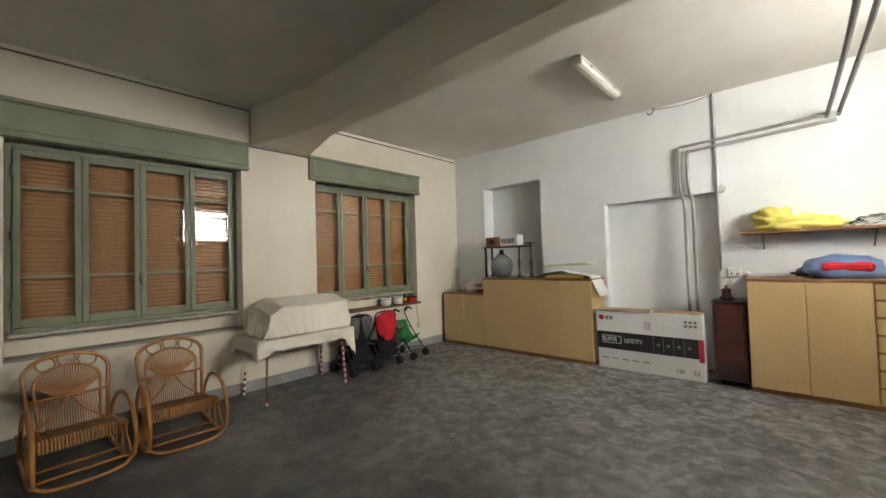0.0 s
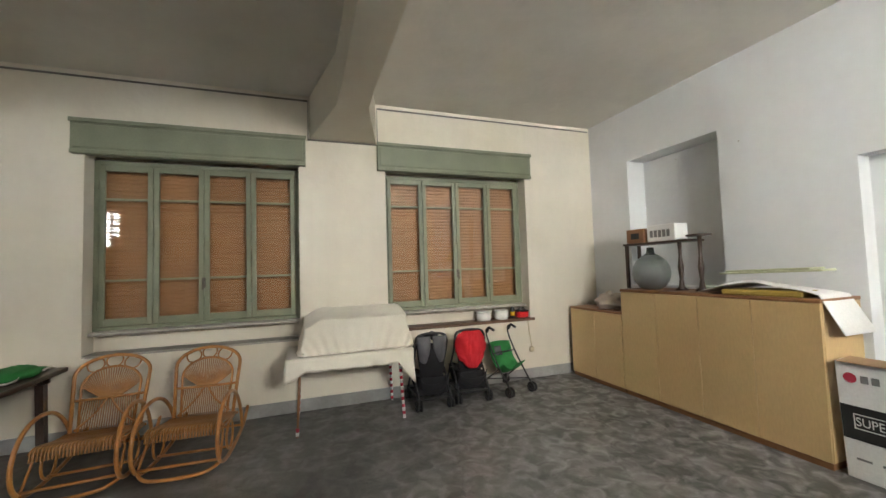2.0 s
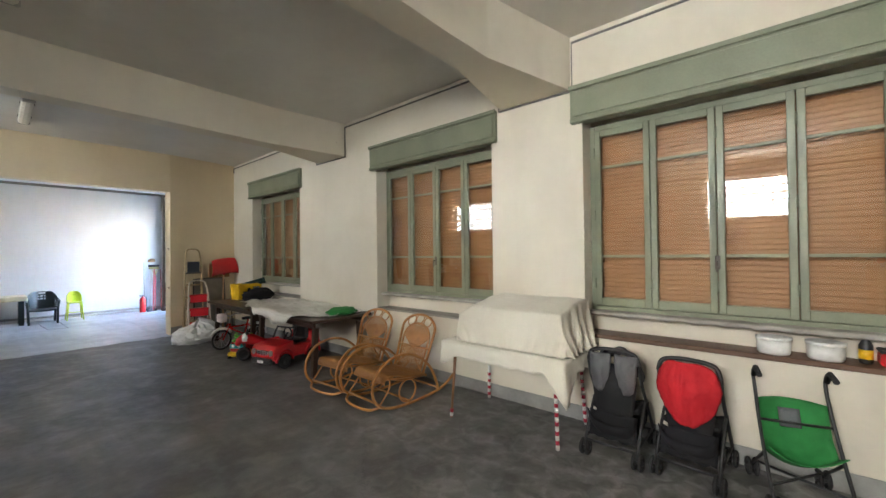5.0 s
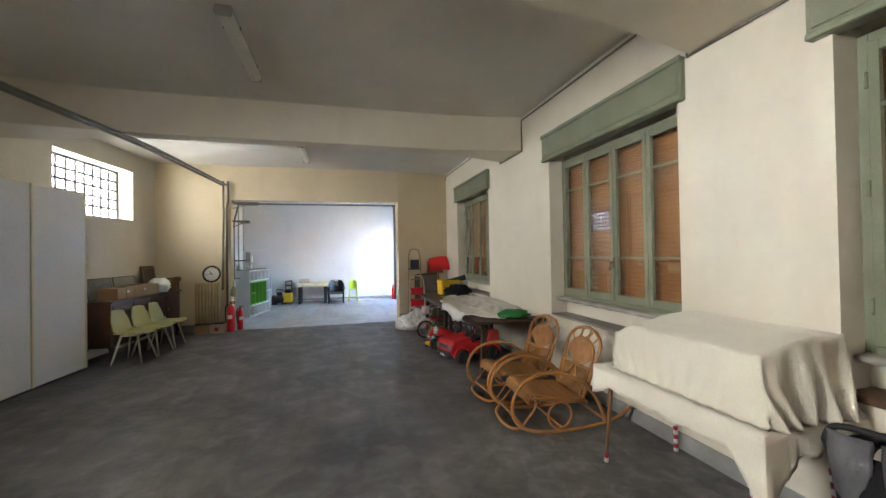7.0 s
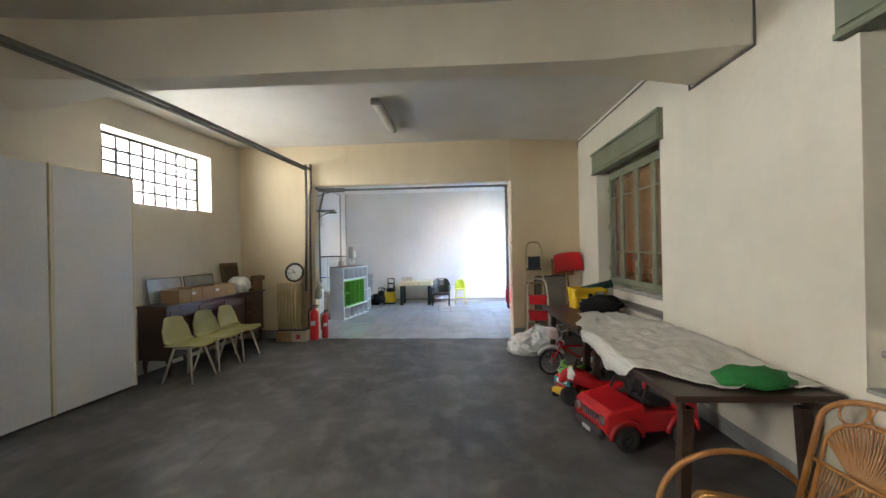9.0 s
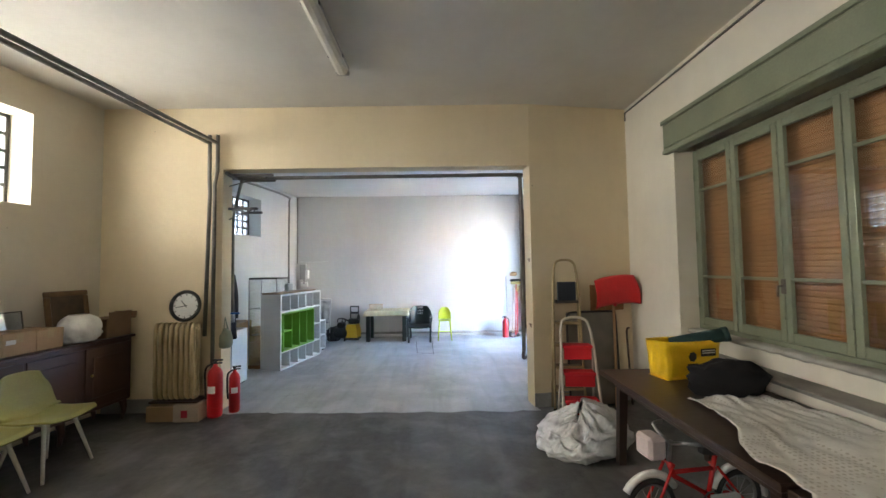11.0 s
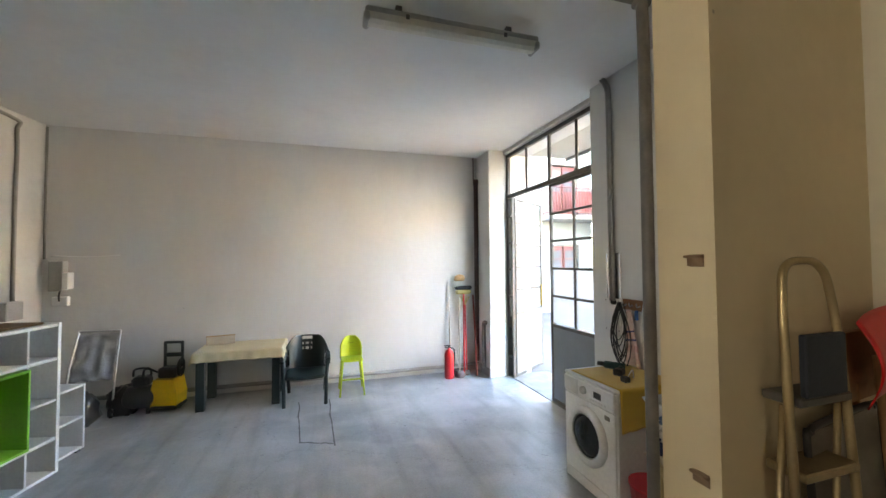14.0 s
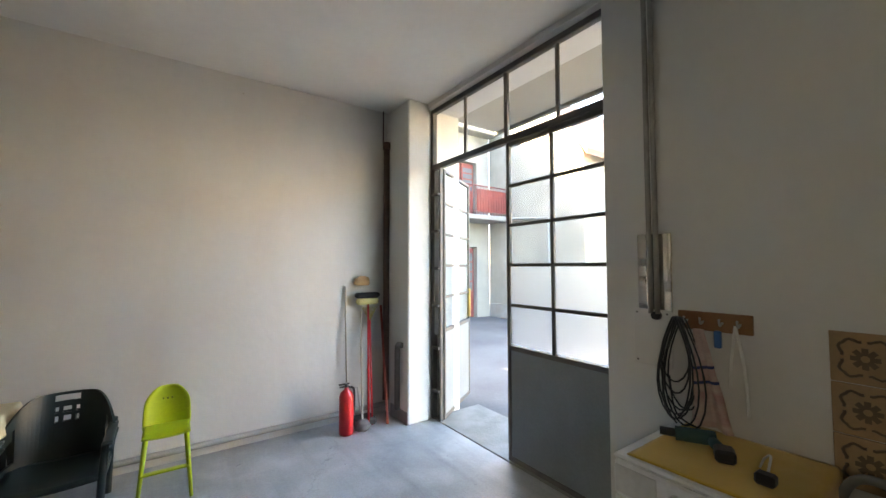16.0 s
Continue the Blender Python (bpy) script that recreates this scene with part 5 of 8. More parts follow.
def toys():
    t = thing("toy_motorbike", pose(-2.98, -1.14, 0, 0, 0, -20) @ Matrix.Scale(1.2, 4), "small red and white toy motorbike", "toy")
    wheel(t, (0.14, 0, 0.085), 0.085, 1, 0.028, rim=BLACKP)
    wheel(t, (-0.22, 0, 0.085), 0.085, 1, 0.028, rim=BLACKP)
    simple("body", REDP, lambda bm: tube(bm, smooth_path([(-0.28, 0, 0.24), (-0.1, 0, 0.2), (0.05, 0, 0.26), (0.16, 0, 0.27), (0.22, 0, 0.2)]), 0.05, 10, radii=[0.02 + 0.05 * math.sin(math.pi * i / 24) for i in range(25)]), t)
    simple("fairing", WHITEP, lambda bm: blob(bm, (0.06, 0.07, 0.06), 5, pose(0.12, 0, 0.28), 0.1, flat=False), t, "white fairing")
    simple("handlebar", BLACKP, lambda bm: (tube(bm, [(0.09, -0.15, 0.36), (0.11, 0, 0.33), (0.09, 0.15, 0.36)], 0.012), tube(bm, [(0.14, 0, 0.085), (0.11, 0, 0.33)], 0.014)), t)
    k = thing("activity_toy", pose(-2.88, -1.45, 0, 0, 0, 35) @ Matrix.Scale(1.2, 4), "red, yellow and green plastic push toy with a face", "toy")
    simple("base", YELLOWP, lambda bm: box(bm, (-0.1, -0.13, 0.02), (0.1, 0.13, 0.08), 0.02), k)
    simple("block", REDP, lambda bm: box(bm, (-0.09, -0.12, 0.08), (0.08, 0.12, 0.2), 0.03), k)
    simple("bonnet", mat("toy_green", (0.15, 0.5, 0.05), 0.35), lambda bm: blob(bm, (0.09, 0.1, 0.035), 2, pose(0.0, 0, 0.2), 0.05), k)
    simple("face", mat("toy_teal", (0.05, 0.35, 0.38), 0.35), lambda bm: box(bm, (0.08, -0.09, 0.13), (0.095, 0.09, 0.19), 0.008), k, "teal face plate")
    simple("steering_post", YELLOWP, lambda bm: tube(bm, [(-0.05, 0.0, 0.2), (-0.04, 0.0, 0.27)], 0.035, 10), k, "yellow post")
    simple("steering_wheel", mat("toy_green", (0.15, 0.5, 0.05)), lambda bm: tube(bm, smooth_path([(-0.08, -0.11, 0.285), (0.0, -0.07, 0.275), (0.02, 0.0, 0.27), (0.0, 0.07, 0.275), (-0.08, 0.11, 0.285)]), 0.02, 8), k, "green curved handle")
    simple("eye", WHITEP, lambda bm: [lathe(bm, [(0.02, 0), (0.015, 0.01)], 12, pose(0.094, y, 0.165, 0, 90, 0)) for y in (-0.04, 0.04)], k)
    simple("feet", RUBBER, lambda bm: [lathe(bm, [(0.03, 0), (0.03, 0.03)], 10, pose(x, y, 0)) for x in (-0.07, 0.07) for y in (-0.1, 0.1)], k)


def kids_bike():
    b = thing("childs_bicycle", pose(-2.86, -2.17, 0, 0, 0, 8), "small red child's bicycle with white guards and a basket", "bicycle")
    r = 0.17
    wheel(b, (0, 0, r), r, 1, 0.019, 12)
    wheel(b, (-0.62, 0, r), r, 1, 0.019, 12)
    red = mat("red_enamel", (0.55, 0.02, 0.02), 0.25, (0.42, 0.015, 0.015), 5, 60, 0.02, coat=0.5)
    simple("bike_frame", red, lambda bm: (tube(bm, [(-0.13, 0, 0.42), (-0.16, 0, 0.34), (-0.40, 0, 0.20)], 0.017, 8), tube(bm, [(-0.14, 0, 0.36), (-0.45, 0, 0.36)], 0.014, 8), tube(bm, [(-0.40, 0, 0.18), (-0.47, 0, 0.46)], 0.015, 8),
                                         [tube(bm, [(-0.40, 0.03 * s, 0.18), (-0.62, 0.045 * s, r)], 0.009, 6) for s in (-1, 1)], [tube(bm, [(-0.45, 0.03 * s, 0.38), (-0.62, 0.045 * s, r)], 0.009, 6) for s in (-1, 1)], [tube(bm, [(-0.13, 0.04 * s, 0.42), (0, 0.045 * s, r)], 0.01, 6) for s in (-1, 1)], tube(bm, [(-0.13, -0.04, 0.42), (-0.13, 0.04, 0.42)], 0.014, 6)), b)
    for x0, rng in ((0, range(30, 160, 13)), (-0.62, range(20, 190, 15))):
        simple("mudguard", WHITEP, lambda bm: tube(bm, [(x0 + 0.195 * math.cos(a), 0, r + 0.195 * math.sin(a)) for a in [math.radians(g) for g in rng]], 0.024, 6), b, "white plastic mudguard")
    simple("handlebar", STEEL, lambda bm: (tube(bm, [(-0.13, 0, 0.42), (-0.15, 0, 0.56)], 0.012), tube(bm, smooth_path([(-0.24, -0.19, 0.60), (-0.14, -0.14, 0.6), (-0.14, 0, 0.55), (-0.14, 0.14, 0.6), (-0.24, 0.19, 0.60)]), 0.011)), b)
    simple("saddle", BLACKP, lambda bm: prism(bm, [(-0.36, 0.02), (-0.36, -0.02), (-0.50, -0.075), (-0.56, -0.07), (-0.56, 0.07), (-0.50, 0.075)], 0.46, 0.50, 2), b)
    simple("basket", mat("pink_white_plastic", (0.66, 0.55, 0.53), 0.5), lambda bm: box(bm, (-0.07, -0.075, 0.47), (0.05, 0.075, 0.61), 0.02), b, "pale basket on the handlebar")
    simple("crank", IRON, lambda bm: (tube(bm, [(-0.40, 0.05, 0.18), (-0.33, 0.05, 0.1)], 0.009), tube(bm, spin((-0.40, 0.03, 0.18), 0.05, 1, 16), 0.006, 6, True), box(bm, (-0.37, 0.05, 0.085), (-0.29, 0.13, 0.105), 0.005)), b)
    simple("chain_guard", WHITEP, lambda bm: box(bm, (-0.60, 0.035, 0.15), (-0.38, 0.05, 0.22), 0.02), b, "white chain guard")
    simple("stand", IRON, lambda bm: [tube(bm, [(-0.62, 0.05 * s, r), (-0.66, 0.12 * s, 0.01)], 0.009) for s in (-1, 1)], b)


def ladder(m, h, w, depth, steps, plat, frame_m, step_m, label, hoop, lean=0.28):
    t = thing("step_ladder", m, label, "ladder", "step ladders")
    def rails(bm):
        pts = [(-w / 2, 0, 0.0), (-w / 2 * 0.85, -lean * (plat / h), plat), (-w / 2 * 0.72, -lean, h - hoop), (-w / 2 * 0.5, -lean - 0.01, h - 0.02), (0, -lean - 0.01, h), (w / 2 * 0.5, -lean - 0.01, h - 0.02), (w / 2 * 0.72, -lean, h - hoop), (w / 2 * 0.85, -lean * (plat / h), plat), (w / 2, 0, 0.0)]
        tube(bm, smooth_path(pts, n=5), 0.015, 8)
    simple("front_rail", frame_m, rails, t)
    simple("back_leg", frame_m, lambda bm: ([tube(bm, [(s * w / 2 * 0.82, -lean * plat / h - 0.02, plat - 0.02), (s * w / 2 * 0.95, -lean - 0.06, 0.0)], 0.012, 8) for s in (-1, 1)], tube(bm, [(-w / 2 * 0.93, -lean - 0.05, 0.15), (w / 2 * 0.93, -lean - 0.05, 0.15)], 0.009, 6)), t)
    for i in range(steps):
        z = plat * (i + 1) / (steps + 0)
        k = w / 2 * (1 - 0.15 * z / plat) - 0.015
        y = -lean * z / h
        last = i == steps - 1
        simple("step", step_m if last or step_m is not IRON else frame_m, lambda bm: box(bm, (-k, y - depth, z - 0.02), (k, y + 0.03, z + 0.012), 0.006, Matrix.Translation((0, 0, 0))), t)
        if step_m is REDC:
            simple("tread", REDC, lambda bm: box(bm, (-k + 0.01, y + 0.004, z - 0.14), (k - 0.01, y + 0.02, z + 0.013), 0.006), t, "dark red ribbed tread, folded upright")
    simple("foot", RUBBER, lambda bm: [tube(bm, [(s * w / 2, 0, 0), (s * w / 2, 0, 0.03)], 0.019, 8) for s in (-1, 1)], t)
    return t


def corner_things():
    gold = mat("gilt_aluminium", (0.42, 0.33, 0.18), 0.4, (0.33, 0.26, 0.15), 6, 50, 0.03, metal=0.6)
    cream = mat("cream_enamel", (0.55, 0.52, 0.44), 0.4, (0.46, 0.43, 0.36), 6, 50, 0.03)
    t = ladder(pose(-3.06, -4.20, 0, 0, 0, 180) @ pose(0, 0.0, 0, -6) @ pose(0, 0, 0, 0, 0, 180), 1.74, 0.36, 0.10, 5, 1.25, gold, IRON, "tall folded gilt step ladder leaning at the wall", 0.12, 0.08)
    t.matrix_basis = pose(-3.06, -4.20, 0)
    simple("platform", mat("blue_black_rubber", (0.03, 0.04, 0.06), 0.6), lambda bm: box(bm, (-0.11, -0.05, 1.26), (0.11, -0.025, 1.48), 0.006), t, "dark blue folded platform")
    ladder(pose(-3.02, -3.68, 0, 0, 0, -6), 1.10, 0.40, 0.12, 3, 0.80, cream, REDC, "small cream step ladder with red treads", 0.08)
    b = thing("tray_board", pose(-3.40, -4.30, 0, 3, 0, 9), "grey board with a rounded black tube rim", "board")
    simple("board", mat("mesh_grey", (0.22, 0.20, 0.17), 0.7, (0.16, 0.15, 0.13), 5, 120, 0.1), lambda bm: box(bm, (-0.31, -0.008, 0.02), (0.31, 0.008, 1.1), 0.004), b)
    simple("rim", BLACKP, lambda bm: tube(bm, smooth_path([(-0.32, 0, 0.015), (-0.32, 0, 1.0), (-0.29, 0, 1.09), (-0.22, 0, 1.11), (0.22, 0, 1.11), (0.29, 0, 1.09), (0.32, 0, 1.0), (0.32, 0, 0.015)], n=4), 0.013, 8), b)
    s = thing("snow_shovel", pose(-3.68, -4.29, 0, 4, 0, -2), "red plastic snow shovel standing on its wooden handle", "shovel")
    simple("handle", WOODLIGHT, lambda bm: tube(bm, [(0.04, 0, 0), (0.0, -0.0, 1.32)], 0.017, 8), s)
    simple("blade", REDP, lambda bm: sheet(bm, 16, 12, lambda u, v: ((0.54 - 0.06 * v) * (u - 0.5) + 0.035 * v - 0.02, 0.05 + 0.10 * math.sin(math.pi * v) * 0.6 + 0.03 * (2 * u - 1) ** 2, 1.20 + 0.34 * v - 0.03 * abs(2 * u - 1) ** 3 + (0.06 * (0.5 - u)))), s, "curved red blade", 0.006)
    simple("socket", REDP, lambda bm: tube(bm, [(0.0, 0.03, 1.18), (0.0, 0.09, 1.36)], 0.024, 8), s)
    s = thing("wooden_shovel", pose(-3.62, -4.40, 0, 1, 0, 8), "brown wooden shovel leaning behind the red one", "shovel")
    simple("handle", WOODLIGHT, lambda bm: tube(bm, [(0.03, 0, 0), (0.03, 0, 1.2)], 0.015, 8), s)
    simple("blade", mat("brown_plywood", (0.33, 0.16, 0.06), 0.55), lambda bm: box(bm, (-0.22, -0.006, 1.12), (0.22, 0.01, 1.43), 0.006), s)
    s = simple("walking_stick", DARKW, lambda bm: tube(bm, smooth_path([(-3.86, -4.36, 0), (-3.86, -4.43, 0.7), (-3.87, -4.46, 0.86), (-3.89, -4.44, 0.9)]), 0.012, 8))
    tagged(s, "dark wooden stick leaning in the corner", "stick")
    def sack(u, v):
        a, h = 2 * math.pi * u, v
        cx, cy = math.cos(a), math.sin(a)
        ridge = lambda q, w: 1 - 2 * abs(noise.noise((cx * q + w, cy * q, h * q * 1.3)))
        r = 0.37 * (1 - 0.93 * h ** 3.2) * (1 + 0.22 * noise.noise((cx * 1.2, cy * 1.2, h * 2)) + 0.13 * ridge(2.3, 1) + 0.06 * ridge(5.0, 4)) * (0.88 + 0.12 * min(1, h * 6))
        return (r * 1.2 * cx, r * 0.8 * cy, 0.30 * h * (1 - 0.22 * cx) + (0.05 * ridge(2.8, 7) + 0.02 * ridge(7, 2)) * min(1, h * 3))
    s = simple("plastic_sack", POLY, lambda bm: sheet(bm, 110, 44, sack, close_u=True), None, "", 0.002)
    s.matrix_basis = pose(-2.86, -3.36, 0, 0, 0, 24)
    tagged(s, "crumpled translucent white plastic sack on the floor", "sack")


rc = rocking_chair(pose(-3.28, 0.98, 0, 0, 0, 4))
copy_thing(rc, pose(-3.28, 1.70, 0, 0, 0, -3))
covered_table()
stroller(pose(-3.60, 3.97, 0, 0, 0, 180) @ Matrix.Scale(0.94, 4), GREYC, "black folding stroller with a grey hood", "hood")
stroller(pose(-3.63, 4.47, 0, 0, 0, 176) @ Matrix.Scale(0.94, 4), REDC, "black folding stroller under a red cloth", "cover")
stroller(pose(-3.70, 5.02, 0, 0, 0, 14) @ Matrix.Scale(0.94, 4), GREENC, "black umbrella stroller with a bright green seat", "umbrella")
ledge_things()
work_table(pose(-3.44, -2.25, 0), -0.90, 0.90, "dark brown wooden trestle table with slanting legs")
work_table(pose(-3.44, -0.42, 0), -0.90, 0.92, "dark brown trestle table under a rumpled oilcloth")
oilcloth()
table_things()
ride_on_car()
toys()
kids_bike()
corner_things()


# ---- north wall ----
def word(text, size, m, material, parent, name="lettering", label="", squash=1.0):
    cu = bpy.data.curves.new(name, "FONT")
    cu.body, cu.size, cu.extrude = text, size, 0.0006
    ob = new(name, cu)
    dg = bpy.context.evaluated_depsgraph_get()
    me = bpy.data.meshes.new_from_object(ob.evaluated_get(dg))
    bpy.data.objects.remove(ob)
    me.materials.clear()
    me.materials.append(material)
    o = new(name, me)
    o.parent = parent
    o.matrix_basis = m @ Matrix.Diagonal((squash, 1, 1, 1))
    if label:
        o["label"] = label
    return o


def cabinet(name, m, w, h, doors, label, drawers=0):
    """A cream laminate cupboard with a brown top edge; doors face -y."""
    c = thing(name, m, label, "cabinet", "cream cupboards")
    d = 0.52
    simple("body", BEECH, lambda bm: box(bm, (0, 0.02, 0.05), (w, d, h - 0.03), 0.003), c)
    simple("plinth", TEAK, lambda bm: box(bm, (0.005, 0.015, 0), (w - 0.005, d, 0.05), 0.003), c, "brown plinth")
    simple("top", TEAK, lambda bm: box(bm, (-0.004, -0.004, h - 0.03), (w + 0.004, d + 0.002, h), 0.004), c, "brown edged top")
    dw = w / doors
    for i in range(doors):
        if drawers and i == doors - 1:
            for j in range(drawers):
                hz = (h - 0.09) / drawers
                simple("drawer", BEECH, lambda bm: box(bm, (i * dw + 0.006, 0.0, 0.055 + j * hz + 0.012), ((i + 1) * dw - 0.004, 0.018, 0.055 + (j + 1) * hz - 0.012), 0.004), c)
                simple("gap", TEAK, lambda bm: box(bm, (i * dw + 0.006, 0.006, 0.055 + (j + 1) * hz - 0.011), ((i + 1) * dw - 0.004, 0.019, 0.055 + (j + 1) * hz + 0.011), 0.002), c, "brown finger groove")
        else:
            simple("door", BEECH, lambda bm: box(bm, (i * dw + 0.0025, 0.0, 0.055), ((i + 1) * dw - 0.0025, 0.018, h - 0.035), 0.004), c)
    return c


def tv_carton():
    c = thing("television_carton", pose(-0.94, 6.26, 0, 4, 0, 0), "white and black printed cardboard carton of a large television", "carton")
    w, h, d = 1.28, 0.82, 0.17
    simple("carton", PAPER, lambda bm: box(bm, (0, 0, 0), (w, d, h), 0.004), c)
    simple("flap", CARD, lambda bm: (box(bm, (0.02, 0.0, h + 0.003), (0.7, d, h + 0.008), 0.002, pose(0, 0, 0, 1.5)), box(bm, (0.72, 0.01, h + 0.002), (w - 0.02, d + 0.04, h + 0.007), 0.002)), c, "brown inner face of an open flap")
    simple("band", BLACKINK, lambda bm: box(bm, (0.004, -0.002, 0.28), (w - 0.06, 0.0, 0.52)), c, "black printed band")
    simple("red_panel", REDINK, lambda bm: box(bm, (w - 0.06, -0.0025, 0.24), (w - 0.004, 0.0, 0.52)), c)
    simple("round_mark", REDINK, lambda bm: lathe(bm, [(0.036, 0.0), (0.036, 0.002)], 20, pose(0.075, 0, 0.715, 90)), c, "round red mark")
    simple("mark_bars", GREYINK, lambda bm: [box(bm, (0.13 + 0.055 * i, -0.002, 0.69), (0.17 + 0.055 * i, 0, 0.74)) for i in range(2)], c, "two dark bars of print")
    word("SUPER", 0.085, pose(0.08, -0.0035, 0.385, 90), PAPER, c, "lettering", "white lettering", 0.8)
    word("UHDTV", 0.085, pose(0.36, -0.0035, 0.385, 90), PAPER, c, "lettering", "white lettering", 0.8)
    simple("outline", PAPER, lambda bm: [box(bm, a, b) for a, b in (((0.07, -0.003, 0.36), (0.325, -0.001, 0.367)), ((0.07, -0.003, 0.46), (0.325, -0.001, 0.467)), ((0.07, -0.003, 0.367), (0.077, -0.001, 0.46)), ((0.318, -0.003, 0.367), (0.325, -0.001, 0.46)))], c)
    simple("pictures", GREYINK, lambda bm: [(box(bm, (0.72 + 0.115 * i, -0.0035, 0.29), (0.725 + 0.115 * i, -0.002, 0.51)), lathe(bm, [(0.02, 0), (0.02, 0.0015)], 10, pose(0.78 + 0.115 * i, -0.002, 0.40, 90))) for i in range(4)], c, "row of small grey pictures")
    simple("small_print", GREYINK, lambda bm: ([box(bm, (0.06 + 0.13 * i, -0.002, 0.14), (0.14 + 0.13 * i, 0, 0.155)) for i in range(5)], [box(bm, (w - 0.2 + 0.05 * i, -0.002, 0.66 + 0.05 * j), (w - 0.165 + 0.05 * i, 0, 0.69 + 0.05 * j)) for i in range(3) for j in range(2)]), c, "small grey print")
    simple("sticker", mat("pale_pink_paper", (0.62, 0.55, 0.58), 0.6), lambda bm: box(bm, (0.62, -0.002, 0.58), (0.70, 0, 0.70)), c)
    word("139", 0.075, pose(w - 0.32, -0.002, 0.07, 90), BLACKINK, c, "lettering", "black figures", 0.85)
    word("55", 0.085, pose(w - 0.13, -0.002, 0.07, 90), BLACKINK, c, "lettering", "black figures", 0.85)


def north_things():
    cabinet("low_cupboard", pose(-3.88, 6.22, 0), 0.94, 0.97, 2, "low cream laminate cupboard with brown edges")
    cabinet("tall_cupboard", pose(-2.93, 6.22, 0), 1.93, 1.25, 4, "cream four-door laminate cupboard with a brown top")
    cabinet("drawer_cupboard", pose(0.77, 6.22, 0), 1.45, 1.27, 3, "cream cupboard with two doors and a row of drawers", 7)
    tv_carton()
    h = thing("old_stove", pose(0.43, 6.26, 0), "dark red-brown enamelled stove on short feet", "stove")
    enamel = mat("brown_enamel", (0.10, 0.026, 0.018), 0.35, (0.05, 0.016, 0.012), 5, 40, 0.05)
    simple("body", enamel, lambda bm: box(bm, (0, 0, 0.06), (0.33, 0.36, 0.98), 0.02), h)
    simple("front_panel", enamel, lambda bm: box(bm, (0.04, -0.012, 0.30), (0.29, 0.002, 0.90), 0.006), h)
    simple("grille", BLACKP, lambda bm: [box(bm, (0.05 + 0.035 * i, -0.01, 0.10), (0.07 + 0.035 * i, 0.002, 0.26), 0.003) for i in range(7)], h, "black lower grille")
    simple("top_plate", BLACKP, lambda bm: box(bm, (-0.01, -0.01, 0.98), (0.34, 0.37, 1.0), 0.006), h)
    simple("feet", BLACKP, lambda bm: [box(bm, (x, y, 0), (x + 0.04, y + 0.04, 0.06)) for x in (0.01, 0.28) for y in (0.02, 0.3)], h)
    k = thing("coffee_grinder", pose(0.56, 6.42, 1.0), "small brown iron coffee grinder on the stove", "grinder")
    simple("body", enamel, lambda bm: lathe(bm, [(0.07, 0), (0.075, 0.03), (0.05, 0.05), (0.045, 0.10), (0.06, 0.12), (0.02, 0.15)], 16), k)
    simple("knob", TEAK, lambda bm: lathe(bm, [(0.008, 0.15), (0.018, 0.165), (0.012, 0.185)], 10), k)
    s = thing("wall_shelf", pose(0.72, 6.78, 1.78), "reddish brown wall shelf on brackets", "shelf")
    simple("board", TEAK, lambda bm: box(bm, (0, -0.28, 0), (2.2, 0, 0.03), 0.004), s)
    for x in (0.2, 1.1, 2.0):
        simple("bracket", IRON, lambda bm: (tube(bm, [(x, -0.01, -0.18), (x, -0.22, -0.008)], 0.008, 6), box(bm, (x - 0.01, -0.24, -0.01), (x + 0.01, -0.003, -0.001))), s)
    def bag(bm, seed, size, m):
        blob(bm, size, seed, m, 0.55, 30, 18)
    tagged(simple("yellow_sack", YELLOWPOLY, lambda bm: (bag(bm, 4, (0.34, 0.13, 0.10), pose(1.22, 6.62, 1.81, 0, 0, 6)), bag(bm, 8, (0.20, 0.12, 0.13), pose(1.02, 6.63, 1.86, 0, 20, 0)))), "crumpled bright yellow polythene sack on the shelf", "sack")
    tagged(simple("plastic_wrapping", CLEAR, lambda bm: bag(bm, 2, (0.2, 0.1, 0.06), pose(1.85, 6.6, 1.81))), "clear crumpled plastic wrapping on the shelf", "wrapping")
    b = thing("wrapped_bundle", pose(1.55, 6.46, 1.27), "red bundle wrapped in translucent blue plastic", "bundle")
    blue = mat("blue_polythene", (0.12, 0.2, 0.42), 0.3, (0.2, 0.28, 0.46), 5, 40, 0.1, coat=0.3)
    simple("wrapping", blue, lambda bm: blob(bm, (0.33, 0.17, 0.15), 6, None, 0.18, 28, 16), b)
    simple("content", REDC, lambda bm: box(bm, (-0.16, -0.178, 0.07), (0.22, -0.1, 0.17), 0.03), b, "red contents showing through")
    d = thing("hand_drill", pose(1.28, 6.4, 1.27), "black hand tool lying on the cupboard", "tool")
    simple("body", BLACKP, lambda bm: (tube(bm, [(-0.09, 0, 0.05), (0.05, 0, 0.06)], 0.03, 10), tube(bm, [(0.0, 0, 0.05), (0.05, -0.03, 0.0)], 0.02, 8), tube(bm, [(-0.09, 0, 0.05), (-0.13, 0, 0.055)], 0.012, 8)), d)
    so = thing("socket_box", pose(0.62, NY, 1.32), "white double wall socket", "socket")
    simple("plate", WHITEP, lambda bm: box(bm, (-0.07, -0.03, -0.06), (0.07, 0, 0.06), 0.006), so)
    simple("hole", BLACKP, lambda bm: [lathe(bm, [(0.012, 0), (0.012, 0.002)], 8, pose(x, -0.0295, -0.02, 90)) for x in (-0.03, 0.03)], so)
    simple("bulb_holder", WHITEP, lambda bm: lathe(bm, [(0.03, 0), (0.028, 0.04), (0.012, 0.06)], 12, pose(0.14, -0.03, -0.05)), so)
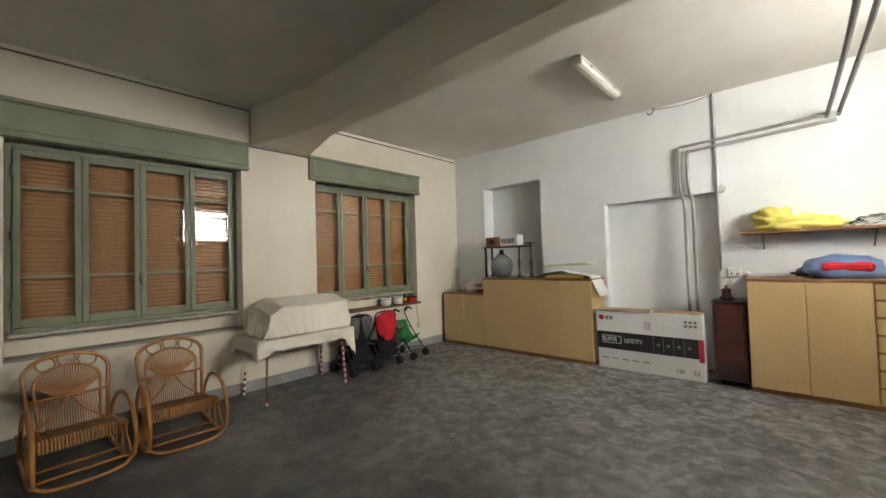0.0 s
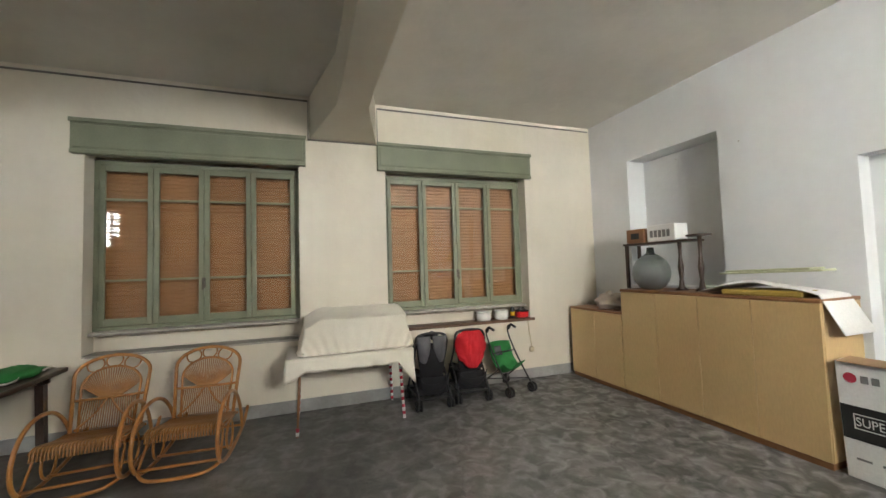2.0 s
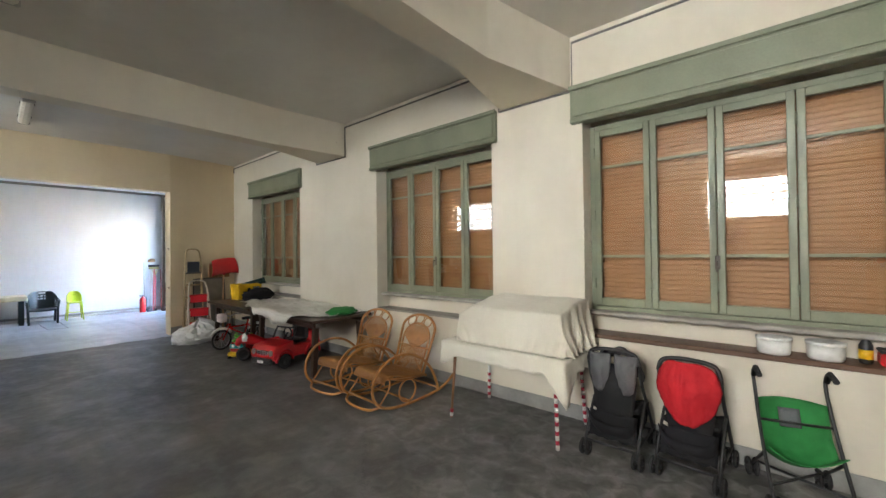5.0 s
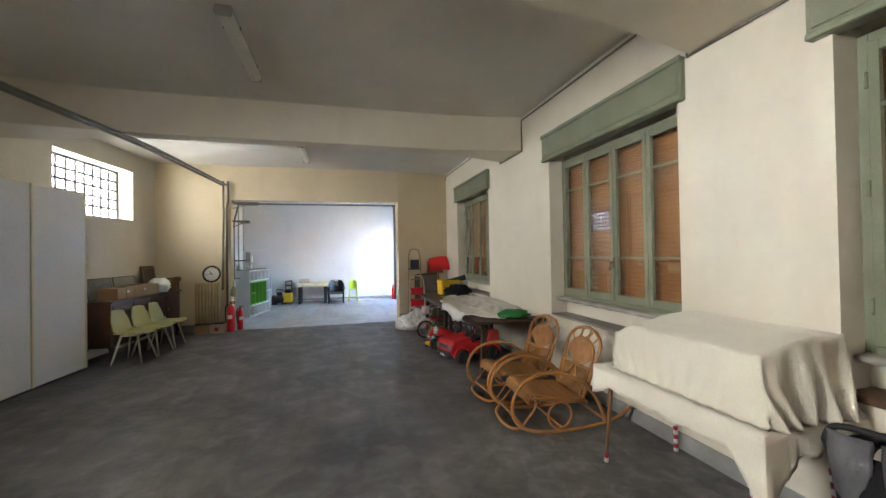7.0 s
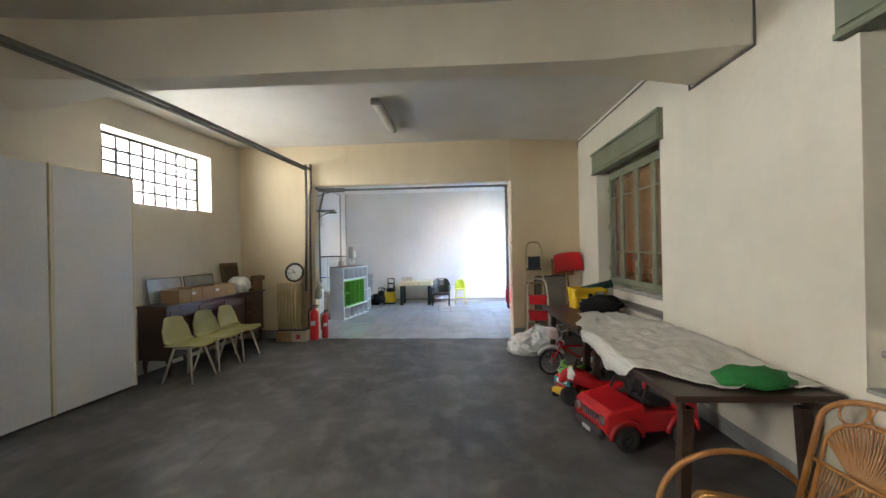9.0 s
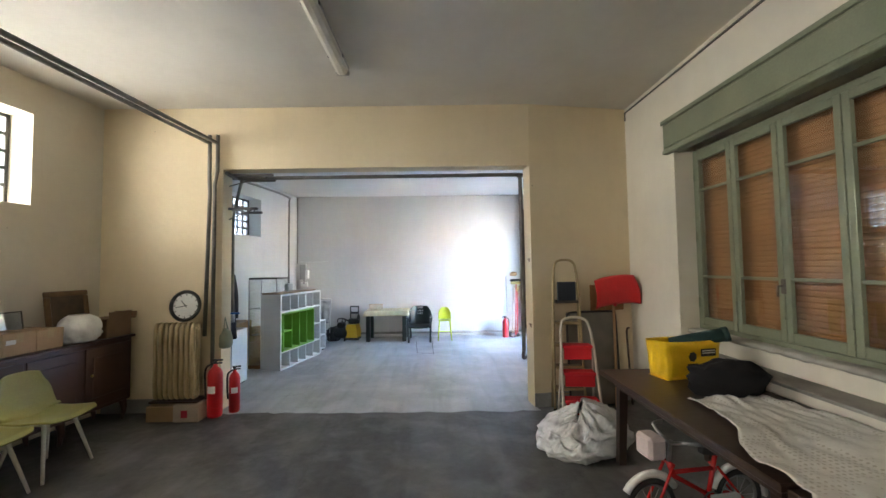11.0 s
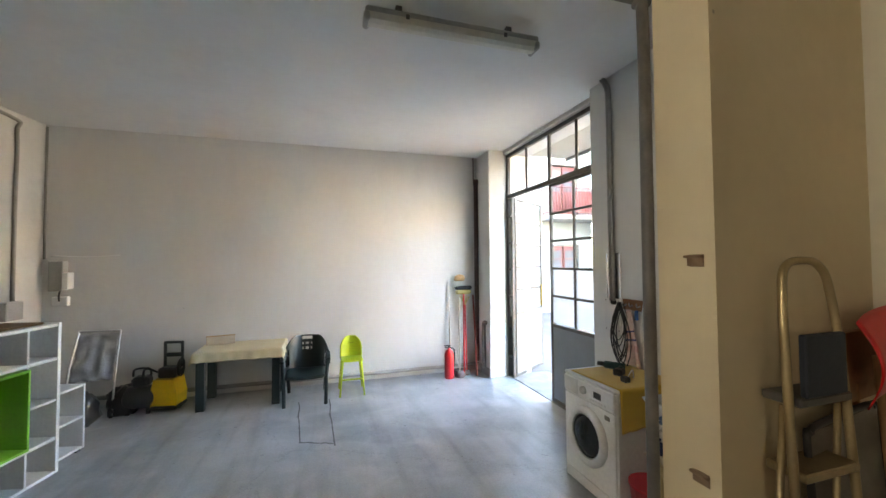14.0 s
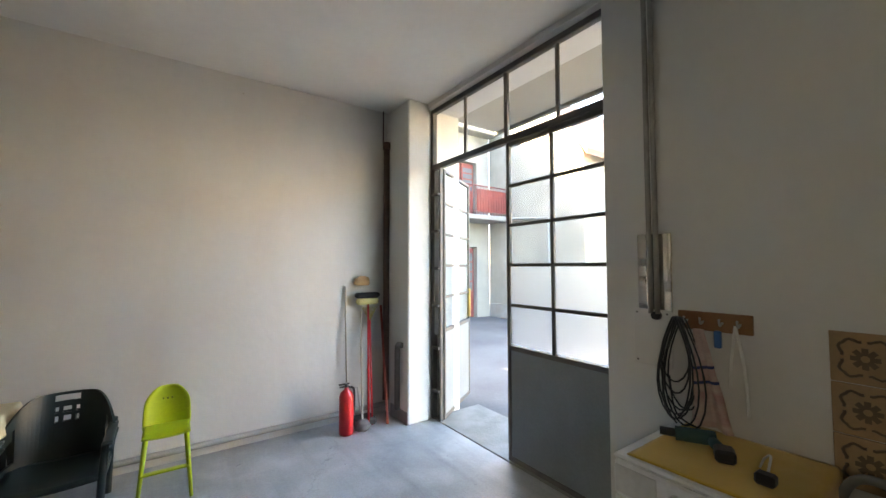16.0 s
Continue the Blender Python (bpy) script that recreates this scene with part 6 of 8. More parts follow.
    # on top of the tall cupboard
    z = 1.25
    dj = thing("demijohn", pose(-2.66, 6.44, z) @ Matrix.Diagonal((1.3, 1.2, 1.22, 1)), "large pale glass demijohn", "bottle")
    simple("glass_body", CLEAR, lambda bm: lathe(bm, [(0.07, 0), (0.115, 0.03), (0.150, 0.085), (0.163, 0.15), (0.155, 0.215), (0.125, 0.275), (0.075, 0.32), (0.035, 0.345), (0.03, 0.40)], 28), dj)
    simple("dust", mat("dusty_glass", (0.35, 0.37, 0.36), 0.5), lambda bm: lathe(bm, [(0.065, 0.006), (0.108, 0.034), (0.142, 0.09), (0.155, 0.15), (0.147, 0.21), (0.11, 0.275)], 28), dj)
    r = thing("spindle_rack", pose(-2.28, 6.50, z) @ Matrix.Diagonal((1, 1, 1.25, 1)), "dark turned wooden rack with two small shelves", "rack")
    simple("shelf", DARKW, lambda bm: (box(bm, (-0.75, -0.1, 0.42), (0.12, 0.16, 0.44), 0.004),), r)
    simple("plate", DARKW, lambda bm: lathe(bm, [(0.12, 0.46), (0.12, 0.475)], 18, pose(0.18, 0, 0)), r)
    simple("spindle", DARKW, lambda bm: [lathe(bm, [(0.07, 0), (0.03, 0.03), (0.018, 0.1), (0.03, 0.2), (0.015, 0.3), (0.022, q)], 12, pose(x, 0, 0)) for x, q in ((-0.05, 0.42), (0.18, 0.46))], r)
    simple("post", DARKW, lambda bm: [box(bm, (-0.74, y, 0.0), (-0.70, y + 0.03, 0.42), 0.003) for y in (-0.08, 0.12)], r)
    bx = thing("wooden_box", pose(-2.86, 6.52, z + 0.551), "small open brown wooden box", "box")
    simple("sides", TEAK, lambda bm: [box(bm, a, b, 0.003) for a, b in (((-0.13, -0.09, 0), (0.13, -0.08, 0.17)), ((-0.13, 0.08, 0), (0.13, 0.09, 0.17)), ((-0.13, -0.08, 0), (-0.12, 0.08, 0.17)), ((0.12, -0.08, 0), (0.13, 0.08, 0.17)), ((-0.12, -0.08, 0), (0.12, 0.08, 0.01)))], bx)
    simple("label", BLACKINK, lambda bm: box(bm, (-0.06, -0.092, 0.05), (0.06, -0.09, 0.12)), bx, "dark square label")
    bx = thing("printed_box", pose(-2.51, 6.54, z + 0.551), "white printed cardboard box", "box")
    simple("carton", PAPER, lambda bm: box(bm, (-0.18, -0.1, 0), (0.18, 0.1, 0.19), 0.004), bx)
    simple("print", GREYINK, lambda bm: [box(bm, (-0.14 + 0.055 * i, -0.102, 0.05), (-0.10 + 0.055 * i, -0.1, 0.13)) for i in range(5)], bx, "grey printed bars")
    tagged(simple("white_wrap", PAPER, lambda bm: sheet(bm, 24, 18, lambda u, v: (-1.98 + 1.1 * u, 6.27 + 0.40 * v - 0.03 * u, z + 0.012 + (0.10 + 0.05 * noise.noise((u * 4, v * 3, 2))) * math.sin(math.pi * min(1, u * 1.1)) * (1 - 0.4 * v) - (max(0, u - 0.88) * 2.2 + 0.02 * max(0, u - 0.88))), None), None, "", 0.004), "crumpled white wrapping paper over the cupboard end", "paper")
    tagged(simple("yellow_folder", mat("ochre_paper", (0.38, 0.27, 0.05), 0.7), lambda bm: box(bm, (-0.32, -0.04, 0), (0.28, 0.3, 0.05), 0.012, pose(-1.40, 6.27, z + 0.001, 0, 0, 4))), "ochre paper packet under the wrapping", "packet")
    tagged(simple("cloth_roll", mat("pale_green_cloth", (0.56, 0.58, 0.38), 0.8), lambda bm: (box(bm, (-0.36, -0.1, 0), (0.40, 0.12, 0.018), 0.006, pose(-1.45, 6.45, z + 0.19, 0, -2, 3)), box(bm, (-0.33, -0.09, 0), (0.34, 0.11, 0.016), 0.006, pose(-1.45, 6.45, z + 0.209, 0, -2, -2)))), "pale green folded sheets lying on the paper", "cloth")
    tagged(simple("parcel", mat("greyish_paper", (0.5, 0.44, 0.38), 0.8), lambda bm: blob(bm, (0.24, 0.17, 0.13), 12, pose(-3.30, 6.45, 0.97), 0.4, 26, 16)), "crumpled grey-brown paper parcel", "parcel")


north_things()


# ---- east side of the long room ----
def wardrobe():
    w = thing("wardrobe", pose(2.50, 0.03, 0, 0, 0, -5.0), "tall pale wardrobe with two sliding panels and cream edges", "wardrobe")
    cream = mat("cream_laminate_pale", (0.74, 0.68, 0.50), 0.5, (0.69, 0.63, 0.45), 1.5, 50, 0.02)
    grey = mat("pale_grey_laminate", (0.74, 0.74, 0.73), 0.4, (0.70, 0.70, 0.69), 1.2, 50, 0.02)
    simple("carcass", cream, lambda bm: box(bm, (0.03, -1.84, 0.03), (0.385, 0.0, 2.6), 0.004), w)
    simple("base", BLACKP, lambda bm: box(bm, (0.04, -1.83, 0), (0.36, -0.01, 0.03)), w)
    for a, b in ((-0.90, -0.03), (-1.82, -0.95)):
        simple("door", grey, lambda bm: box(bm, (0.006, a, 0.035), (0.03, b, 2.58), 0.003), w)
    for y in (-0.03, -0.945, -1.84):
        simple("edge_strip", cream, lambda bm: box(bm, (-0.002, y, 0.03), (0.03, y + 0.032, 2.6), 0.004), w, "cream edge strip")
    simple("track", IRON, lambda bm: box(bm, (0.005, 0.001, 0.03), (0.02, 0.006, 2.6)), w, "dark side groove")


def sideboard():
    s = thing("sideboard", pose(2.00, -4.30, 0, 0, 0, -5.0), "dark red-brown polished sideboard on short legs", "sideboard")
    wood = mat("mahogany", (0.085, 0.038, 0.026), 0.3, (0.05, 0.022, 0.016), 3, 50, 0.04, coat=0.3, stretch=(1, 0.2, 1))
    L = 2.2
    simple("body", wood, lambda bm: box(bm, (0.02, 0.02, 0.22), (0.46, L - 0.02, 0.92), 0.006), s)
    simple("top", wood, lambda bm: box(bm, (-0.015, 0, 0.92), (0.48, L, 0.95), 0.008), s)
    for i in range(4):
        a = 0.05 + i * (L - 0.1) / 4
        d = simple("door", wood, lambda bm: (box(bm, (0.005, a + 0.01, 0.26), (0.022, a + 0.51, 0.88), 0.004), box(bm, (-0.003, a + 0.08, 0.36), (0.007, a + 0.44, 0.78), 0.01)), s)
        simple("pull", mat("brass"  , (0.5, 0.36, 0.12)), lambda bm: lathe(bm, [(0.012, 0), (0.016, 0.012), (0.008, 0.02)], 10, pose(0.006, a + 0.45, 0.6, 0, -90, 0)), d)
    for x in (0.06, 0.40):
        for y in (0.08, 0.75, 1.45, L - 0.08):
            simple("leg", wood, lambda bm: tube(bm, smooth_path([(x, y, 0.22), (x - 0.02 if x < 0.2 else x + 0.02, y, 0.12), (x, y, 0.0)]), 0.02, 8, radii=[0.04 - 0.025 * i / 12 for i in range(13)]), s)
    M = pose(2.00, -4.30, 0.95, 0, 0, -5.0)
    rnd = random.Random(7)
    y = 0.72
    for i in range(5):
        wd = 0.22 + 0.06 * rnd.random()
        c = thing("cardboard_box", M @ pose(0.22, y + wd / 2, 0, 0, 0, rnd.uniform(-3, 3)), "small closed brown cardboard box on the sideboard", "box", "boxes on the sideboard")
        simple("carton", CARD, lambda bm: box(bm, (-0.15, -wd / 2 + 0.004, 0), (0.15, wd / 2 - 0.004, 0.19 + 0.01 * (i % 2)), 0.005), c)
        simple("tape", mat("parcel_tape", (0.45, 0.34, 0.2), 0.25), lambda bm: (box(bm, (-0.152, -0.025, 0.11), (-0.149, 0.025, 0.19)), box(bm, (-0.15, -0.025, 0.2), (0.15, 0.025, 0.2025))), c)
        if i in (1, 3):
            simple("label", PAPER, lambda bm: box(bm, (-0.153, 0.03, 0.1), (-0.15, 0.1, 0.14)), c)
        y += wd
    for k, (y0, w, h) in enumerate(((0.78, 0.62, 0.36), (1.45, 0.6, 0.36))):
        p = thing("picture_frame", M @ pose(0.40, y0, 0, 0, 9, 0), "glazed picture with a thin pale frame leaning on the wall", "picture", "pictures on the sideboard")
        simple("sheet", mat("print_paper", (0.5, 0.5, 0.47), 0.6), lambda bm: box(bm, (0.006, 0.015, 0.015), (0.012, w - 0.015, h - 0.015)), p)
        simple("glazing", PANE, lambda bm: box(bm, (0.001, 0.012, 0.012), (0.004, w - 0.012, h - 0.012)), p)
        simple("moulding", IRON, lambda bm: [box(bm, a, b, 0.003) for a, b in (((0, 0, 0), (0.015, w, 0.012)), ((0, 0, h - 0.012), (0.015, w, h)), ((0, 0, 0.012), (0.015, 0.012, h - 0.012)), ((0, w - 0.012, 0.012), (0.015, w, h - 0.012)))], p)
    p = thing("painting", M @ pose(0.36, 0.16, 0, 0, 8, 0), "old dark oil painting in a brown frame", "painting")
    simple("canvas", mat("dark_oil_paint", (0.035, 0.025, 0.018), 0.4, (0.09, 0.06, 0.035), 6, 40, 0.05), lambda bm: box(bm, (0.012, 0.05, 0.05), (0.02, 0.40, 0.48)), p)
    simple("moulding", mat("brown_gilt", (0.16, 0.09, 0.035), 0.4, (0.09, 0.05, 0.02), 8), lambda bm: [box(bm, a, b, 0.01) for a, b in (((0, 0, 0), (0.035, 0.45, 0.055)), ((0, 0, 0.475), (0.035, 0.45, 0.53)), ((0, 0, 0.055), (0.035, 0.055, 0.475)), ((0, 0.395, 0.055), (0.035, 0.45, 0.475)))], p)
    def bag(u, v):
        a = 2 * math.pi * u
        r = (0.16 * math.sin(math.pi * min(1, v * 0.62 + 0.25)) + 0.012) * (1 + 0.25 * noise.noise((math.cos(a) * 2, math.sin(a) * 2, v * 3)) + 0.12 * noise.noise((math.cos(a) * 6, math.sin(a) * 6, v * 7)))
        return (r * math.cos(a), r * 1.1 * math.sin(a), 0.28 * v)
    ob = simple("carrier_bag", POLY, lambda bm: sheet(bm, 40, 18, bag, close_u=True), None, "", 0.002)
    ob.matrix_basis = M @ pose(0.17, 0.50, 0)
    tagged(ob, "knotted translucent carrier bag on the sideboard", "bag")
    b = thing("brown_carton", M @ pose(0.16, 0.18, 0), "open brown carton with raised flaps", "box")
    simple("carton", mat("dark_card", (0.2, 0.12, 0.06), 0.8), lambda bm: box(bm, (-0.14, -0.15, 0), (0.14, 0.15, 0.21), 0.006), b)
    simple("flap", mat("dark_card", (0.2, 0.12, 0.06)), lambda bm: (box(bm, (-0.14, -0.16, 0.21), (0.14, -0.15, 0.29), 0.002, pose(0, -0.02, 0, 10)), box(bm, (-0.15, -0.14, 0.21), (-0.145, 0.14, 0.28), 0.002)), b)


def shell_chair(m):
    c = thing("shell_chair", m, "olive-lime moulded shell chair on pale splayed legs", "chair", "three shell chairs")
    olive = mat("olive_lime_shell", (0.37, 0.345, 0.12), 0.45, (0.32, 0.30, 0.10), 3, 60, 0.03)
    legm = mat("pale_enamel_legs", (0.62, 0.60, 0.50), 0.4)
    def shell(u, v):
        y = 2 * v - 1
        pts = [(0.25, 0.445), (0.20, 0.46), (0.0, 0.445), (-0.15, 0.45), (-0.21, 0.52), (-0.25, 0.66), (-0.28, 0.82)]
        t = u * 6
        i = min(5, int(t))
        f = t - i
        f = f * f * (3 - 2 * f) * 0.5 + f * 0.5
        x = pts[i][0] * (1 - f) + pts[i + 1][0] * f
        z = pts[i][1] * (1 - f) + pts[i + 1][1] * f
        w = (0.20, 0.235, 0.24, 0.235, 0.23, 0.215, 0.15)
        ww = w[i] * (1 - f) + w[i + 1] * f
        return (x + 0.05 * (y * y) * (u > 0.55), ww * y, z + 0.025 * y * y * (u < 0.6) - 0.02 * abs(y) ** 4 * (u > 0.9))
    simple("shell", olive, lambda bm: sheet(bm, 36, 16, shell), c, "", 0.012)
    for sx, sy in ((1, 1), (1, -1), (-1, 1), (-1, -1)):
        simple("leg", legm, lambda bm: tube(bm, [(0.11 * sx, 0.12 * sy, 0.44), (0.21 * sx, 0.21 * sy, 0)], 0.014, 8, radii=[0.017, 0.011]), c)
    simple("underframe", legm, lambda bm: box(bm, (-0.12, -0.13, 0.415), (0.12, 0.13, 0.432), 0.006), c)
    return c


def radiator(m, n, h, label, colour):
    r = thing("radiator", m, label, "radiator")
    for i in range(n):
        x = i * 0.06
        simple("column", colour, lambda bm: (tube(bm, smooth_path([(x, -0.05, 0.06), (x, -0.055, h * 0.5), (x, -0.05, h - 0.06), (x, 0, h - 0.02), (x, 0.05, h - 0.06), (x, 0.055, h * 0.5), (x, 0.05, 0.06), (x, 0, 0.02)], True, 4), 0.021, 8, True), tube(bm, [(x, 0, 0.04), (x, 0, h - 0.03)], 0.019, 8)), r)
    simple("hub", colour, lambda bm: [tube(bm, [(-0.03, 0, z), (n * 0.06 - 0.03, 0, z)], 0.018, 8) for z in (0.06, h - 0.06)], r)
    return r


def clock():
    c = thing("wall_clock", pose(1.41, -4.30, 1.26, 8, 0, 0), "round black-rimmed clock with a white dial", "clock")
    face = pose(0, 0, 0, -90, 0, 0)
    simple("rim", BLACKP, lambda bm: tube(bm, spin((0, 0.02, 0), 0.165, 1, 32), 0.02, 8, True), c)
    simple("dial", PAPER, lambda bm: lathe(bm, [(0.16, 0.0), (0.16, 0.012)], 32, face), c)
    simple("hour_mark", BLACKINK, lambda bm: [box(bm, (-0.004, 0.0125, 0.12), (0.004, 0.0145, 0.145), 0, pose(0, 0, 0, 0, 30 * i, 0)) for i in range(12)], c)
    simple("pointer", BLACKINK, lambda bm: (box(bm, (-0.004, 0.015, -0.02), (0.004, 0.017, 0.12), 0, pose(0, 0, 0, 0, 100, 0)), box(bm, (-0.005, 0.018, -0.02), (0.005, 0.02, 0.08), 0, pose(0, 0, 0, 0, 40, 0))), c)


def extinguisher(m, h, r, label):
    e = thing("fire_extinguisher", m, label, "extinguisher", "fire extinguishers")
    simple("cylinder", REDP, lambda bm: lathe(bm, [(r * 0.92, 0), (r, 0.02), (r, h * 0.72), (r * 0.8, h * 0.8), (r * 0.3, h * 0.86), (r * 0.28, h * 0.9)], 24), e)
    simple("valve", BLACKP, lambda bm: (tube(bm, [(0, 0, h * 0.88), (0, 0, h * 0.95)], r * 0.25, 10), box(bm, (-r * 1.1, -0.01, h * 0.95), (r * 0.4, 0.01, h * 0.98), 0.004), box(bm, (-r * 1.0, -0.01, h * 0.9), (r * 0.2, 0.01, h * 0.925), 0.004)), e)
    simple("hose", RUBBER, lambda bm: tube(bm, smooth_path([(r * 0.3, 0, h * 0.9), (r * 1.2, 0.02, h * 0.82), (r * 1.25, 0.02, h * 0.5), (r * 1.12, 0.02, h * 0.3)]), 0.011, 8), e)
    simple("label", PAPER, lambda bm: [sheet(bm, 8, 1, lambda u, v: ((r + 0.001) * math.cos(a0 + 1.2 * u), (r + 0.001) * math.sin(a0 + 1.2 * u), h * (0.42 + 0.12 * v))) for a0 in (0.9,)], e, "white printed label")


def bicycle():
    b = thing("bicycle", pose(2.16, 0.45, 0, 0, -6, 0), "silver city bicycle leaning on its stand", "bicycle")
    r = 0.33
    for y in (0.0, 1.03):
        wheel(b, (0, y, r), r, 0, 0.018, 24)
    silver = mat("silver_enamel", (0.42, 0.42, 0.43), 0.3, (0.35, 0.35, 0.36), 6, 60, 0.02, metal=0.5)
    simple("bike_frame", silver, lambda bm: (tube(bm, [(0, 0.43, 0.28), (0, 0.24, 0.74)], 0.016, 8), tube(bm, [(0, 0.43, 0.28), (0, 0.86, 0.70)], 0.018, 8), tube(bm, [(0, 0.36, 0.45), (0, 0.85, 0.78)], 0.015, 8), tube(bm, [(0, 0.83, 0.90), (0, 0.89, 0.62), (0, 1.03, r)], 0.015, 8), [tube(bm, [(0.04 * s, 0.0, r), (0.03 * s, 0.43, 0.28)], 0.01, 6) for s in (-1, 1)], [tube(bm, [(0.04 * s, 0.0, r), (0.02 * s, 0.29, 0.62)], 0.008, 6) for s in (-1, 1)]), b)
    simple("mudguard", BLACKP, lambda bm: [tube(bm, [(0, y0 + 0.365 * math.cos(math.radians(a)), r + 0.365 * math.sin(math.radians(a))) for a in range(20, 200, 12)], 0.02, 6) for y0 in (0.0, 1.03)], b)
    simple("carrier", IRON, lambda bm: ([tube(bm, [(x, 0.22, 0.72), (x, -0.22, 0.73)], 0.007, 6) for x in (-0.05, 0, 0.05)], tube(bm, [(0.05, -0.15, 0.73), (0.04, 0, r)], 0.006, 6), tube(bm, [(-0.05, -0.15, 0.73), (-0.04, 0, r)], 0.006, 6), box(bm, (-0.03, -0.26, 0.69), (0.03, -0.2, 0.75), 0.008)), b)
    simple("saddle", BLACKP, lambda bm: blob(bm, (0.10, 0.14, 0.05), 2, pose(0, 0.20, 0.78), 0.1), b)
    simple("handlebar", STEEL, lambda bm: tube(bm, smooth_path([(-0.28, 0.62, 0.98), (-0.22, 0.78, 1.0), (0, 0.84, 0.98), (0.22, 0.78, 1.0), (0.28, 0.62, 0.98)]), 0.012, 8), b)
    simple("kickstand", STEEL, lambda bm: tube(bm, [(-0.03, 0.40, 0.27), (-0.10, 0.36, 0.01)], 0.011, 8), b)
    simple("crank", IRON, lambda bm: (tube(bm, spin((-0.05, 0.43, 0.28), 0.09, 0, 20), 0.007, 6, True), tube(bm, [(-0.06, 0.43, 0.28), (-0.06, 0.52, 0.15)], 0.01, 6), box(bm, (-0.15, 0.48, 0.14), (-0.06, 0.56, 0.16), 0.004)), b)


def opening_things():
    rad = mat("cream_radiator_enamel", (0.50, 0.40, 0.23), 0.45, (0.42, 0.33, 0.18), 4, 40, 0.05)
    c = thing("printed_carton", pose(1.24, -4.24, 0), "flat pale carton under the radiator", "box", "cartons under the radiator")
    simple("carton", mat("pale_card", (0.5, 0.42, 0.32), 0.8), lambda bm: box(bm, (-0.12, -0.1, 0), (0.16, 0.16, 0.19), 0.006), c)
    simple("print", REDINK, lambda bm: box(bm, (0.0, 0.16, 0.05), (0.07, 0.162, 0.13)), c)
    c = thing("brown_carton", pose(1.56, -4.24, 0), "flat brown carton under the radiator", "box", "cartons under the radiator")
    simple("carton", CARD, lambda bm: box(bm, (-0.15, -0.1, 0), (0.15, 0.14, 0.17), 0.006), c)
    tagged(simple("support_board", DARKW, lambda bm: box(bm, (1.16, -4.34, 0.192), (1.70, -4.12, 0.212), 0.004)), "thin dark board across the cartons", "board")
    radiator(pose(1.26, -4.24, 0.212), 8, 0.86, "old cream cast-iron column radiator standing on cartons", rad)
    clock()
    extinguisher(pose(1.03, -4.24, 0.004), 0.66, 0.08, "large red fire extinguisher standing on the floor")
    extinguisher(pose(0.88, -4.38, 0.004, 0, 0, 30), 0.54, 0.06, "smaller red fire extinguisher standing on the floor")
    j = thing("jacket", pose(1.30, -4.92, 1.74), "dark navy jacket hanging on a wire hanger", "jacket")
    navy = mat("navy_cloth", (0.018, 0.02, 0.03), 0.9, (0.03, 0.033, 0.045), 5, 120, 0.1)
    def coat(u, v):
        a = 2 * math.pi * u
        k = v ** 0.7
        fold = 1 + 0.16 * math.sin(a * 5 + v * 3) * v + 0.1 * noise.noise((math.cos(a) * 2, math.sin(a) * 2, v * 4))
        return ((-0.05 - 0.02 * v) + (0.015 + 0.045 * k) * math.cos(a) * fold, (0.02 + 0.10 * k) * math.sin(a) * fold, -0.04 - 0.92 * v + 0.05 * math.sin(a) * v)
    simple("coat", navy, lambda bm: sheet(bm, 40, 20, coat, close_u=True), j, "", 0.008)
    simple("sleeve", navy, lambda bm: [tube(bm, smooth_path([(-0.06, 0.05 * s, -0.14), (-0.08, 0.09 * s, -0.4), (-0.08, 0.10 * s, -0.72)]), 0.045, 10) for s in (-1, 1)], j)
    simple("hanger", STEEL, lambda bm: tube(bm, smooth_path([(-0.02, 0, 0.0), (-0.05, 0, 0.03), (-0.07, 0, 0.0), (-0.05, 0, -0.04)]), 0.004, 6), j)
    simple("hook", IRON, lambda bm: tube(bm, [(-0.02, 0.31, 0.03), (-0.02, 0.0, 0.0)], 0.006, 6), j)
    b = thing("cloth_pouch", pose(1.02, -4.44, 0.74), "grey-green cloth bag hanging at the jamb", "bag")
    simple("pouch", mat("grey_green_cloth", (0.30, 0.30, 0.22), 0.9), lambda bm: blob(bm, (0.07, 0.09, 0.14), 5, None, 0.15), b)
    simple("strap", mat("grey_green_cloth", (0.30, 0.30, 0.22)), lambda bm: tube(bm, [(0.0, -0.05, 0.2), (0.015, 0, 0.36), (0.0, 0.05, 0.2)], 0.006, 6), b)
    v = thing("blue_valve", pose(1.0, -4.52, 1.08), "blue tap valve on the jamb pipe", "valve")
    simple("body", STEEL, lambda bm: tube(bm, [(-0.02, 0, -0.05), (-0.02, 0, 0.05)], 0.02, 10), v)
    simple("lever", mat("blue_paint", (0.03, 0.12, 0.35), 0.4), lambda bm: box(bm, (-0.10, -0.012, 0.05), (0.01, 0.012, 0.07), 0.004), v)


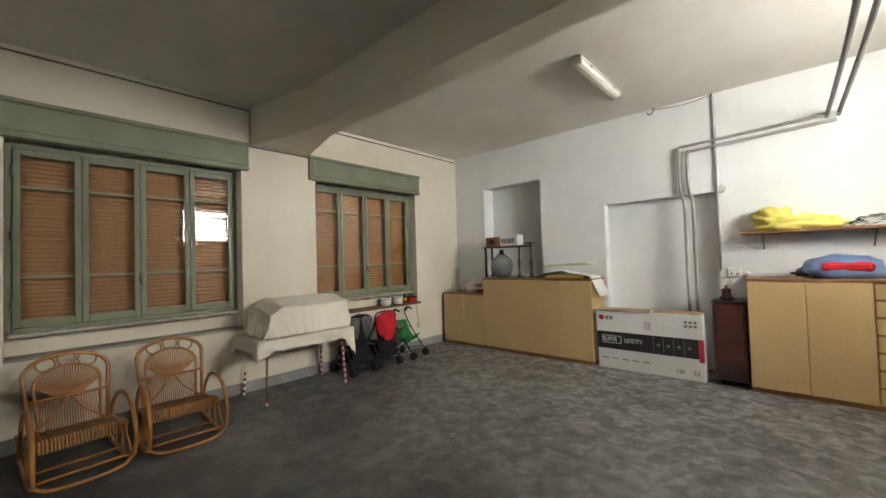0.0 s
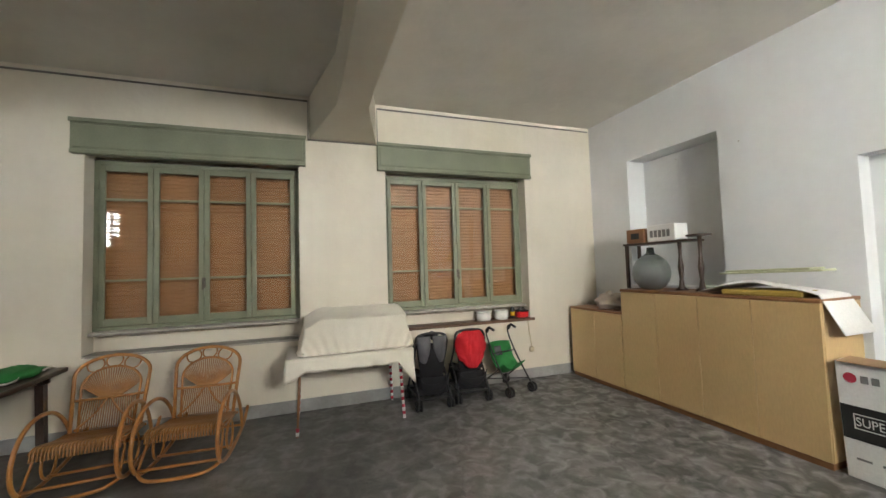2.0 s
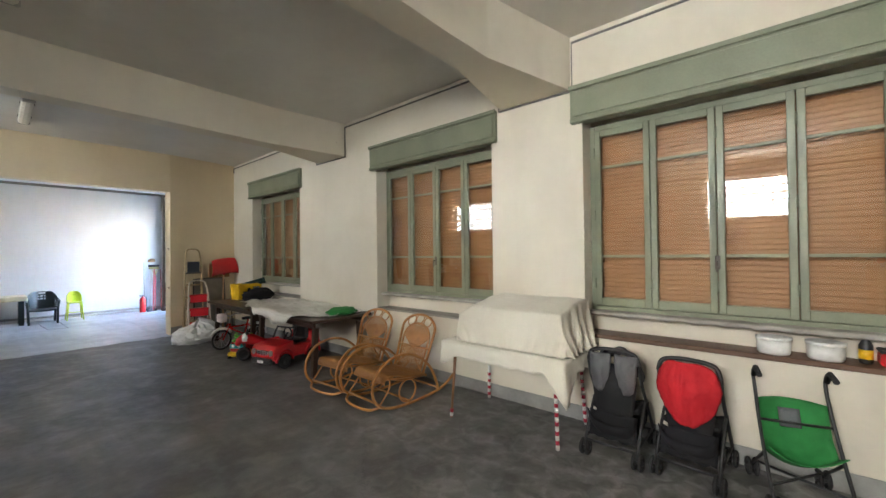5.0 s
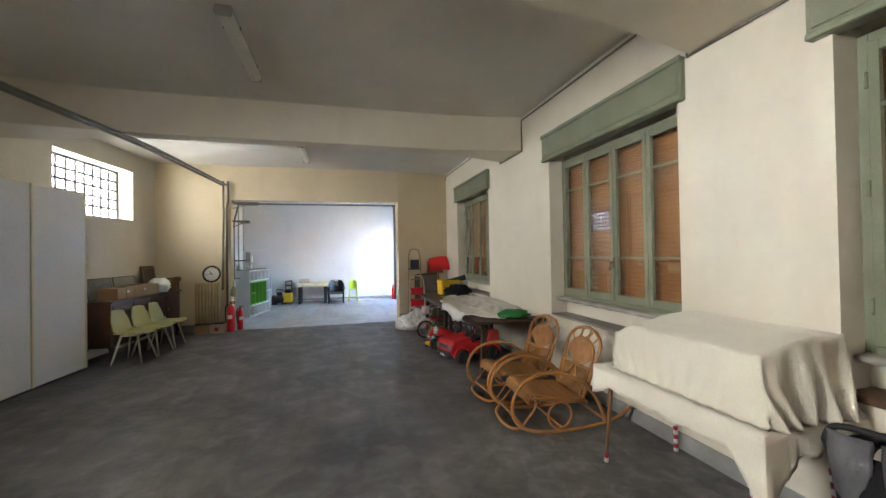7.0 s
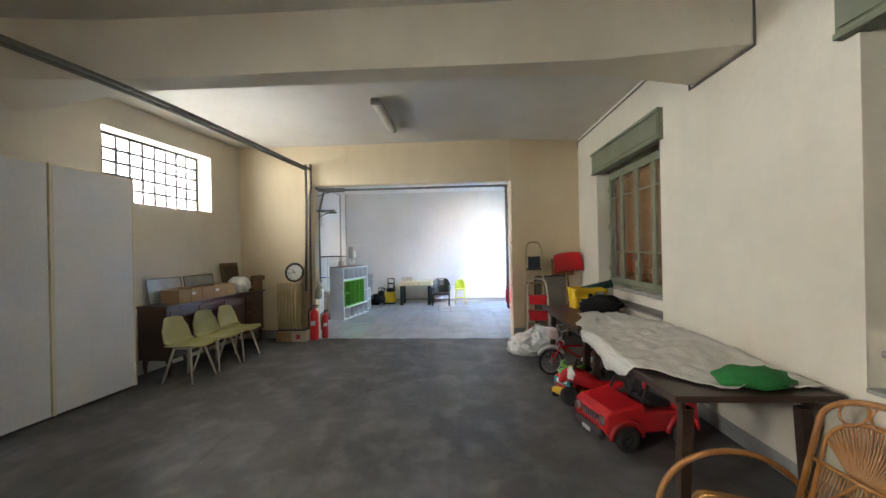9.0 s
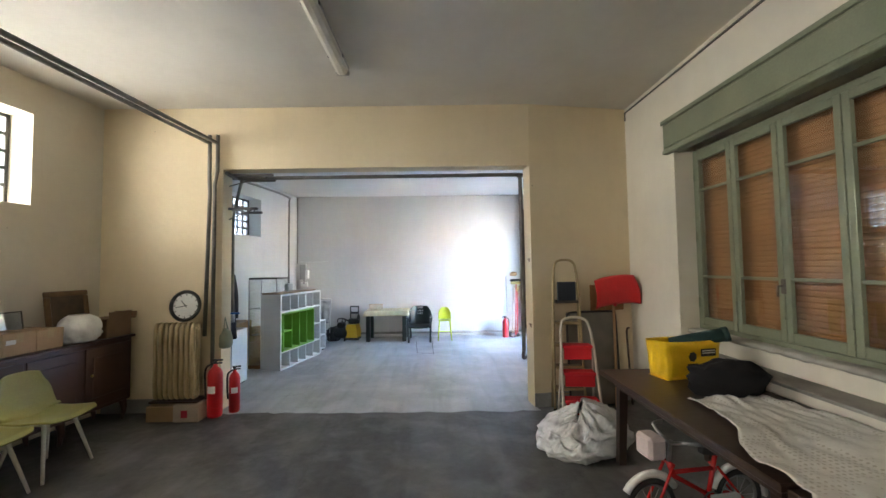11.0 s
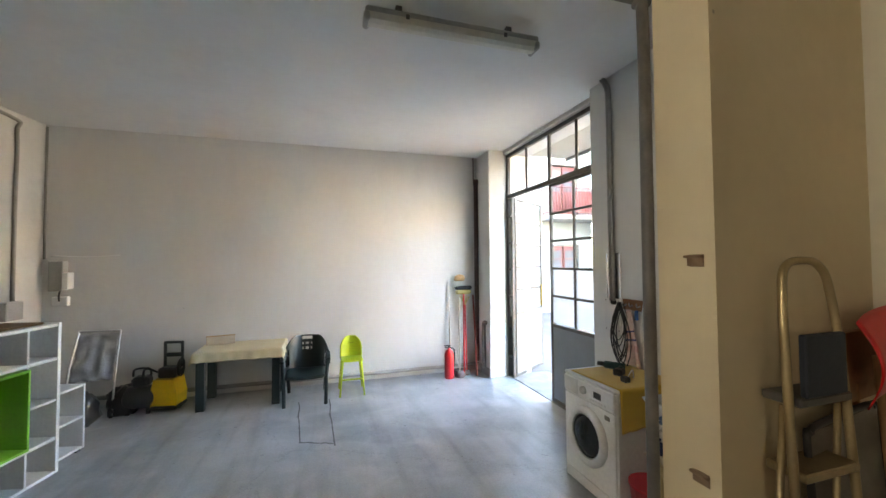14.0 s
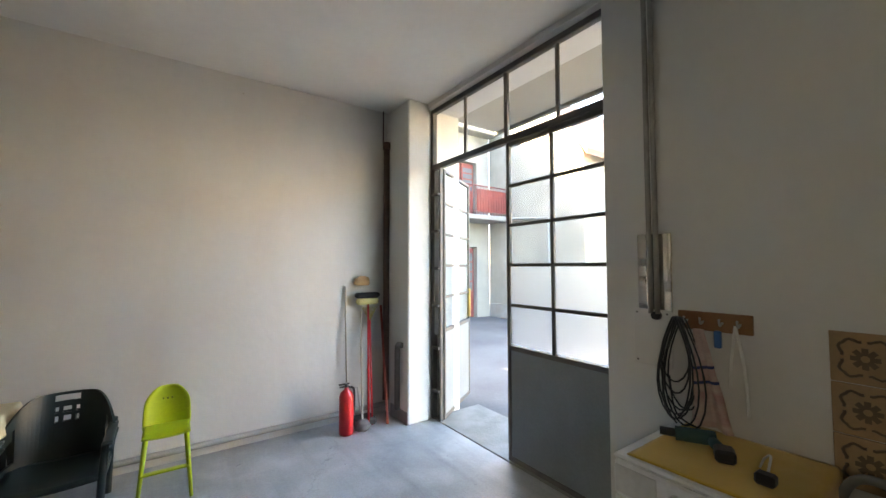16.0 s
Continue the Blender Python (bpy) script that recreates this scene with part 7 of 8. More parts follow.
def jamb_pipes():
    def run(name, pts, r, m, label):
        ob = simple(name, m, lambda bm: tube(bm, pts, r, 10))
        structure(ob, label, "pipe")
    for k, dx in enumerate((0.0, 0.095)):
        run("heating_pipe", smooth_path([(0.12 + dx, NY - 0.05, 0.0), (0.12 + dx, NY - 0.05, 1.5), (0.12 + dx, NY - 0.05, 2.2), (0.08 + dx, NY - 0.05, 2.45), (0.08 + dx, NY - 0.05, 2.95 - dx * 0.8), (0.12 + dx, NY - 0.05, 3.02 - dx * 0.8), (0.3, NY - 0.05, 3.03 - dx * 0.8), (1.5 + dx, NY - 0.05, 3.08 - dx * 0.8)], n=5), 0.02, CONDUIT, "grey heating pipe along the north wall")
        run("heating_pipe_long", smooth_path([(1.52 + dx, NY - 0.05, 3.06), (1.53 + dx, NY - 0.12, 3.10), (1.53 + dx, 4.2, 3.10), (1.42 + dx, 1.4, 3.10), (1.12 + dx, -0.55, 3.10), (1.07 + dx, -2.0, 3.13), (1.08 + dx, -4.30, 3.20)], n=6), 0.02, PIPE, "dark heating pipe under the ceiling")
        run("riser", [(1.08 + dx, -4.32, 3.30), (1.08 + dx, -4.32, 2.86 - dx), (1.08 + dx + (0.04 if k == 0 else 0), -4.335, 2.70 - dx), (1.12 + dx, -4.335, 0.4 if k == 0 else 0.9)], 0.022, PIPE, "dark vertical pipe beside the opening")
    run("lintel_pipe", smooth_path([(1.0, -4.37, 2.85), (1.0, -4.58, 2.845), (0.9, -4.63, 2.845), (-1.0, -4.61, 2.845), (-2.52, -4.585, 2.845), (-2.60, -4.572, 2.81), (-2.615, -4.56, 2.70), (-2.615, -4.56, 1.5), (-2.615, -4.56, 0.62)], n=6), 0.024, PIPE, "dark pipe round the edge of the opening")
    run("elbow_pipe", smooth_path([(-2.615, -4.56, 0.62), (-2.62, -4.63, 0.54), (-2.66, -4.75, 0.48), (-2.80, -4.92, 0.50)]), 0.022, PIPE, "dark bent pipe to the radiator")
    run("drop_pipe", smooth_path([(0.94, -4.63, 2.83), (1.0, -4.635, 2.6), (1.05, -4.635, 2.3), (1.05, -4.635, 1.3), (1.05, -4.635, 1.1)]), 0.02, PIPE, "dark pipe down the east jamb")
    for z, s in ((2.84, 0.55), (2.42, 0.36)):
        b = thing("angle_bracket", pose(1.05, -4.52, z), "dark iron angle bracket fixed to the jamb", "bracket", "jamb brackets")
        simple("arm", IRON, lambda bm: (box(bm, (-s, -0.02, 0), (0, 0.02, 0.03), 0.003), box(bm, (-s * 0.9, -0.22, -0.02), (-0.1, -0.19, 0.01), 0.003)), b)
        simple("strut", IRON, lambda bm: (tube(bm, [(-s * 0.8, 0, 0), (-0.005, 0, -0.12)], 0.008, 6), tube(bm, [(-s * 0.9, 0, 0.01), (-s * 0.6, -0.2, 0.0)], 0.01, 6), tube(bm, [(-0.05, 0, 0.01), (-0.12, -0.2, 0.0)], 0.01, 6)), b)
    for z in (1.74, 0.95):
        c = thing("door_catch", pose(-2.672, -4.40, z), "small rusty steel catch on the jamb", "catch", "jamb catches")
        simple("plate", mat("rusty_steel", (0.32, 0.22, 0.14), 0.6, (0.2, 0.12, 0.07), 20), lambda bm: box(bm, (0, -0.035, -0.02), (0.006, 0.035, 0.025), 0.002), c)
        simple("tongue", mat("rusty_steel", (0.32, 0.22, 0.14)), lambda bm: box(bm, (0.006, -0.035, 0.012), (0.022, 0.04, 0.022), 0.003), c)
    # cable along the head of the west wall, stepping under the beams
    def cable(name, pts):
        structure(simple(name, PIPE, lambda bm: tube(bm, pts, 0.011, 6)), "thin dark cable along the wall head", "cable")
    x = WX + 0.012
    cable("cable_south", [(x, -4.49, HC - 0.16), (x, -4.49, HC - 0.06), (x, -0.99, HC - 0.06), (x, -0.99, 3.135), (x, -0.17, 3.135), (x, -0.17, HC - 0.06), (x, 2.67, HC - 0.06), (x, 2.67, 3.135), (x, 3.49, 3.135), (x, 3.49, HC - 0.06), (x, NY - 0.03, HC - 0.06)])
    structure(simple("conduit_north", mat("painted_conduit", (0.56, 0.56, 0.54), 0.55, (0.45, 0.45, 0.43), 5, 50, 0.04), lambda bm: (tube(bm, [(0.49, NY - 0.02, HC), (0.49, NY - 0.02, 1.35)], 0.016, 8), lathe(bm, [(0.055, 0), (0.05, 0.03), (0.03, 0.035)], 14, pose(0.52, NY, 2.40, 90)))), "grey conduit with a round junction box", "conduit")
    structure(simple("ceiling_hook", PIPE, lambda bm: (tube(bm, smooth_path([(-0.20, 6.7, HC), (-0.20, 6.7, HC - 0.06), (-0.24, 6.7, HC - 0.10), (-0.28, 6.7, HC - 0.06)]), 0.008, 6), tube(bm, smooth_path([(-0.2, 6.72, HC - 0.03), (0.15, 6.74, HC - 0.06), (0.48, NY - 0.02, HC - 0.02)]), 0.005, 6))), "iron ceiling hook with a slack wire", "hook")


def ceiling_light(m, label):
    f = thing("ceiling_light", m, label, "light", "unlit tube lights")
    simple("housing", mat("grey_housing", (0.42, 0.41, 0.38), 0.5), lambda bm: box(bm, (-0.065, -0.62, -0.045), (0.065, 0.62, -0.006), 0.012), f)
    simple("diffuser", mat("yellowed_diffuser", (0.68, 0.66, 0.58), 0.35, (0.6, 0.58, 0.5), 3), lambda bm: prism(bm, [(-0.06, -0.045), (-0.05, -0.085), (-0.02, -0.10), (0.02, -0.10), (0.05, -0.085), (0.06, -0.045)], -0.60, 0.60, 1), f, "yellowed plastic trough")
    for y in (-0.61, 0.61):
        simple("end_cap", mat("grey_housing", (0.42, 0.41, 0.38)), lambda bm: box(bm, (-0.066, y - 0.02, -0.10), (0.066, y + 0.02, -0.04), 0.012), f)
    for s in (-1, 1):
        for y in (-0.35, 0.35):
            simple("clip", IRON, lambda bm: box(bm, (s * 0.066 - 0.004, y - 0.012, -0.06), (s * 0.066 + 0.004, y + 0.012, -0.03), 0.002), f)
    simple("mount", IRON, lambda bm: [box(bm, (-0.02, y - 0.02, -0.008), (0.02, y + 0.02, 0.052)) for y in (-0.4, 0.4)], f)
    return f


wardrobe()
sideboard()
sc = shell_chair(pose(1.88, -2.10, 0, 0, 0, 176))
copy_thing(sc, pose(1.83, -2.60, 0, 0, 0, 172))
copy_thing(sc, pose(1.80, -3.10, 0, 0, 0, 178))
bicycle()
opening_things()
jamb_pipes()
cl = ceiling_light(pose(-0.40, 5.15, HC), "unlit white strip light with a yellowed trough")
copy_thing(cl, pose(-0.43, 1.07, HC))
copy_thing(cl, pose(-0.64, -2.80, HC))
copy_thing(cl, pose(-2.22, -5.78, HW - 0.05, 0, 0, 90))
copy_thing(cl, pose(0.46, -5.84, HW - 0.05, 0, 0, 90))


# ---- the store room ----
def cube_shelf():
    s = thing("cube_shelf", pose(1.05, -6.13, 0, 0, 0, -12), "white open cube shelf with a lime green insert", "shelf")
    white = mat("white_melamine", (0.74, 0.75, 0.75), 0.4, (0.69, 0.7, 0.71), 2, 50, 0.015)
    lime = mat("lime_melamine", (0.16, 0.42, 0.03), 0.4, (0.14, 0.37, 0.025), 2, 50, 0.015)
    L, H, D, T = 1.30, 1.25, 0.37, 0.02
    for y in (0.0, L - 0.03):
        simple("side", white, lambda bm: box(bm, (0, -y - 0.03, 0), (D, -y, H), 0.002), s)
    for z in (0.0, 0.28, 0.94, H - 0.03):
        simple("board", white, lambda bm: box(bm, (0.003, -L + 0.03, z), (D - 0.003, -0.03, z + 0.025), 0.002), s)
    for z0, z1 in ((0.025, 0.28), (0.965, H - 0.03)):
        for i in range(1, 5):
            y = -0.03 - i * (L - 0.06) / 5
            simple("divider", white, lambda bm: box(bm, (0.004, y - 0.009, z0), (D - 0.004, y + 0.009, z1), 0.002), s)
    y = -L + 0.03 + (L - 0.06) / 5
    simple("divider", white, lambda bm: box(bm, (0.004, y - 0.009, 0.305), (D - 0.004, y + 0.009, 0.94), 0.002), s)
    simple("board", white, lambda bm: box(bm, (0.004, -L + 0.03, 0.6), (D - 0.004, y - 0.009, 0.618), 0.002), s)
    g = simple("insert", lime, lambda bm: (box(bm, (-0.03, y + 0.012, 0.31), (D - 0.05, -0.035, 0.33), 0.002), box(bm, (-0.03, y + 0.012, 0.91), (D - 0.05, -0.035, 0.93), 0.002), box(bm, (-0.03, y + 0.012, 0.33), (D - 0.05, y + 0.03, 0.91), 0.002), box(bm, (-0.03, -0.055, 0.33), (D - 0.05, -0.035, 0.91), 0.002)), s, "lime green box set into the shelf")
    span = -0.055 - (y + 0.03)
    for i in (1, 2, 3):
        yy = y + 0.03 + span * i / 4
        simple("divider", lime, lambda bm: box(bm, (-0.025, yy - 0.009, 0.33), (D - 0.055, yy + 0.009, 0.91), 0.002), g)
    simple("divider", lime, lambda bm: box(bm, (-0.025, -0.055 - span / 4 + 0.009, 0.62), (D - 0.055, -0.055, 0.638), 0.002), g)
    for i in (1, 2, 3):
        yy = y + 0.03 + span * (i - 0.35) / 4
        b = simple("ring_binder", PAPER, lambda bm: box(bm, (0.06, -0.035, 0), (0.28, 0.035, 0.31), 0.004))
        b.matrix_basis = pose(1.05, -6.13, 0.332, 0, 0, -12) @ pose(0, yy, 0)
        tagged(b, "white ring binder standing in the green insert", "binder", "binders in the shelf")
    M = pose(1.05, -6.13, H, 0, 0, -12)
    for a, z, w in ((2, 0.002, 0.36), (-3, 0.013, 0.3)):
        c = simple("flat_carton", mat("dark_card", (0.2, 0.12, 0.06)), lambda bm: box(bm, (-w * 0.45, -0.55, 0), (w * 0.55, 0.6, 0.009), 0.003))
        c.matrix_basis = M @ pose(0.18, -0.62, z, 0, 0, a)
        tagged(c, "flattened brown carton lying on the shelf", "cardboard")
    k = thing("small_cube_shelf", pose(0.86, -7.48, 0, 0, 0, -12), "small white cube shelf on the floor", "shelf")
    simple("side", white, lambda bm: (box(bm, (0, -0.32, 0.03), (0.3, -0.3, 0.62), 0.002), box(bm, (0, -0.02, 0.03), (0.3, 0, 0.62), 0.002)), k)
    for z in (0.03, 0.31, 0.6):
        simple("board", white, lambda bm: box(bm, (0.003, -0.3, z), (0.297, -0.02, z + 0.02), 0.002), k)
    simple("feet", BLACKP, lambda bm: [box(bm, (x, y, 0), (x + 0.04, y + 0.04, 0.03)) for x in (0.02, 0.24) for y in (-0.3, -0.06)], k)


def store_east():
    white = MATS["white_melamine"]
    c = thing("white_cabinet", pose(1.33, -5.60, 0.004), "small white cabinet standing by the wall", "cabinet")
    simple("body", white, lambda bm: box(bm, (0.02, 0, 0.03), (0.5, 0.44, 0.80), 0.004), c)
    simple("door", white, lambda bm: box(bm, (0, 0.003, 0.03), (0.018, 0.437, 0.80), 0.004), c)
    simple("base", BLACKP, lambda bm: box(bm, (0.03, 0.01, 0), (0.49, 0.43, 0.03)), c)
    tagged(simple("folded_towel", mat("pink_cloth", (0.55, 0.22, 0.3), 0.9), lambda bm: blob(bm, (0.16, 0.14, 0.03), 4, pose(1.55, -5.36, 0.804), 0.15)), "folded pink cloth on the white cabinet", "cloth")
    g = thing("glass_cabinet", pose(1.13, -6.66, 0.004, 0, 0, -5), "empty glass display cabinet with a dark base", "display cabinet")
    simple("base", TEAK, lambda bm: box(bm, (0, 0, 0), (0.5, 0.4, 0.06), 0.004), g)
    simple("cap", IRON, lambda bm: box(bm, (0, 0, 1.5), (0.5, 0.4, 1.53), 0.004), g)
    simple("post", STEEL, lambda bm: [box(bm, (x, y, 0.06), (x + 0.012, y + 0.012, 1.5)) for x in (0.0, 0.488) for y in (0.0, 0.388)], g)
    for a, b in (((0.002, 0.014, 0.06), (0.006, 0.386, 1.5)), ((0.494, 0.014, 0.06), (0.498, 0.386, 1.5)), ((0.014, 0.002, 0.06), (0.486, 0.006, 1.5)), ((0.014, 0.394, 0.06), (0.486, 0.398, 1.5))):
        simple("pane", PANE, lambda bm: box(bm, a, b), g).visible_shadow = False
    for z in (0.55, 1.0):
        simple("glass_shelf", PANE, lambda bm: box(bm, (0.01, 0.01, z), (0.49, 0.39, z + 0.005)), g).visible_shadow = False
    w = mat("varnished_ply", (0.42, 0.28, 0.14), 0.5, (0.36, 0.23, 0.11), 2, 50, 0.03, stretch=(1, 0.2, 1))
    b = thing("wooden_chest", pose(1.60, -7.35, 0.004, 0, 0, -7), "long pale brown wooden chest along the wall", "chest")
    simple("body", w, lambda bm: box(bm, (0, 0, 0), (0.45, 1.65, 0.52), 0.008), b)
    simple("lid", w, lambda bm: box(bm, (-0.015, -0.01, 0.525), (0.46, 1.66, 0.56), 0.008), b)
    tagged(simple("carton_stack", CARD, lambda bm: box(bm, (1.70, -6.5, 0.566), (2.08, -5.95, 0.80), 0.006)), "brown carton on the wooden chest", "box")
    tagged(simple("green_bag", mat("dark_green_cloth", (0.03, 0.08, 0.04), 0.8), lambda bm: blob(bm, (0.12, 0.12, 0.09), 7, pose(1.62, -5.9, 0.004), 0.2)), "small dark green bag on the floor", "bag")
    # electrics in the corner
    e = thing("meter_box", pose(1.70, SY, 1.30), "grey electric meter box with a white switch", "meter box")
    greyp = mat("grey_plastic_box", (0.36, 0.36, 0.35), 0.5)
    simple("case", greyp, lambda bm: box(bm, (-0.07, 0.0, 0.12), (0.07, 0.11, 0.48), 0.008), e)
    simple("switch", WHITEP, lambda bm: box(bm, (-0.13, 0.0, 0.14), (-0.07, 0.12, 0.34), 0.008), e)
    simple("socket", WHITEP, lambda bm: box(bm, (-0.10, 0.0, -0.06), (0.06, 0.06, 0.05), 0.008), e)
    simple("cable", BLACKP, lambda bm: tube(bm, smooth_path([(-0.02, 0.05, 0.12), (-0.03, 0.09, 0.06), (-0.02, 0.06, 0.0)]), 0.01, 6), e)
    f = thing("junction_box", pose(east_store(-8.65) , -8.65, 1.24), "grey square junction box on the wall", "junction box")
    simple("case", greyp, lambda bm: box(bm, (-0.10, -0.12, -0.1), (0.0, 0.12, 0.1), 0.008), f)
    structure(simple("conduit_store", CONDUIT, lambda bm: (tube(bm, smooth_path([(east_store(-8.72) - 0.02, -8.72, 1.34), (east_store(-8.72) - 0.02, -8.72, 2.5), (east_store(-8.72) - 0.02, -8.72, 3.2), (east_store(-8.6) - 0.02, -8.6, 3.36), (east_store(-7) - 0.02, -7.0, 3.36), (east_store(-4.9) - 0.02, -4.9, 3.36)], n=6), 0.02, 8), tube(bm, [(1.85, SY + 0.03, 3.40), (1.85, SY + 0.03, 1.80)], 0.014, 8))), "grey conduit along the wall head", "conduit")
    structure(simple("cord", WHITEP, lambda bm: tube(bm, smooth_path([(1.80, SY + 0.02, 1.84), (1.4, SY + 0.02, 1.83), (1.1, SY + 0.02, 1.85)]), 0.006, 6)), "white cord strung along the wall", "cord")


def store_south():
    p = thing("folded_pushchair", pose(1.16, -8.72, 0.004), "folded pushchair wrapped in grey plastic", "pushchair")
    simple("chassis", STEEL, lambda bm: [tube(bm, smooth_path([(-0.22 * s, 0.12, 0.02), (-0.22 * s, 0.05, 0.5), (-0.2 * s, -0.1, 0.95)]), 0.012, 8) for s in (-1, 1)] + [tube(bm, [(-0.2, -0.1, 0.95), (0.2, -0.1, 0.95)], 0.012, 8)], p)
    simple("wrap", mat("grey_film", (0.3, 0.3, 0.31), 0.3, (0.4, 0.4, 0.41), 8, 40, 0.1, coat=0.3), lambda bm: sheet(bm, 14, 14, lambda u, v: (-0.2 + 0.4 * v, 0.08 - 0.2 * u + 0.05 * noise.noise((u * 5, v * 5, 1)), 0.42 + 0.5 * u + 0.03 * noise.noise((v * 6, 2, u)))), p, "", 0.01)
    for x in (-0.22, 0.22):
        wheel(p, (x, 0.12, 0.07), 0.07, 0, 0.016, rim=BLACKP)
    for k, (x, y, sx, sz, label) in enumerate(((1.20, -8.45, 0.20, 0.24, "slumped black bin bag on the floor"), (0.88, -8.75, 0.16, 0.20, "small black bin bag by the wall"))):
        tagged(simple("black_sack", mat("black_polythene", (0.012, 0.012, 0.014), 0.3, (0.02, 0.02, 0.022), 6, 40, 0.1), lambda bm: blob(bm, (sx, 0.17, sz), 20 + k, pose(x, y, 0.004), 0.25)), label, "sack")
    g = thing("compressor", pose(0.70, -8.70, 0.004), "squat black air compressor", "compressor")
    simple("tank", BLACKP, lambda bm: tube(bm, [(-0.16, 0, 0.18), (-0.12, 0, 0.18), (0.12, 0, 0.18), (0.16, 0, 0.18)], 0.13, 16, radii=[0.09, 0.13, 0.13, 0.09]), g)
    simple("motor", BLACKP, lambda bm: (box(bm, (-0.1, -0.08, 0.3), (0.08, 0.08, 0.42), 0.03), tube(bm, smooth_path([(-0.1, 0, 0.42), (-0.08, 0, 0.5), (0.06, 0, 0.5), (0.08, 0, 0.42)]), 0.012, 8)), g)
    simple("feet", RUBBER, lambda bm: [box(bm, (x, y, 0), (x + 0.04, y + 0.03, 0.07), 0.004) for x in (-0.12, 0.08) for y in (-0.09, 0.06)], g)
    w = thing("pressure_washer", pose(0.42, -8.72, 0.004, 0, 0, -10), "yellow and black upright pressure washer", "pressure washer")
    simple("body", YELLOWP, lambda bm: prism(bm, [(-0.14, 0.06), (0.14, 0.06), (0.15, 0.2), (0.11, 0.38), (-0.11, 0.38), (-0.15, 0.2)], -0.10, 0.13, 1), w)
    simple("base", BLACKP, lambda bm: box(bm, (-0.15, -0.12, 0.03), (0.15, 0.14, 0.09), 0.02), w)
    simple("head", BLACKP, lambda bm: (box(bm, (-0.10, -0.08, 0.38), (0.10, 0.08, 0.50), 0.02), box(bm, (-0.11, -0.1, 0.48), (-0.085, -0.06, 0.78), 0.008), box(bm, (0.085, -0.1, 0.48), (0.11, -0.06, 0.78), 0.008), box(bm, (-0.11, -0.1, 0.76), (0.11, -0.06, 0.79), 0.01), box(bm, (-0.085, -0.09, 0.60), (0.085, -0.07, 0.65), 0.006)), w, "black top with a carrying handle")
    simple("hose", RUBBER, lambda bm: tube(bm, smooth_path([(0.1, 0.05, 0.45), (0.22, 0.1, 0.5), (0.24, 0.08, 0.25), (0.3, 0.12, 0.03), (0.45, 0.05, 0.02)]), 0.012, 8), w)
    simple("coil", RUBBER, lambda bm: [tube(bm, spin((-0.125, 0.0, 0.46 + 0.02 * i), 0.07, 0, 16), 0.009, 6, True) for i in range(4)], w)
    for y in (-0.14, 0.14):
        wheel(w, (0.10 if y < 0 else -0.10, -0.02, 0.075), 0.075, 0, 0.022, rim=BLACKP)
    # table and chairs
    dg = mat("dark_green_plastic", (0.012, 0.022, 0.022), 0.4, (0.02, 0.032, 0.03), 3, 50, 0.02)
    t = thing("garden_table", pose(-0.38, -8.76, 0.004) @ Matrix.Diagonal((1, 1, 0.955, 1)), "dark green plastic garden table", "table")
    simple("tabletop", dg, lambda bm: box(bm, (-0.46, -0.30, 0.68), (0.48, 0.30, 0.715), 0.015), t)
    for x in (-0.40, 0.42):
        for y in (-0.24, 0.24):
            simple("leg", dg, lambda bm: prism(bm, [(x - 0.045, y - 0.04), (x + 0.045, y - 0.04), (x + 0.045, y + 0.04), (x - 0.045, y + 0.04)], 0.0, 0.68, 2), t)
    cream = mat("cream_tablecloth", (0.66, 0.58, 0.38), 0.8, (0.6, 0.52, 0.33), 3, 120, 0.06)
    def cloth(u, v):
        a, b = 2 * u - 1, 2 * v - 1
        x, y = 0.60 * a, 0.43 * b
        ox, oy = max(0, abs(x) - 0.49), max(0, abs(y) - 0.31)
        drop = math.hypot(ox, oy)
        z = 0.722 + 0.002 * noise.noise((u * 7, v * 7, 1)) - drop * 0.97
        x = math.copysign(min(abs(x), 0.49) + ox * 0.18, x) + 0.012 * noise.noise((v * 9, 1, 2)) * (ox > 0)
        y = math.copysign(min(abs(y), 0.31) + oy * 0.18, y) + 0.016 * noise.noise((u * 12, 5, 2)) * (oy > 0)
        return (x, y, z)
    ob = simple("tablecloth", cream, lambda bm: sheet(bm, 60, 50, cloth), None, "", 0.003)
    ob.matrix_basis = pose(-0.37, -8.76, 0.004) @ Matrix.Diagonal((1, 1, 0.955, 1))
    tagged(ob, "cream tablecloth with hanging corners", "tablecloth")
    c = thing("flat_box", pose(-0.08, -8.90, 0.70, 8, 0, 12), "small pale cardboard box on the table", "box")
    simple("carton", mat("pale_card", (0.5, 0.42, 0.32)), lambda bm: box(bm, (-0.16, -0.06, 0), (0.16, 0.06, 0.10), 0.004), c)
    simple("lid", CARD, lambda bm: box(bm, (-0.165, -0.065, 0.10), (0.165, 0.065, 0.112), 0.004), c)

    def armchair(m):
        a = thing("garden_armchair", m, "dark green stacking plastic armchair with slotted back", "chair", "stacked garden chairs")
        w = 0.26
        def rim(q):
            """Height of the top edge: high at the back, falling to the armrests."""
            f = min(1, max(0, (abs(q) - 0.20) / 0.42))
            return 0.90 - 0.25 * f * f * (3 - 2 * f) - 0.02 * max(0, abs(q) - 0.62)
        def wall(q, u):
            z = 0.40 + (rim(q) - 0.40) * u
            th = min(1, abs(q) / 0.60) * math.pi / 2
            x = w * math.sin(th) * (1 + 0.06 * u)
            y = -0.02 - 0.22 * math.cos(th) - 0.10 * (z - 0.4) / 0.5 * math.cos(th) + max(0, abs(q) - 0.60) * 0.62
            return (math.copysign(x, q), y, z)
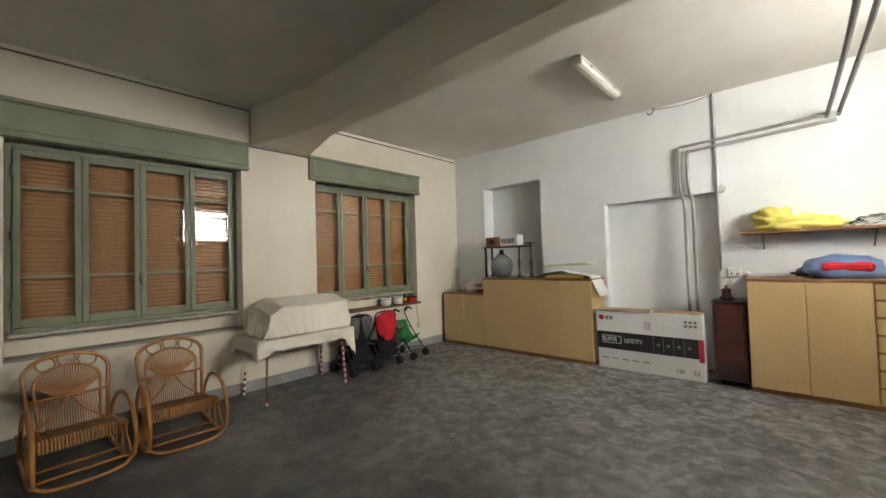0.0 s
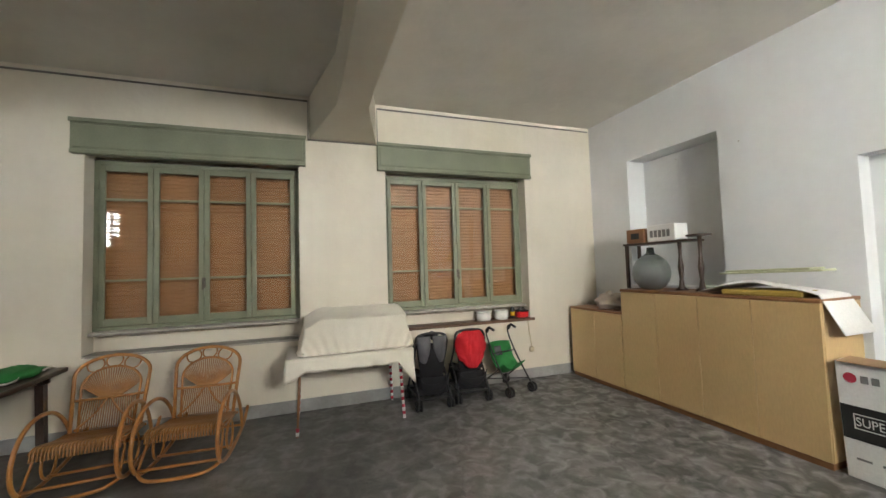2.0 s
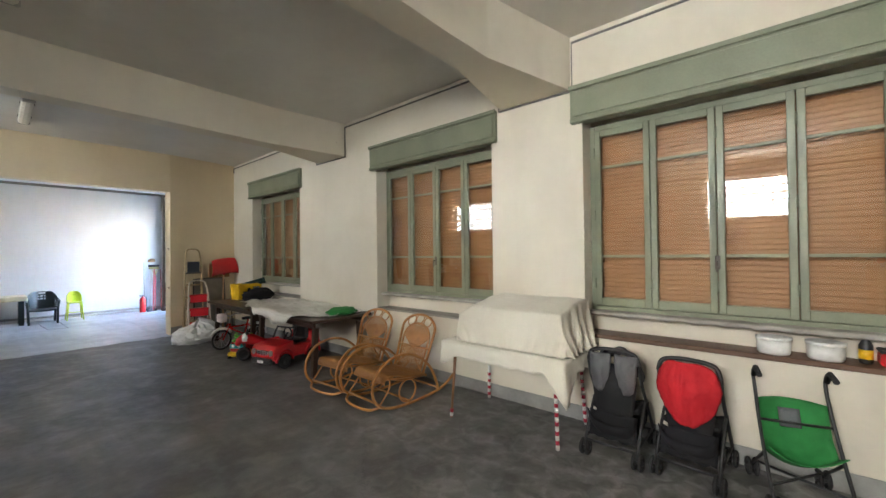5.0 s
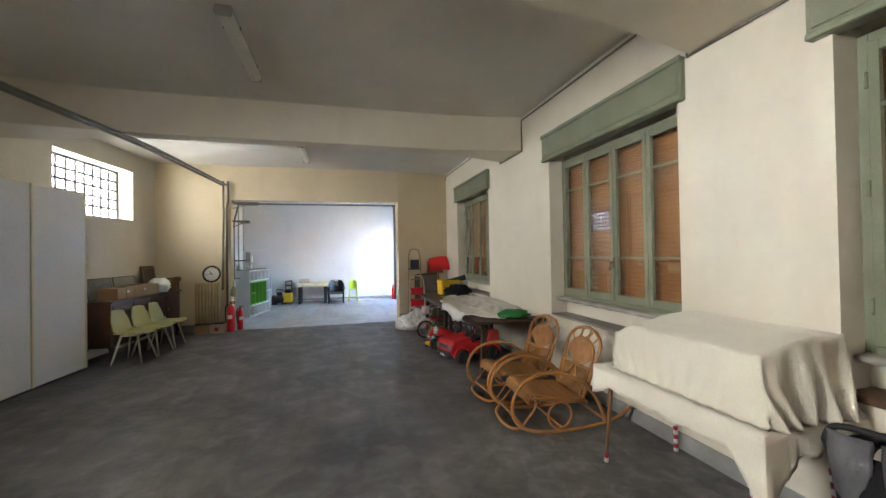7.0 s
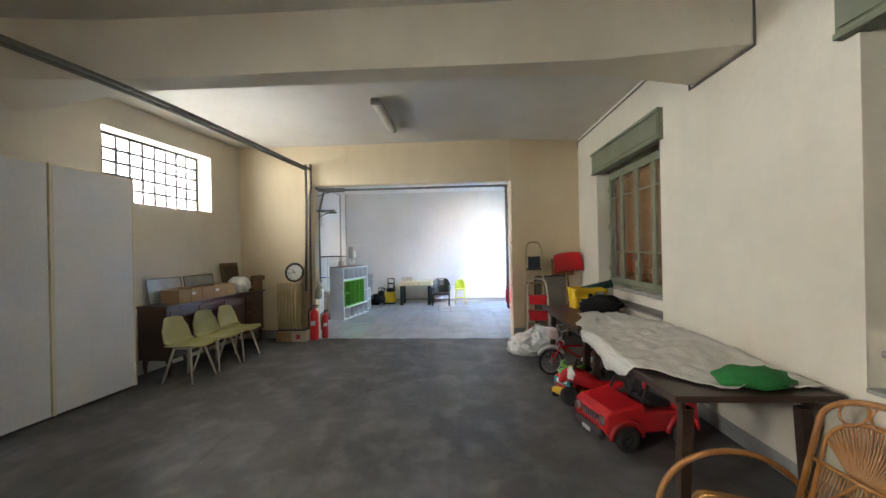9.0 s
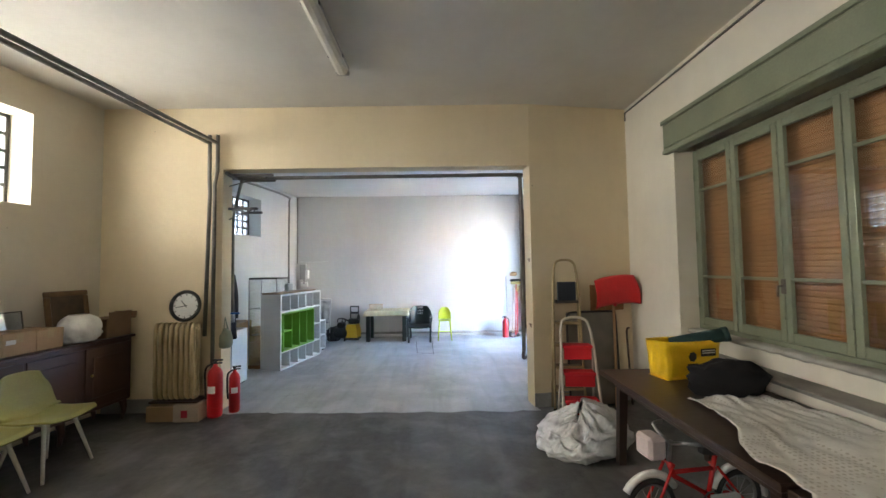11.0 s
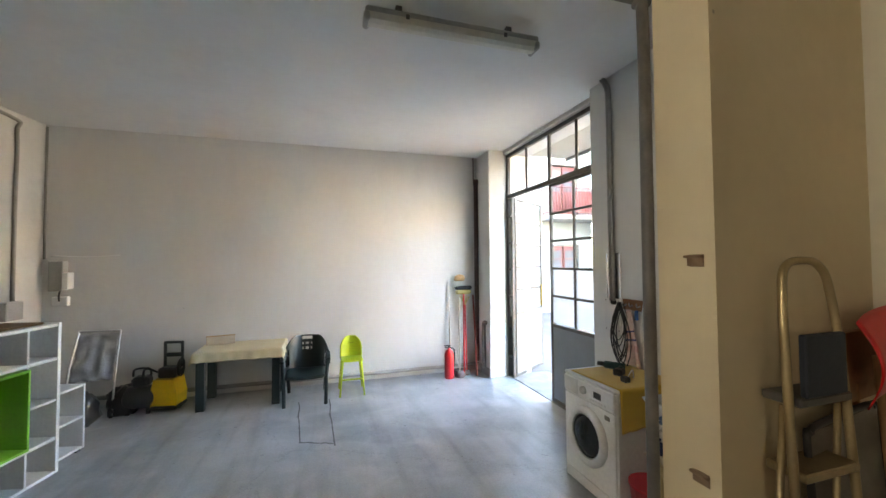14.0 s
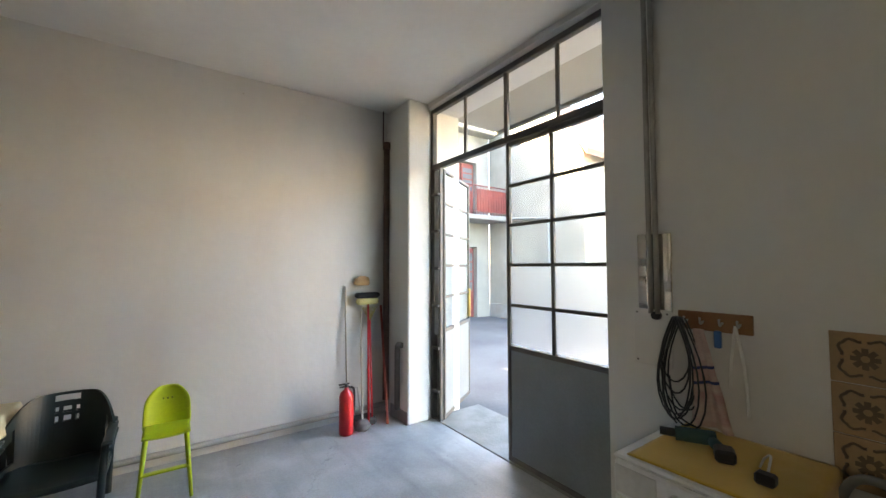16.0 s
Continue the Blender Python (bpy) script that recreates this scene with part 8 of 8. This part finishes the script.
        def shell(bm):
            nq, nu = 64, 22
            grid = [[bm.verts.new(wall(-1 + 2 * i / nq, j / nu)) for j in range(nu + 1)] for i in range(nq + 1)]
            for i in range(nq):
                for j in range(nu):
                    q, u = abs(-1 + 2 * (i + 0.5) / nq), (j + 0.5) / nu
                    hole = (0.36 < q < 0.93 and 0.20 < u < 0.78) or (q < 0.10 and 0.88 < u < 0.94) or (q < 0.14 and int(q / 0.031) % 2 == 0 and (0.55 < u < 0.64 or 0.69 < u < 0.78))
                    if not hole:
                        bm.faces.new((grid[i][j], grid[i + 1][j], grid[i + 1][j + 1], grid[i][j + 1]))
        simple("backrest", dg, shell, a, "one-piece slotted back and arms", 0.014)
        simple("seat", dg, lambda bm: sheet(bm, 12, 12, lambda u, v: (w * 0.9 * (2 * v - 1), 0.25 - 0.46 * u, 0.42 - 0.02 * math.sin(math.pi * v) + 0.015 * (1 - u) ** 6 * -1)), a, "", 0.02)
        for s in (-1, 1):
            simple("armrest", dg, lambda bm: sheet(bm, 12, 3, lambda u, v: (s * (w * 1.04 + 0.05 * (v - 0.5)), -0.10 + 0.34 * u, 0.662 - 0.03 * u * u)), a, "", 0.018)
            simple("leg", dg, lambda bm: tube(bm, [(s * w, 0.20, 0.63), (s * (w - 0.01), 0.22, 0.42), (s * (w - 0.02), 0.26, 0.0)], 0.022, 6), a)
            simple("leg", dg, lambda bm: tube(bm, [(s * w, -0.22, 0.66), (s * (w - 0.02), -0.24, 0.4), (s * (w - 0.03), -0.30, 0.0)], 0.022, 6), a)
        return a
    ac = armchair(pose(-1.13, -8.56, 0.004) @ Matrix.Diagonal((1.0, 1, 0.84, 1)))
    copy_thing(ac, pose(-1.13, -8.575, 0.044) @ Matrix.Diagonal((1.0, 1, 0.84, 1)))
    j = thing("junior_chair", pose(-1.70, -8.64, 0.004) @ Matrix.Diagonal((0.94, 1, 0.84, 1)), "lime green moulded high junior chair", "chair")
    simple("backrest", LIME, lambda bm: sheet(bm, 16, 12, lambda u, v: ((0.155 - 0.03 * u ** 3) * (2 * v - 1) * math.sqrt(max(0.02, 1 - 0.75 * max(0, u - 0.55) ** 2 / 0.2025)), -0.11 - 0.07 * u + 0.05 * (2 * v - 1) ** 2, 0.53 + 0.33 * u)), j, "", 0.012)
    # no real slots: dark olive bars paint the shade inside them
    simple("back_slots", mat("slot_shade_olive", (0.2, 0.25, 0.02), 0.6), lambda bm: [box(bm, (x - 0.006, -0.155, 0.74), (x + 0.006, -0.145, 0.757), 0.002) for x in (-0.03, 0.0, 0.03)], j)
    simple("seat", LIME, lambda bm: sheet(bm, 12, 12, lambda u, v: (0.15 * (2 * v - 1), 0.14 - 0.26 * u, 0.535 + 0.012 * (2 * v - 1) ** 2 - 0.015 * (1 - u) ** 5)), j, "", 0.02)
    for sx in (-1, 1):
        for y0, y1 in ((0.11, 0.18), (-0.10, -0.19)):
            simple("leg", LIME, lambda bm: tube(bm, [(0.125 * sx, y0, 0.53), (0.165 * sx, y1, 0)], 0.014, 8, radii=[0.018, 0.012]), j)
    simple("footrest", LIME, lambda bm: (box(bm, (-0.15, 0.13, 0.24), (0.15, 0.17, 0.26), 0.006), [box(bm, (s * 0.15 - 0.01, -0.15, 0.24), (s * 0.15 + 0.01, 0.13, 0.258), 0.005) for s in (-1, 1)]), j)
    extinguisher(pose(-3.13, -8.80, 0.004, 0, 0, 180), 0.50, 0.07, "red fire extinguisher by the pier")


def broom_corner():
    yb = SY
    b = thing("broom", pose(-3.40, -8.88, 0.004), "upturned broom with a yellow and black head", "broom")
    simple("handle", REDP, lambda bm: tube(bm, [(0.02, 0.05, 0), (-0.05, -0.14, 1.22)], 0.012, 8), b)
    simple("head", mat("straw_yellow", (0.55, 0.48, 0.2), 0.8), lambda bm: box(bm, (-0.17, -0.19, 1.22), (0.08, -0.11, 1.29), 0.02), b)
    simple("bristles", BLACKC, lambda bm: box(bm, (-0.18, -0.20, 1.29), (0.09, -0.10, 1.35), 0.02), b, "black bristles")
    b = thing("rake", pose(-3.48, -8.90, 0.004), "upturned leaf rake with a red handle", "rake")
    simple("handle", REDP, lambda bm: tube(bm, [(0.05, 0.05, 0), (0.0, -0.14, 1.05)], 0.011, 8), b)
    simple("tines", mat("straw_yellow", (0.55, 0.48, 0.2)), lambda bm: [tube(bm, [(0.0, -0.14, 1.04), (-0.09 + 0.018 * i, -0.15, 1.19)], 0.004, 5) for i in range(11)], b)
    b = thing("wooden_pole", pose(-3.60, -8.86, 0.004), "dull red wooden pole leaning in the corner", "pole")
    simple("shaft", mat("dull_red_wood", (0.3, 0.06, 0.04), 0.6), lambda bm: tube(bm, [(0.03, 0.08, 0), (-0.02, -0.2, 1.2)], 0.014, 8), b)
    b = thing("mop", pose(-3.30, -8.90, 0.004), "pale mop handle leaning beside the brooms", "mop")
    simple("handle", mat("pale_pole", (0.55, 0.5, 0.42), 0.5), lambda bm: tube(bm, [(0.0, 0.1, 0), (-0.08, -0.15, 1.15)], 0.011, 8), b)
    simple("mop_head", GREYC, lambda bm: blob(bm, (0.08, 0.08, 0.06), 3, pose(0, 0.1, 0), 0.3), b)
    b = thing("dustpan", pose(-3.36, -8.93, 0.004), "black dustpan with a long handle", "dustpan")
    simple("pan", BLACKP, lambda bm: box(bm, (-0.12, -0.08, 0), (0.12, 0.1, 0.08), 0.02), b)
    simple("handle", STEEL, lambda bm: tube(bm, [(0, -0.06, 0.08), (0.0, -0.15, 0.34), (0.05, -0.15, 0.34)], 0.009, 6), b)
    b = thing("bamboo_cane", pose(-3.22, -9.06, 0.004), "thin grey cane leaning on the wall", "cane")
    simple("shaft", mat("grey_cane", (0.4, 0.37, 0.3), 0.6), lambda bm: tube(bm, [(0, 0.06, 0), (0, -0.04, 1.42)], 0.009, 8), b)
    b = thing("sponge_hook", pose(-3.40, SY, 1.46), "tan sponge on a nail in the wall", "sponge")
    simple("sponge", mat("tan_sponge", (0.45, 0.28, 0.14), 0.9), lambda bm: blob(bm, (0.09, 0.05, 0.06), 5, pose(0, 0.05, -0.03), 0.3), b)
    structure(simple("drain_pipe", mat("rust_brown_pipe", (0.10, 0.05, 0.035), 0.6, (0.07, 0.04, 0.03), 6), lambda bm: (tube(bm, [(-3.69, SY + 0.05, 0.15), (-3.69, SY + 0.05, 3.05)], 0.035, 10), tube(bm, [(-3.69, SY + 0.05, 2.98), (-3.69, SY + 0.05, 3.06)], 0.045, 10), tube(bm, [(-3.66, SY + 0.02, 3.05), (-3.66, SY + 0.02, HW)], 0.008, 6))), "rust-brown vertical pipe in the corner", "pipe")
    structure(simple("stub_pipe", PIPE, lambda bm: tube(bm, smooth_path([(-3.69, -8.80, 0.12), (-3.69, -8.80, 0.7), (-3.69, -8.78, 0.8), (-3.705, -8.72, 0.8)]), 0.03, 10)), "black pipe stub on the pier", "pipe")


def laundry():
    white = mat("white_appliance", (0.74, 0.75, 0.76), 0.3, (0.7, 0.71, 0.72), 2, 40, 0.01)
    w = thing("washing_machine", pose(-3.846, -6.07, 0.004), "white front-loading washing machine with a grey round door", "washing machine")
    D, W, H = 0.60, 0.57, 0.846
    simple("body", white, lambda bm: box(bm, (0, 0, 0.03), (D - 0.02, W, H - 0.02), 0.01), w)
    simple("lid", white, lambda bm: box(bm, (0, -0.003, H - 0.02), (D, W + 0.003, H), 0.008), w)
    simple("fascia", white, lambda bm: box(bm, (D - 0.02, 0.004, H - 0.16), (D + 0.004, W - 0.004, H - 0.022), 0.008), w)
    simple("drawer", mat("off_white_plastic", (0.66, 0.66, 0.66), 0.35), lambda bm: box(bm, (D + 0.004, 0.012, H - 0.145), (D + 0.012, 0.18, H - 0.035), 0.006), w, "detergent drawer front")
    simple("dial", mat("off_white_plastic", (0.66, 0.66, 0.66)), lambda bm: lathe(bm, [(0.03, 0), (0.028, 0.02), (0.02, 0.024)], 20, pose(D + 0.004, 0.25, H - 0.09, 0, 90, 0)), w)
    simple("display", BLACKP, lambda bm: box(bm, (D + 0.004, 0.36, H - 0.11), (D + 0.007, 0.44, H - 0.065), 0.002), w)
    simple("button", mat("off_white_plastic", (0.66, 0.66, 0.66)), lambda bm: [box(bm, (D + 0.004, 0.32 + 0.03 * i, H - 0.14), (D + 0.009, 0.34 + 0.03 * i, H - 0.128), 0.002) for i in range(6)], w)
    simple("front", white, lambda bm: box(bm, (D - 0.02, 0.004, 0.10), (D, W - 0.004, H - 0.164), 0.006), w)
    simple("kick_plate", white, lambda bm: box(bm, (D - 0.02, 0.004, 0.015), (D - 0.002, W - 0.004, 0.096), 0.006), w)
    C = (D + 0.012, W / 2, 0.43)
    d = simple("door", white, lambda bm: tube(bm, spin(C, 0.185, 0, 36), 0.032, 10, True), w, "white door ring")
    simple("door_glass", mat("smoked_glass", (0.015, 0.016, 0.018), 0.08, (0.02, 0.02, 0.022)), lambda bm: lathe(bm, [(0.165, 0.0), (0.15, 0.02), (0.09, 0.045), (0.0, 0.05)], 32, pose(D - 0.004, W / 2, 0.43, 0, 90, 0)), d, "dark domed glass")
    simple("door_rim", STEEL, lambda bm: tube(bm, spin((D + 0.02, W / 2, 0.43), 0.158, 0, 36), 0.008, 8, True), d)
    simple("badge", GREYINK, lambda bm: box(bm, (D, 0.47, 0.62), (D + 0.003, 0.52, 0.65)), w)
    simple("feet", RUBBER, lambda bm: [lathe(bm, [(0.025, 0), (0.025, 0.03)], 10, pose(x, y, 0)) for x in (0.06, D - 0.08) for y in (0.06, W - 0.06)], w)
    yel = mat("mustard_felt", (0.58, 0.36, 0.04), 0.95, (0.52, 0.31, 0.03), 3, 140, 0.1, sheen=0.3)
    def cl(u, v):
        x = 0.03 + 0.55 * u - 0.02 * v
        s = 0.05 + 0.80 * v
        y = s
        z = H + 0.006 + 0.002 * noise.noise((u * 8, v * 8, 1))
        if s > W + 0.01:
            z -= (s - W - 0.01) * (0.97 + 0.25 * (u - 0.5))
            y = W + 0.016 + 0.02 * (s - W) + 0.012 * noise.noise((u * 6, 1, 1)) * (s - W) * 4
        return (x, y, z)
    ob = simple("yellow_cloth", yel, lambda bm: sheet(bm, 24, 44, cl), None, "", 0.004)
    ob.matrix_basis = pose(-3.846, -6.07, 0.004)
    tagged(ob, "mustard yellow cloth lying on the washing machine", "cloth")
    t = thing("cordless_drill", pose(-3.60, -5.87, 0.862, 0, 0, 25), "black and teal hand drill lying on the cloth", "drill")
    simple("body", mat("teal_rubber", (0.02, 0.07, 0.07), 0.6), lambda bm: (tube(bm, [(0, -0.1, 0.03), (0, 0.05, 0.035)], 0.03, 10), tube(bm, [(0, 0.03, 0.03), (0.1, 0.06, 0.025)], 0.022, 8)), t)
    simple("chuck", BLACKP, lambda bm: tube(bm, [(0, -0.1, 0.03), (0, -0.16, 0.03)], 0.018, 10), t)
    simple("battery", BLACKP, lambda bm: box(bm, (0.08, 0.03, 0.0), (0.16, 0.1, 0.05), 0.01), t)
    t = thing("plug_adapter", pose(-3.44, -5.61, 0.862), "small black plug with a white lead", "plug")
    simple("body", BLACKP, lambda bm: box(bm, (-0.025, -0.03, 0), (0.025, 0.03, 0.04), 0.008), t)
    simple("lead", WHITEP, lambda bm: tube(bm, smooth_path([(-0.02, 0, 0.03), (-0.06, 0.0, 0.08), (-0.1, -0.03, 0.05), (-0.12, -0.05, 0.004)]), 0.004, 6), t)
    # fittings on the wall
    f = thing("mirror_strip", pose(WS, -6.173, 1.60), "narrow frameless wall mirror", "mirror")
    simple("mirror_glass", mat("mirror", (0.85, 0.86, 0.86), 0.03, (0.85, 0.86, 0.86), bump=0, metal=1.0, fine_amount=0.0), lambda bm: box(bm, (0.002, -0.09, -0.21), (0.007, 0.09, 0.21), 0.002), f)
    structure(simple("conduit_west", CONDUIT, lambda bm: [tube(bm, smooth_path([(WS + 0.03, y, 1.38), (WS + 0.03, y, 2.4), (WS + 0.03, y, 3.2), (WS + 0.03, y - 0.03, 3.36), (WS + 0.03, y - 0.08, HW)], n=5), 0.014, 8) for y in (-6.185, -6.15)]), "pair of grey conduits down the wall", "conduit")
    f = thing("switch_plate", pose(WS, -6.19, 1.25), "painted square switch plate with a black knob", "switch")
    simple("plate", ROOMWHITE, lambda bm: box(bm, (0, -0.10, -0.15), (0.012, 0.10, 0.15), 0.003), f)
    simple("knob", BLACKP, lambda bm: lathe(bm, [(0.025, 0), (0.02, 0.03)], 12, pose(0.012, 0.03, 0.12, 0, 90, 0)), f)
    simple("screw", IRON, lambda bm: [lathe(bm, [(0.006, 0), (0.005, 0.003)], 6, pose(0.012, y, z, 0, 90, 0)) for y in (-0.08, 0.08) for z in (-0.13, 0.13)], f)
    f = thing("hook_board", pose(WS, -5.90, 1.365), "brown wooden board with coat hooks", "hook board")
    simple("board", TEAK, lambda bm: box(bm, (0, -0.155, -0.045), (0.02, 0.155, 0.045), 0.003), f)
    for y in (-0.11, -0.04, 0.04, 0.11):
        simple("hook", STEEL, lambda bm: tube(bm, smooth_path([(0.02, y, 0.0), (0.05, y, -0.01), (0.06, y, 0.02)]), 0.005, 6), f)
    rnd = random.Random(11)
    def coil(bm):
        for i in range(9):
            w1, h1 = 0.045 + 0.03 * rnd.random(), 0.16 + 0.12 * rnd.random()
            o = Vector((0.055 + 0.012 * i / 3, -0.02 + 0.04 * rnd.random(), 0))
            a0 = rnd.uniform(-0.25, 0.25)
            pts = []
            for k in range(20):
                a = 2 * math.pi * k / 20
                pts.append(o + Vector((0.01 * math.sin(3 * a), w1 * math.sin(a) * (1.2 - 0.5 * math.cos(a)) + a0 * (h1 - h1 * math.cos(a)) * 0.4, -h1 + h1 * math.cos(a))))
            tube(bm, pts, 0.0045, 5, True)
        tube(bm, smooth_path([(0.07, -0.05, -0.3), (0.07, -0.02, -0.48), (0.06, 0.1, -0.53)]), 0.0045, 5)
    c = simple("cable_coil", BLACKP, coil)
    c.matrix_basis = pose(WS, -6.03, 1.38)
    tagged(c, "tangled coil of black cable hanging on a hook", "cable")
    tw = BM()
    sheet(tw, 26, 14, lambda u, v: (0.05 + 0.03 * math.sin(v * 9) * u + 0.012 * noise.noise((u * 4, v * 6, 3)), (v - 0.5) * (0.04 + 0.13 * u) + 0.05 * u, -0.46 * u))
    towel = mat("striped_towel", (0.62, 0.52, 0.47), 0.95, (0.45, 0.2, 0.18), 9, 120, 0.1, amount=0.35, stretch=(1, 1, 2.5))
    c = part("tea_towel", tw, towel, None, "", 0.006)
    c.matrix_basis = pose(WS, -5.95, 1.33)
    tagged(c, "red and blue striped tea towel hanging on a hook", "towel")
    s = simple("towel_stripe", mat("blue_stripe", (0.06, 0.08, 0.2), 0.95), lambda bm: [sheet(bm, 2, 12, lambda u, v: (0.055 + 0.03 * math.sin(v * 9) * t0 + 0.012 * noise.noise((t0 * 4, v * 6, 3)), (v - 0.5) * (0.04 + 0.13 * t0) + 0.05 * t0, -0.46 * (t0 + 0.03 * u) + 0.02 * v)) for t0 in (0.4, 0.55)], c, "blue woven stripes", 0.004)
    c = simple("white_strap", WHITEP, lambda bm: tube(bm, smooth_path([(0.05, 0.0, -0.02), (0.055, -0.02, -0.2), (0.05, -0.025, -0.3)]), 0.006, 6) or tube(bm, smooth_path([(0.05, 0.0, -0.02), (0.055, 0.03, -0.2), (0.05, 0.04, -0.42)]), 0.006, 6))
    c.matrix_basis = pose(WS, -5.80, 1.38)
    tagged(c, "white strap looped over a hook", "strap")
    c = simple("keyring", mat("blue_paint", (0.03, 0.12, 0.35)), lambda bm: box(bm, (0.04, -0.015, -0.11), (0.06, 0.015, -0.03), 0.005))
    c.matrix_basis = pose(WS, -5.87, 1.36)
    tagged(c, "blue peg hanging on a hook", "peg")
    # old tiles behind the tub
    ground = mat("tile_glaze", (0.36, 0.24, 0.13), 0.3, (0.3, 0.19, 0.1), 6, 60, 0.03, coat=0.3)
    motif = mat("tile_motif", (0.09, 0.06, 0.035), 0.35, (0.13, 0.09, 0.05), 8)
    p = structure(thing("tiled_splashback", pose(WS, -5.506, 0.79), "old brown ornamented tiles behind the tub", "tiles"), "", "")
    k = 0.197
    tb = BM()
    box(tb, (0.0, 0.002, 0.002), (0.012, k - 0.002, k - 0.002), 0.002)
    first = part("tile", tb, ground, p)
    mb = BM()
    for i in range(8):
        a = math.pi * i / 4
        box(mb, (0.0121, -0.009, 0.012), (0.0129, 0.009, 0.040), 0, Matrix.Translation((0, k / 2, k / 2)) @ Matrix.Rotation(a, 4, "X"))
    ring = lambda t: 0.073 * (1 - 0.16 * math.cos(4 * t) + 0.05 * math.cos(12 * t))
    for i in range(4):
        ang = math.pi / 2 * i
        pts = [Vector((0.0125, ring(t) * math.cos(ang + t), ring(t) * math.sin(ang + t))) + Vector((0, k / 2, k / 2)) for t in [0.12 + 1.33 * q / 10 for q in range(11)]]
        tube(mb, pts, 0.0055, 5)
    m1 = part("motif", mb, motif, first)
    for i in range(4):
        for j in range(3):
            if i or j:
                o = shared("tile", first.data, p, pose(0, i * k, j * k))
                shared("motif", m1.data, o, Matrix())
    # tub, radiator, clothes
    tub = thing("laundry_tub", pose(-3.82, -5.33, 0.55), "white plastic laundry tub fixed to the wall", "tub")
    def basin(u, v):
        a = 4 * u
        q, f = int(a) % 4, a - int(a)
        c = [(0, 0), (0.47, 0), (0.47, 0.64), (0, 0.64)]
        g = Vector(c[q]).lerp(Vector(c[(q + 1) % 4]), f)
        mid = Vector((0.235, 0.32))
        s = 0.86 + 0.14 * min(1, v * 1.25)
        d = mid + (g - mid) * (s if v < 0.8 else (1.0 + (0.06 if v < 0.95 else 0.0)))
        return (d.x, d.y, 0.30 * min(1, v * 1.25) - (0.03 if v >= 0.95 else 0))
    simple("basin", WHITEP, lambda bm: (sheet(bm, 48, 20, basin, close_u=True), box(bm, (0.03, 0.03, 0.0), (0.44, 0.61, 0.012))), tub, "", 0.012)
    simple("leg", WHITEP, lambda bm: [box(bm, (x, y, -0.546), (x + 0.05, y + 0.05, 0.0), 0.006) for x in (0.05, 0.37) for y in (0.05, 0.54)], tub)
    simple("washboard", mat("grey_slate", (0.2, 0.2, 0.2), 0.6), lambda bm: box(bm, (0.0, -0.09, 0), (0.012, 0.09, 0.32), 0.004, pose(0.30, 0.30, 0.10, 0, -55, 0)), tub)
    h = thing("drain_hose", pose(-3.82, -5.40, 0.0), "grey corrugated drain hose bent into the tub", "hose")
    simple("hose", mat("grey_hose", (0.2, 0.2, 0.2), 0.6), lambda bm: tube(bm, smooth_path([(0.03, -0.1, 0.02), (0.03, -0.1, 0.6), (0.08, -0.05, 0.84), (0.15, 0.06, 0.90), (0.2, 0.2, 0.84), (0.22, 0.28, 0.72)]), 0.016, 10), h)
    rad = MATS["cream_radiator_enamel"]
    radiator(pose(-3.52, -5.0, 0.05), 8, 0.58, "cream column radiator behind the wall pier", rad)
    for i, (c1, dz, sx) in enumerate((((0.55, 0.48, 0.36), 0.0, 0.26), ((0.02, 0.03, 0.08), 0.07, 0.27), ((0.6, 0.57, 0.55), 0.15, 0.22), ((0.12, 0.42, 0.05), 0.20, 0.15), ((0.10, 0.16, 0.25), 0.25, 0.19))):
        m = mat("laundry_%d" % i, c1, 0.95, tuple(0.75 * q for q in c1), 5, 120, 0.1)
        tagged(simple("folded_laundry", m, lambda bm: blob(bm, (sx * 0.72, 0.11, 0.04), 30 + i, pose(-3.30, -5.0, 0.61 + 0.8 * dz, 0, 0, 9 * i - 18), 0.4, 30, 18)), "crumpled piece of laundry in a pile on the radiator", "laundry", "laundry pile")
    tagged(simple("red_bucket", REDP, lambda bm: lathe(bm, [(0.10, 0), (0.13, 0.26), (0.136, 0.26), (0.136, 0.28)], 20, pose(-3.40, -5.36, 0.004))), "red plastic bucket beside the washing machine", "bucket")


cube_shelf()
store_east()
store_south()
broom_corner()
laundry()
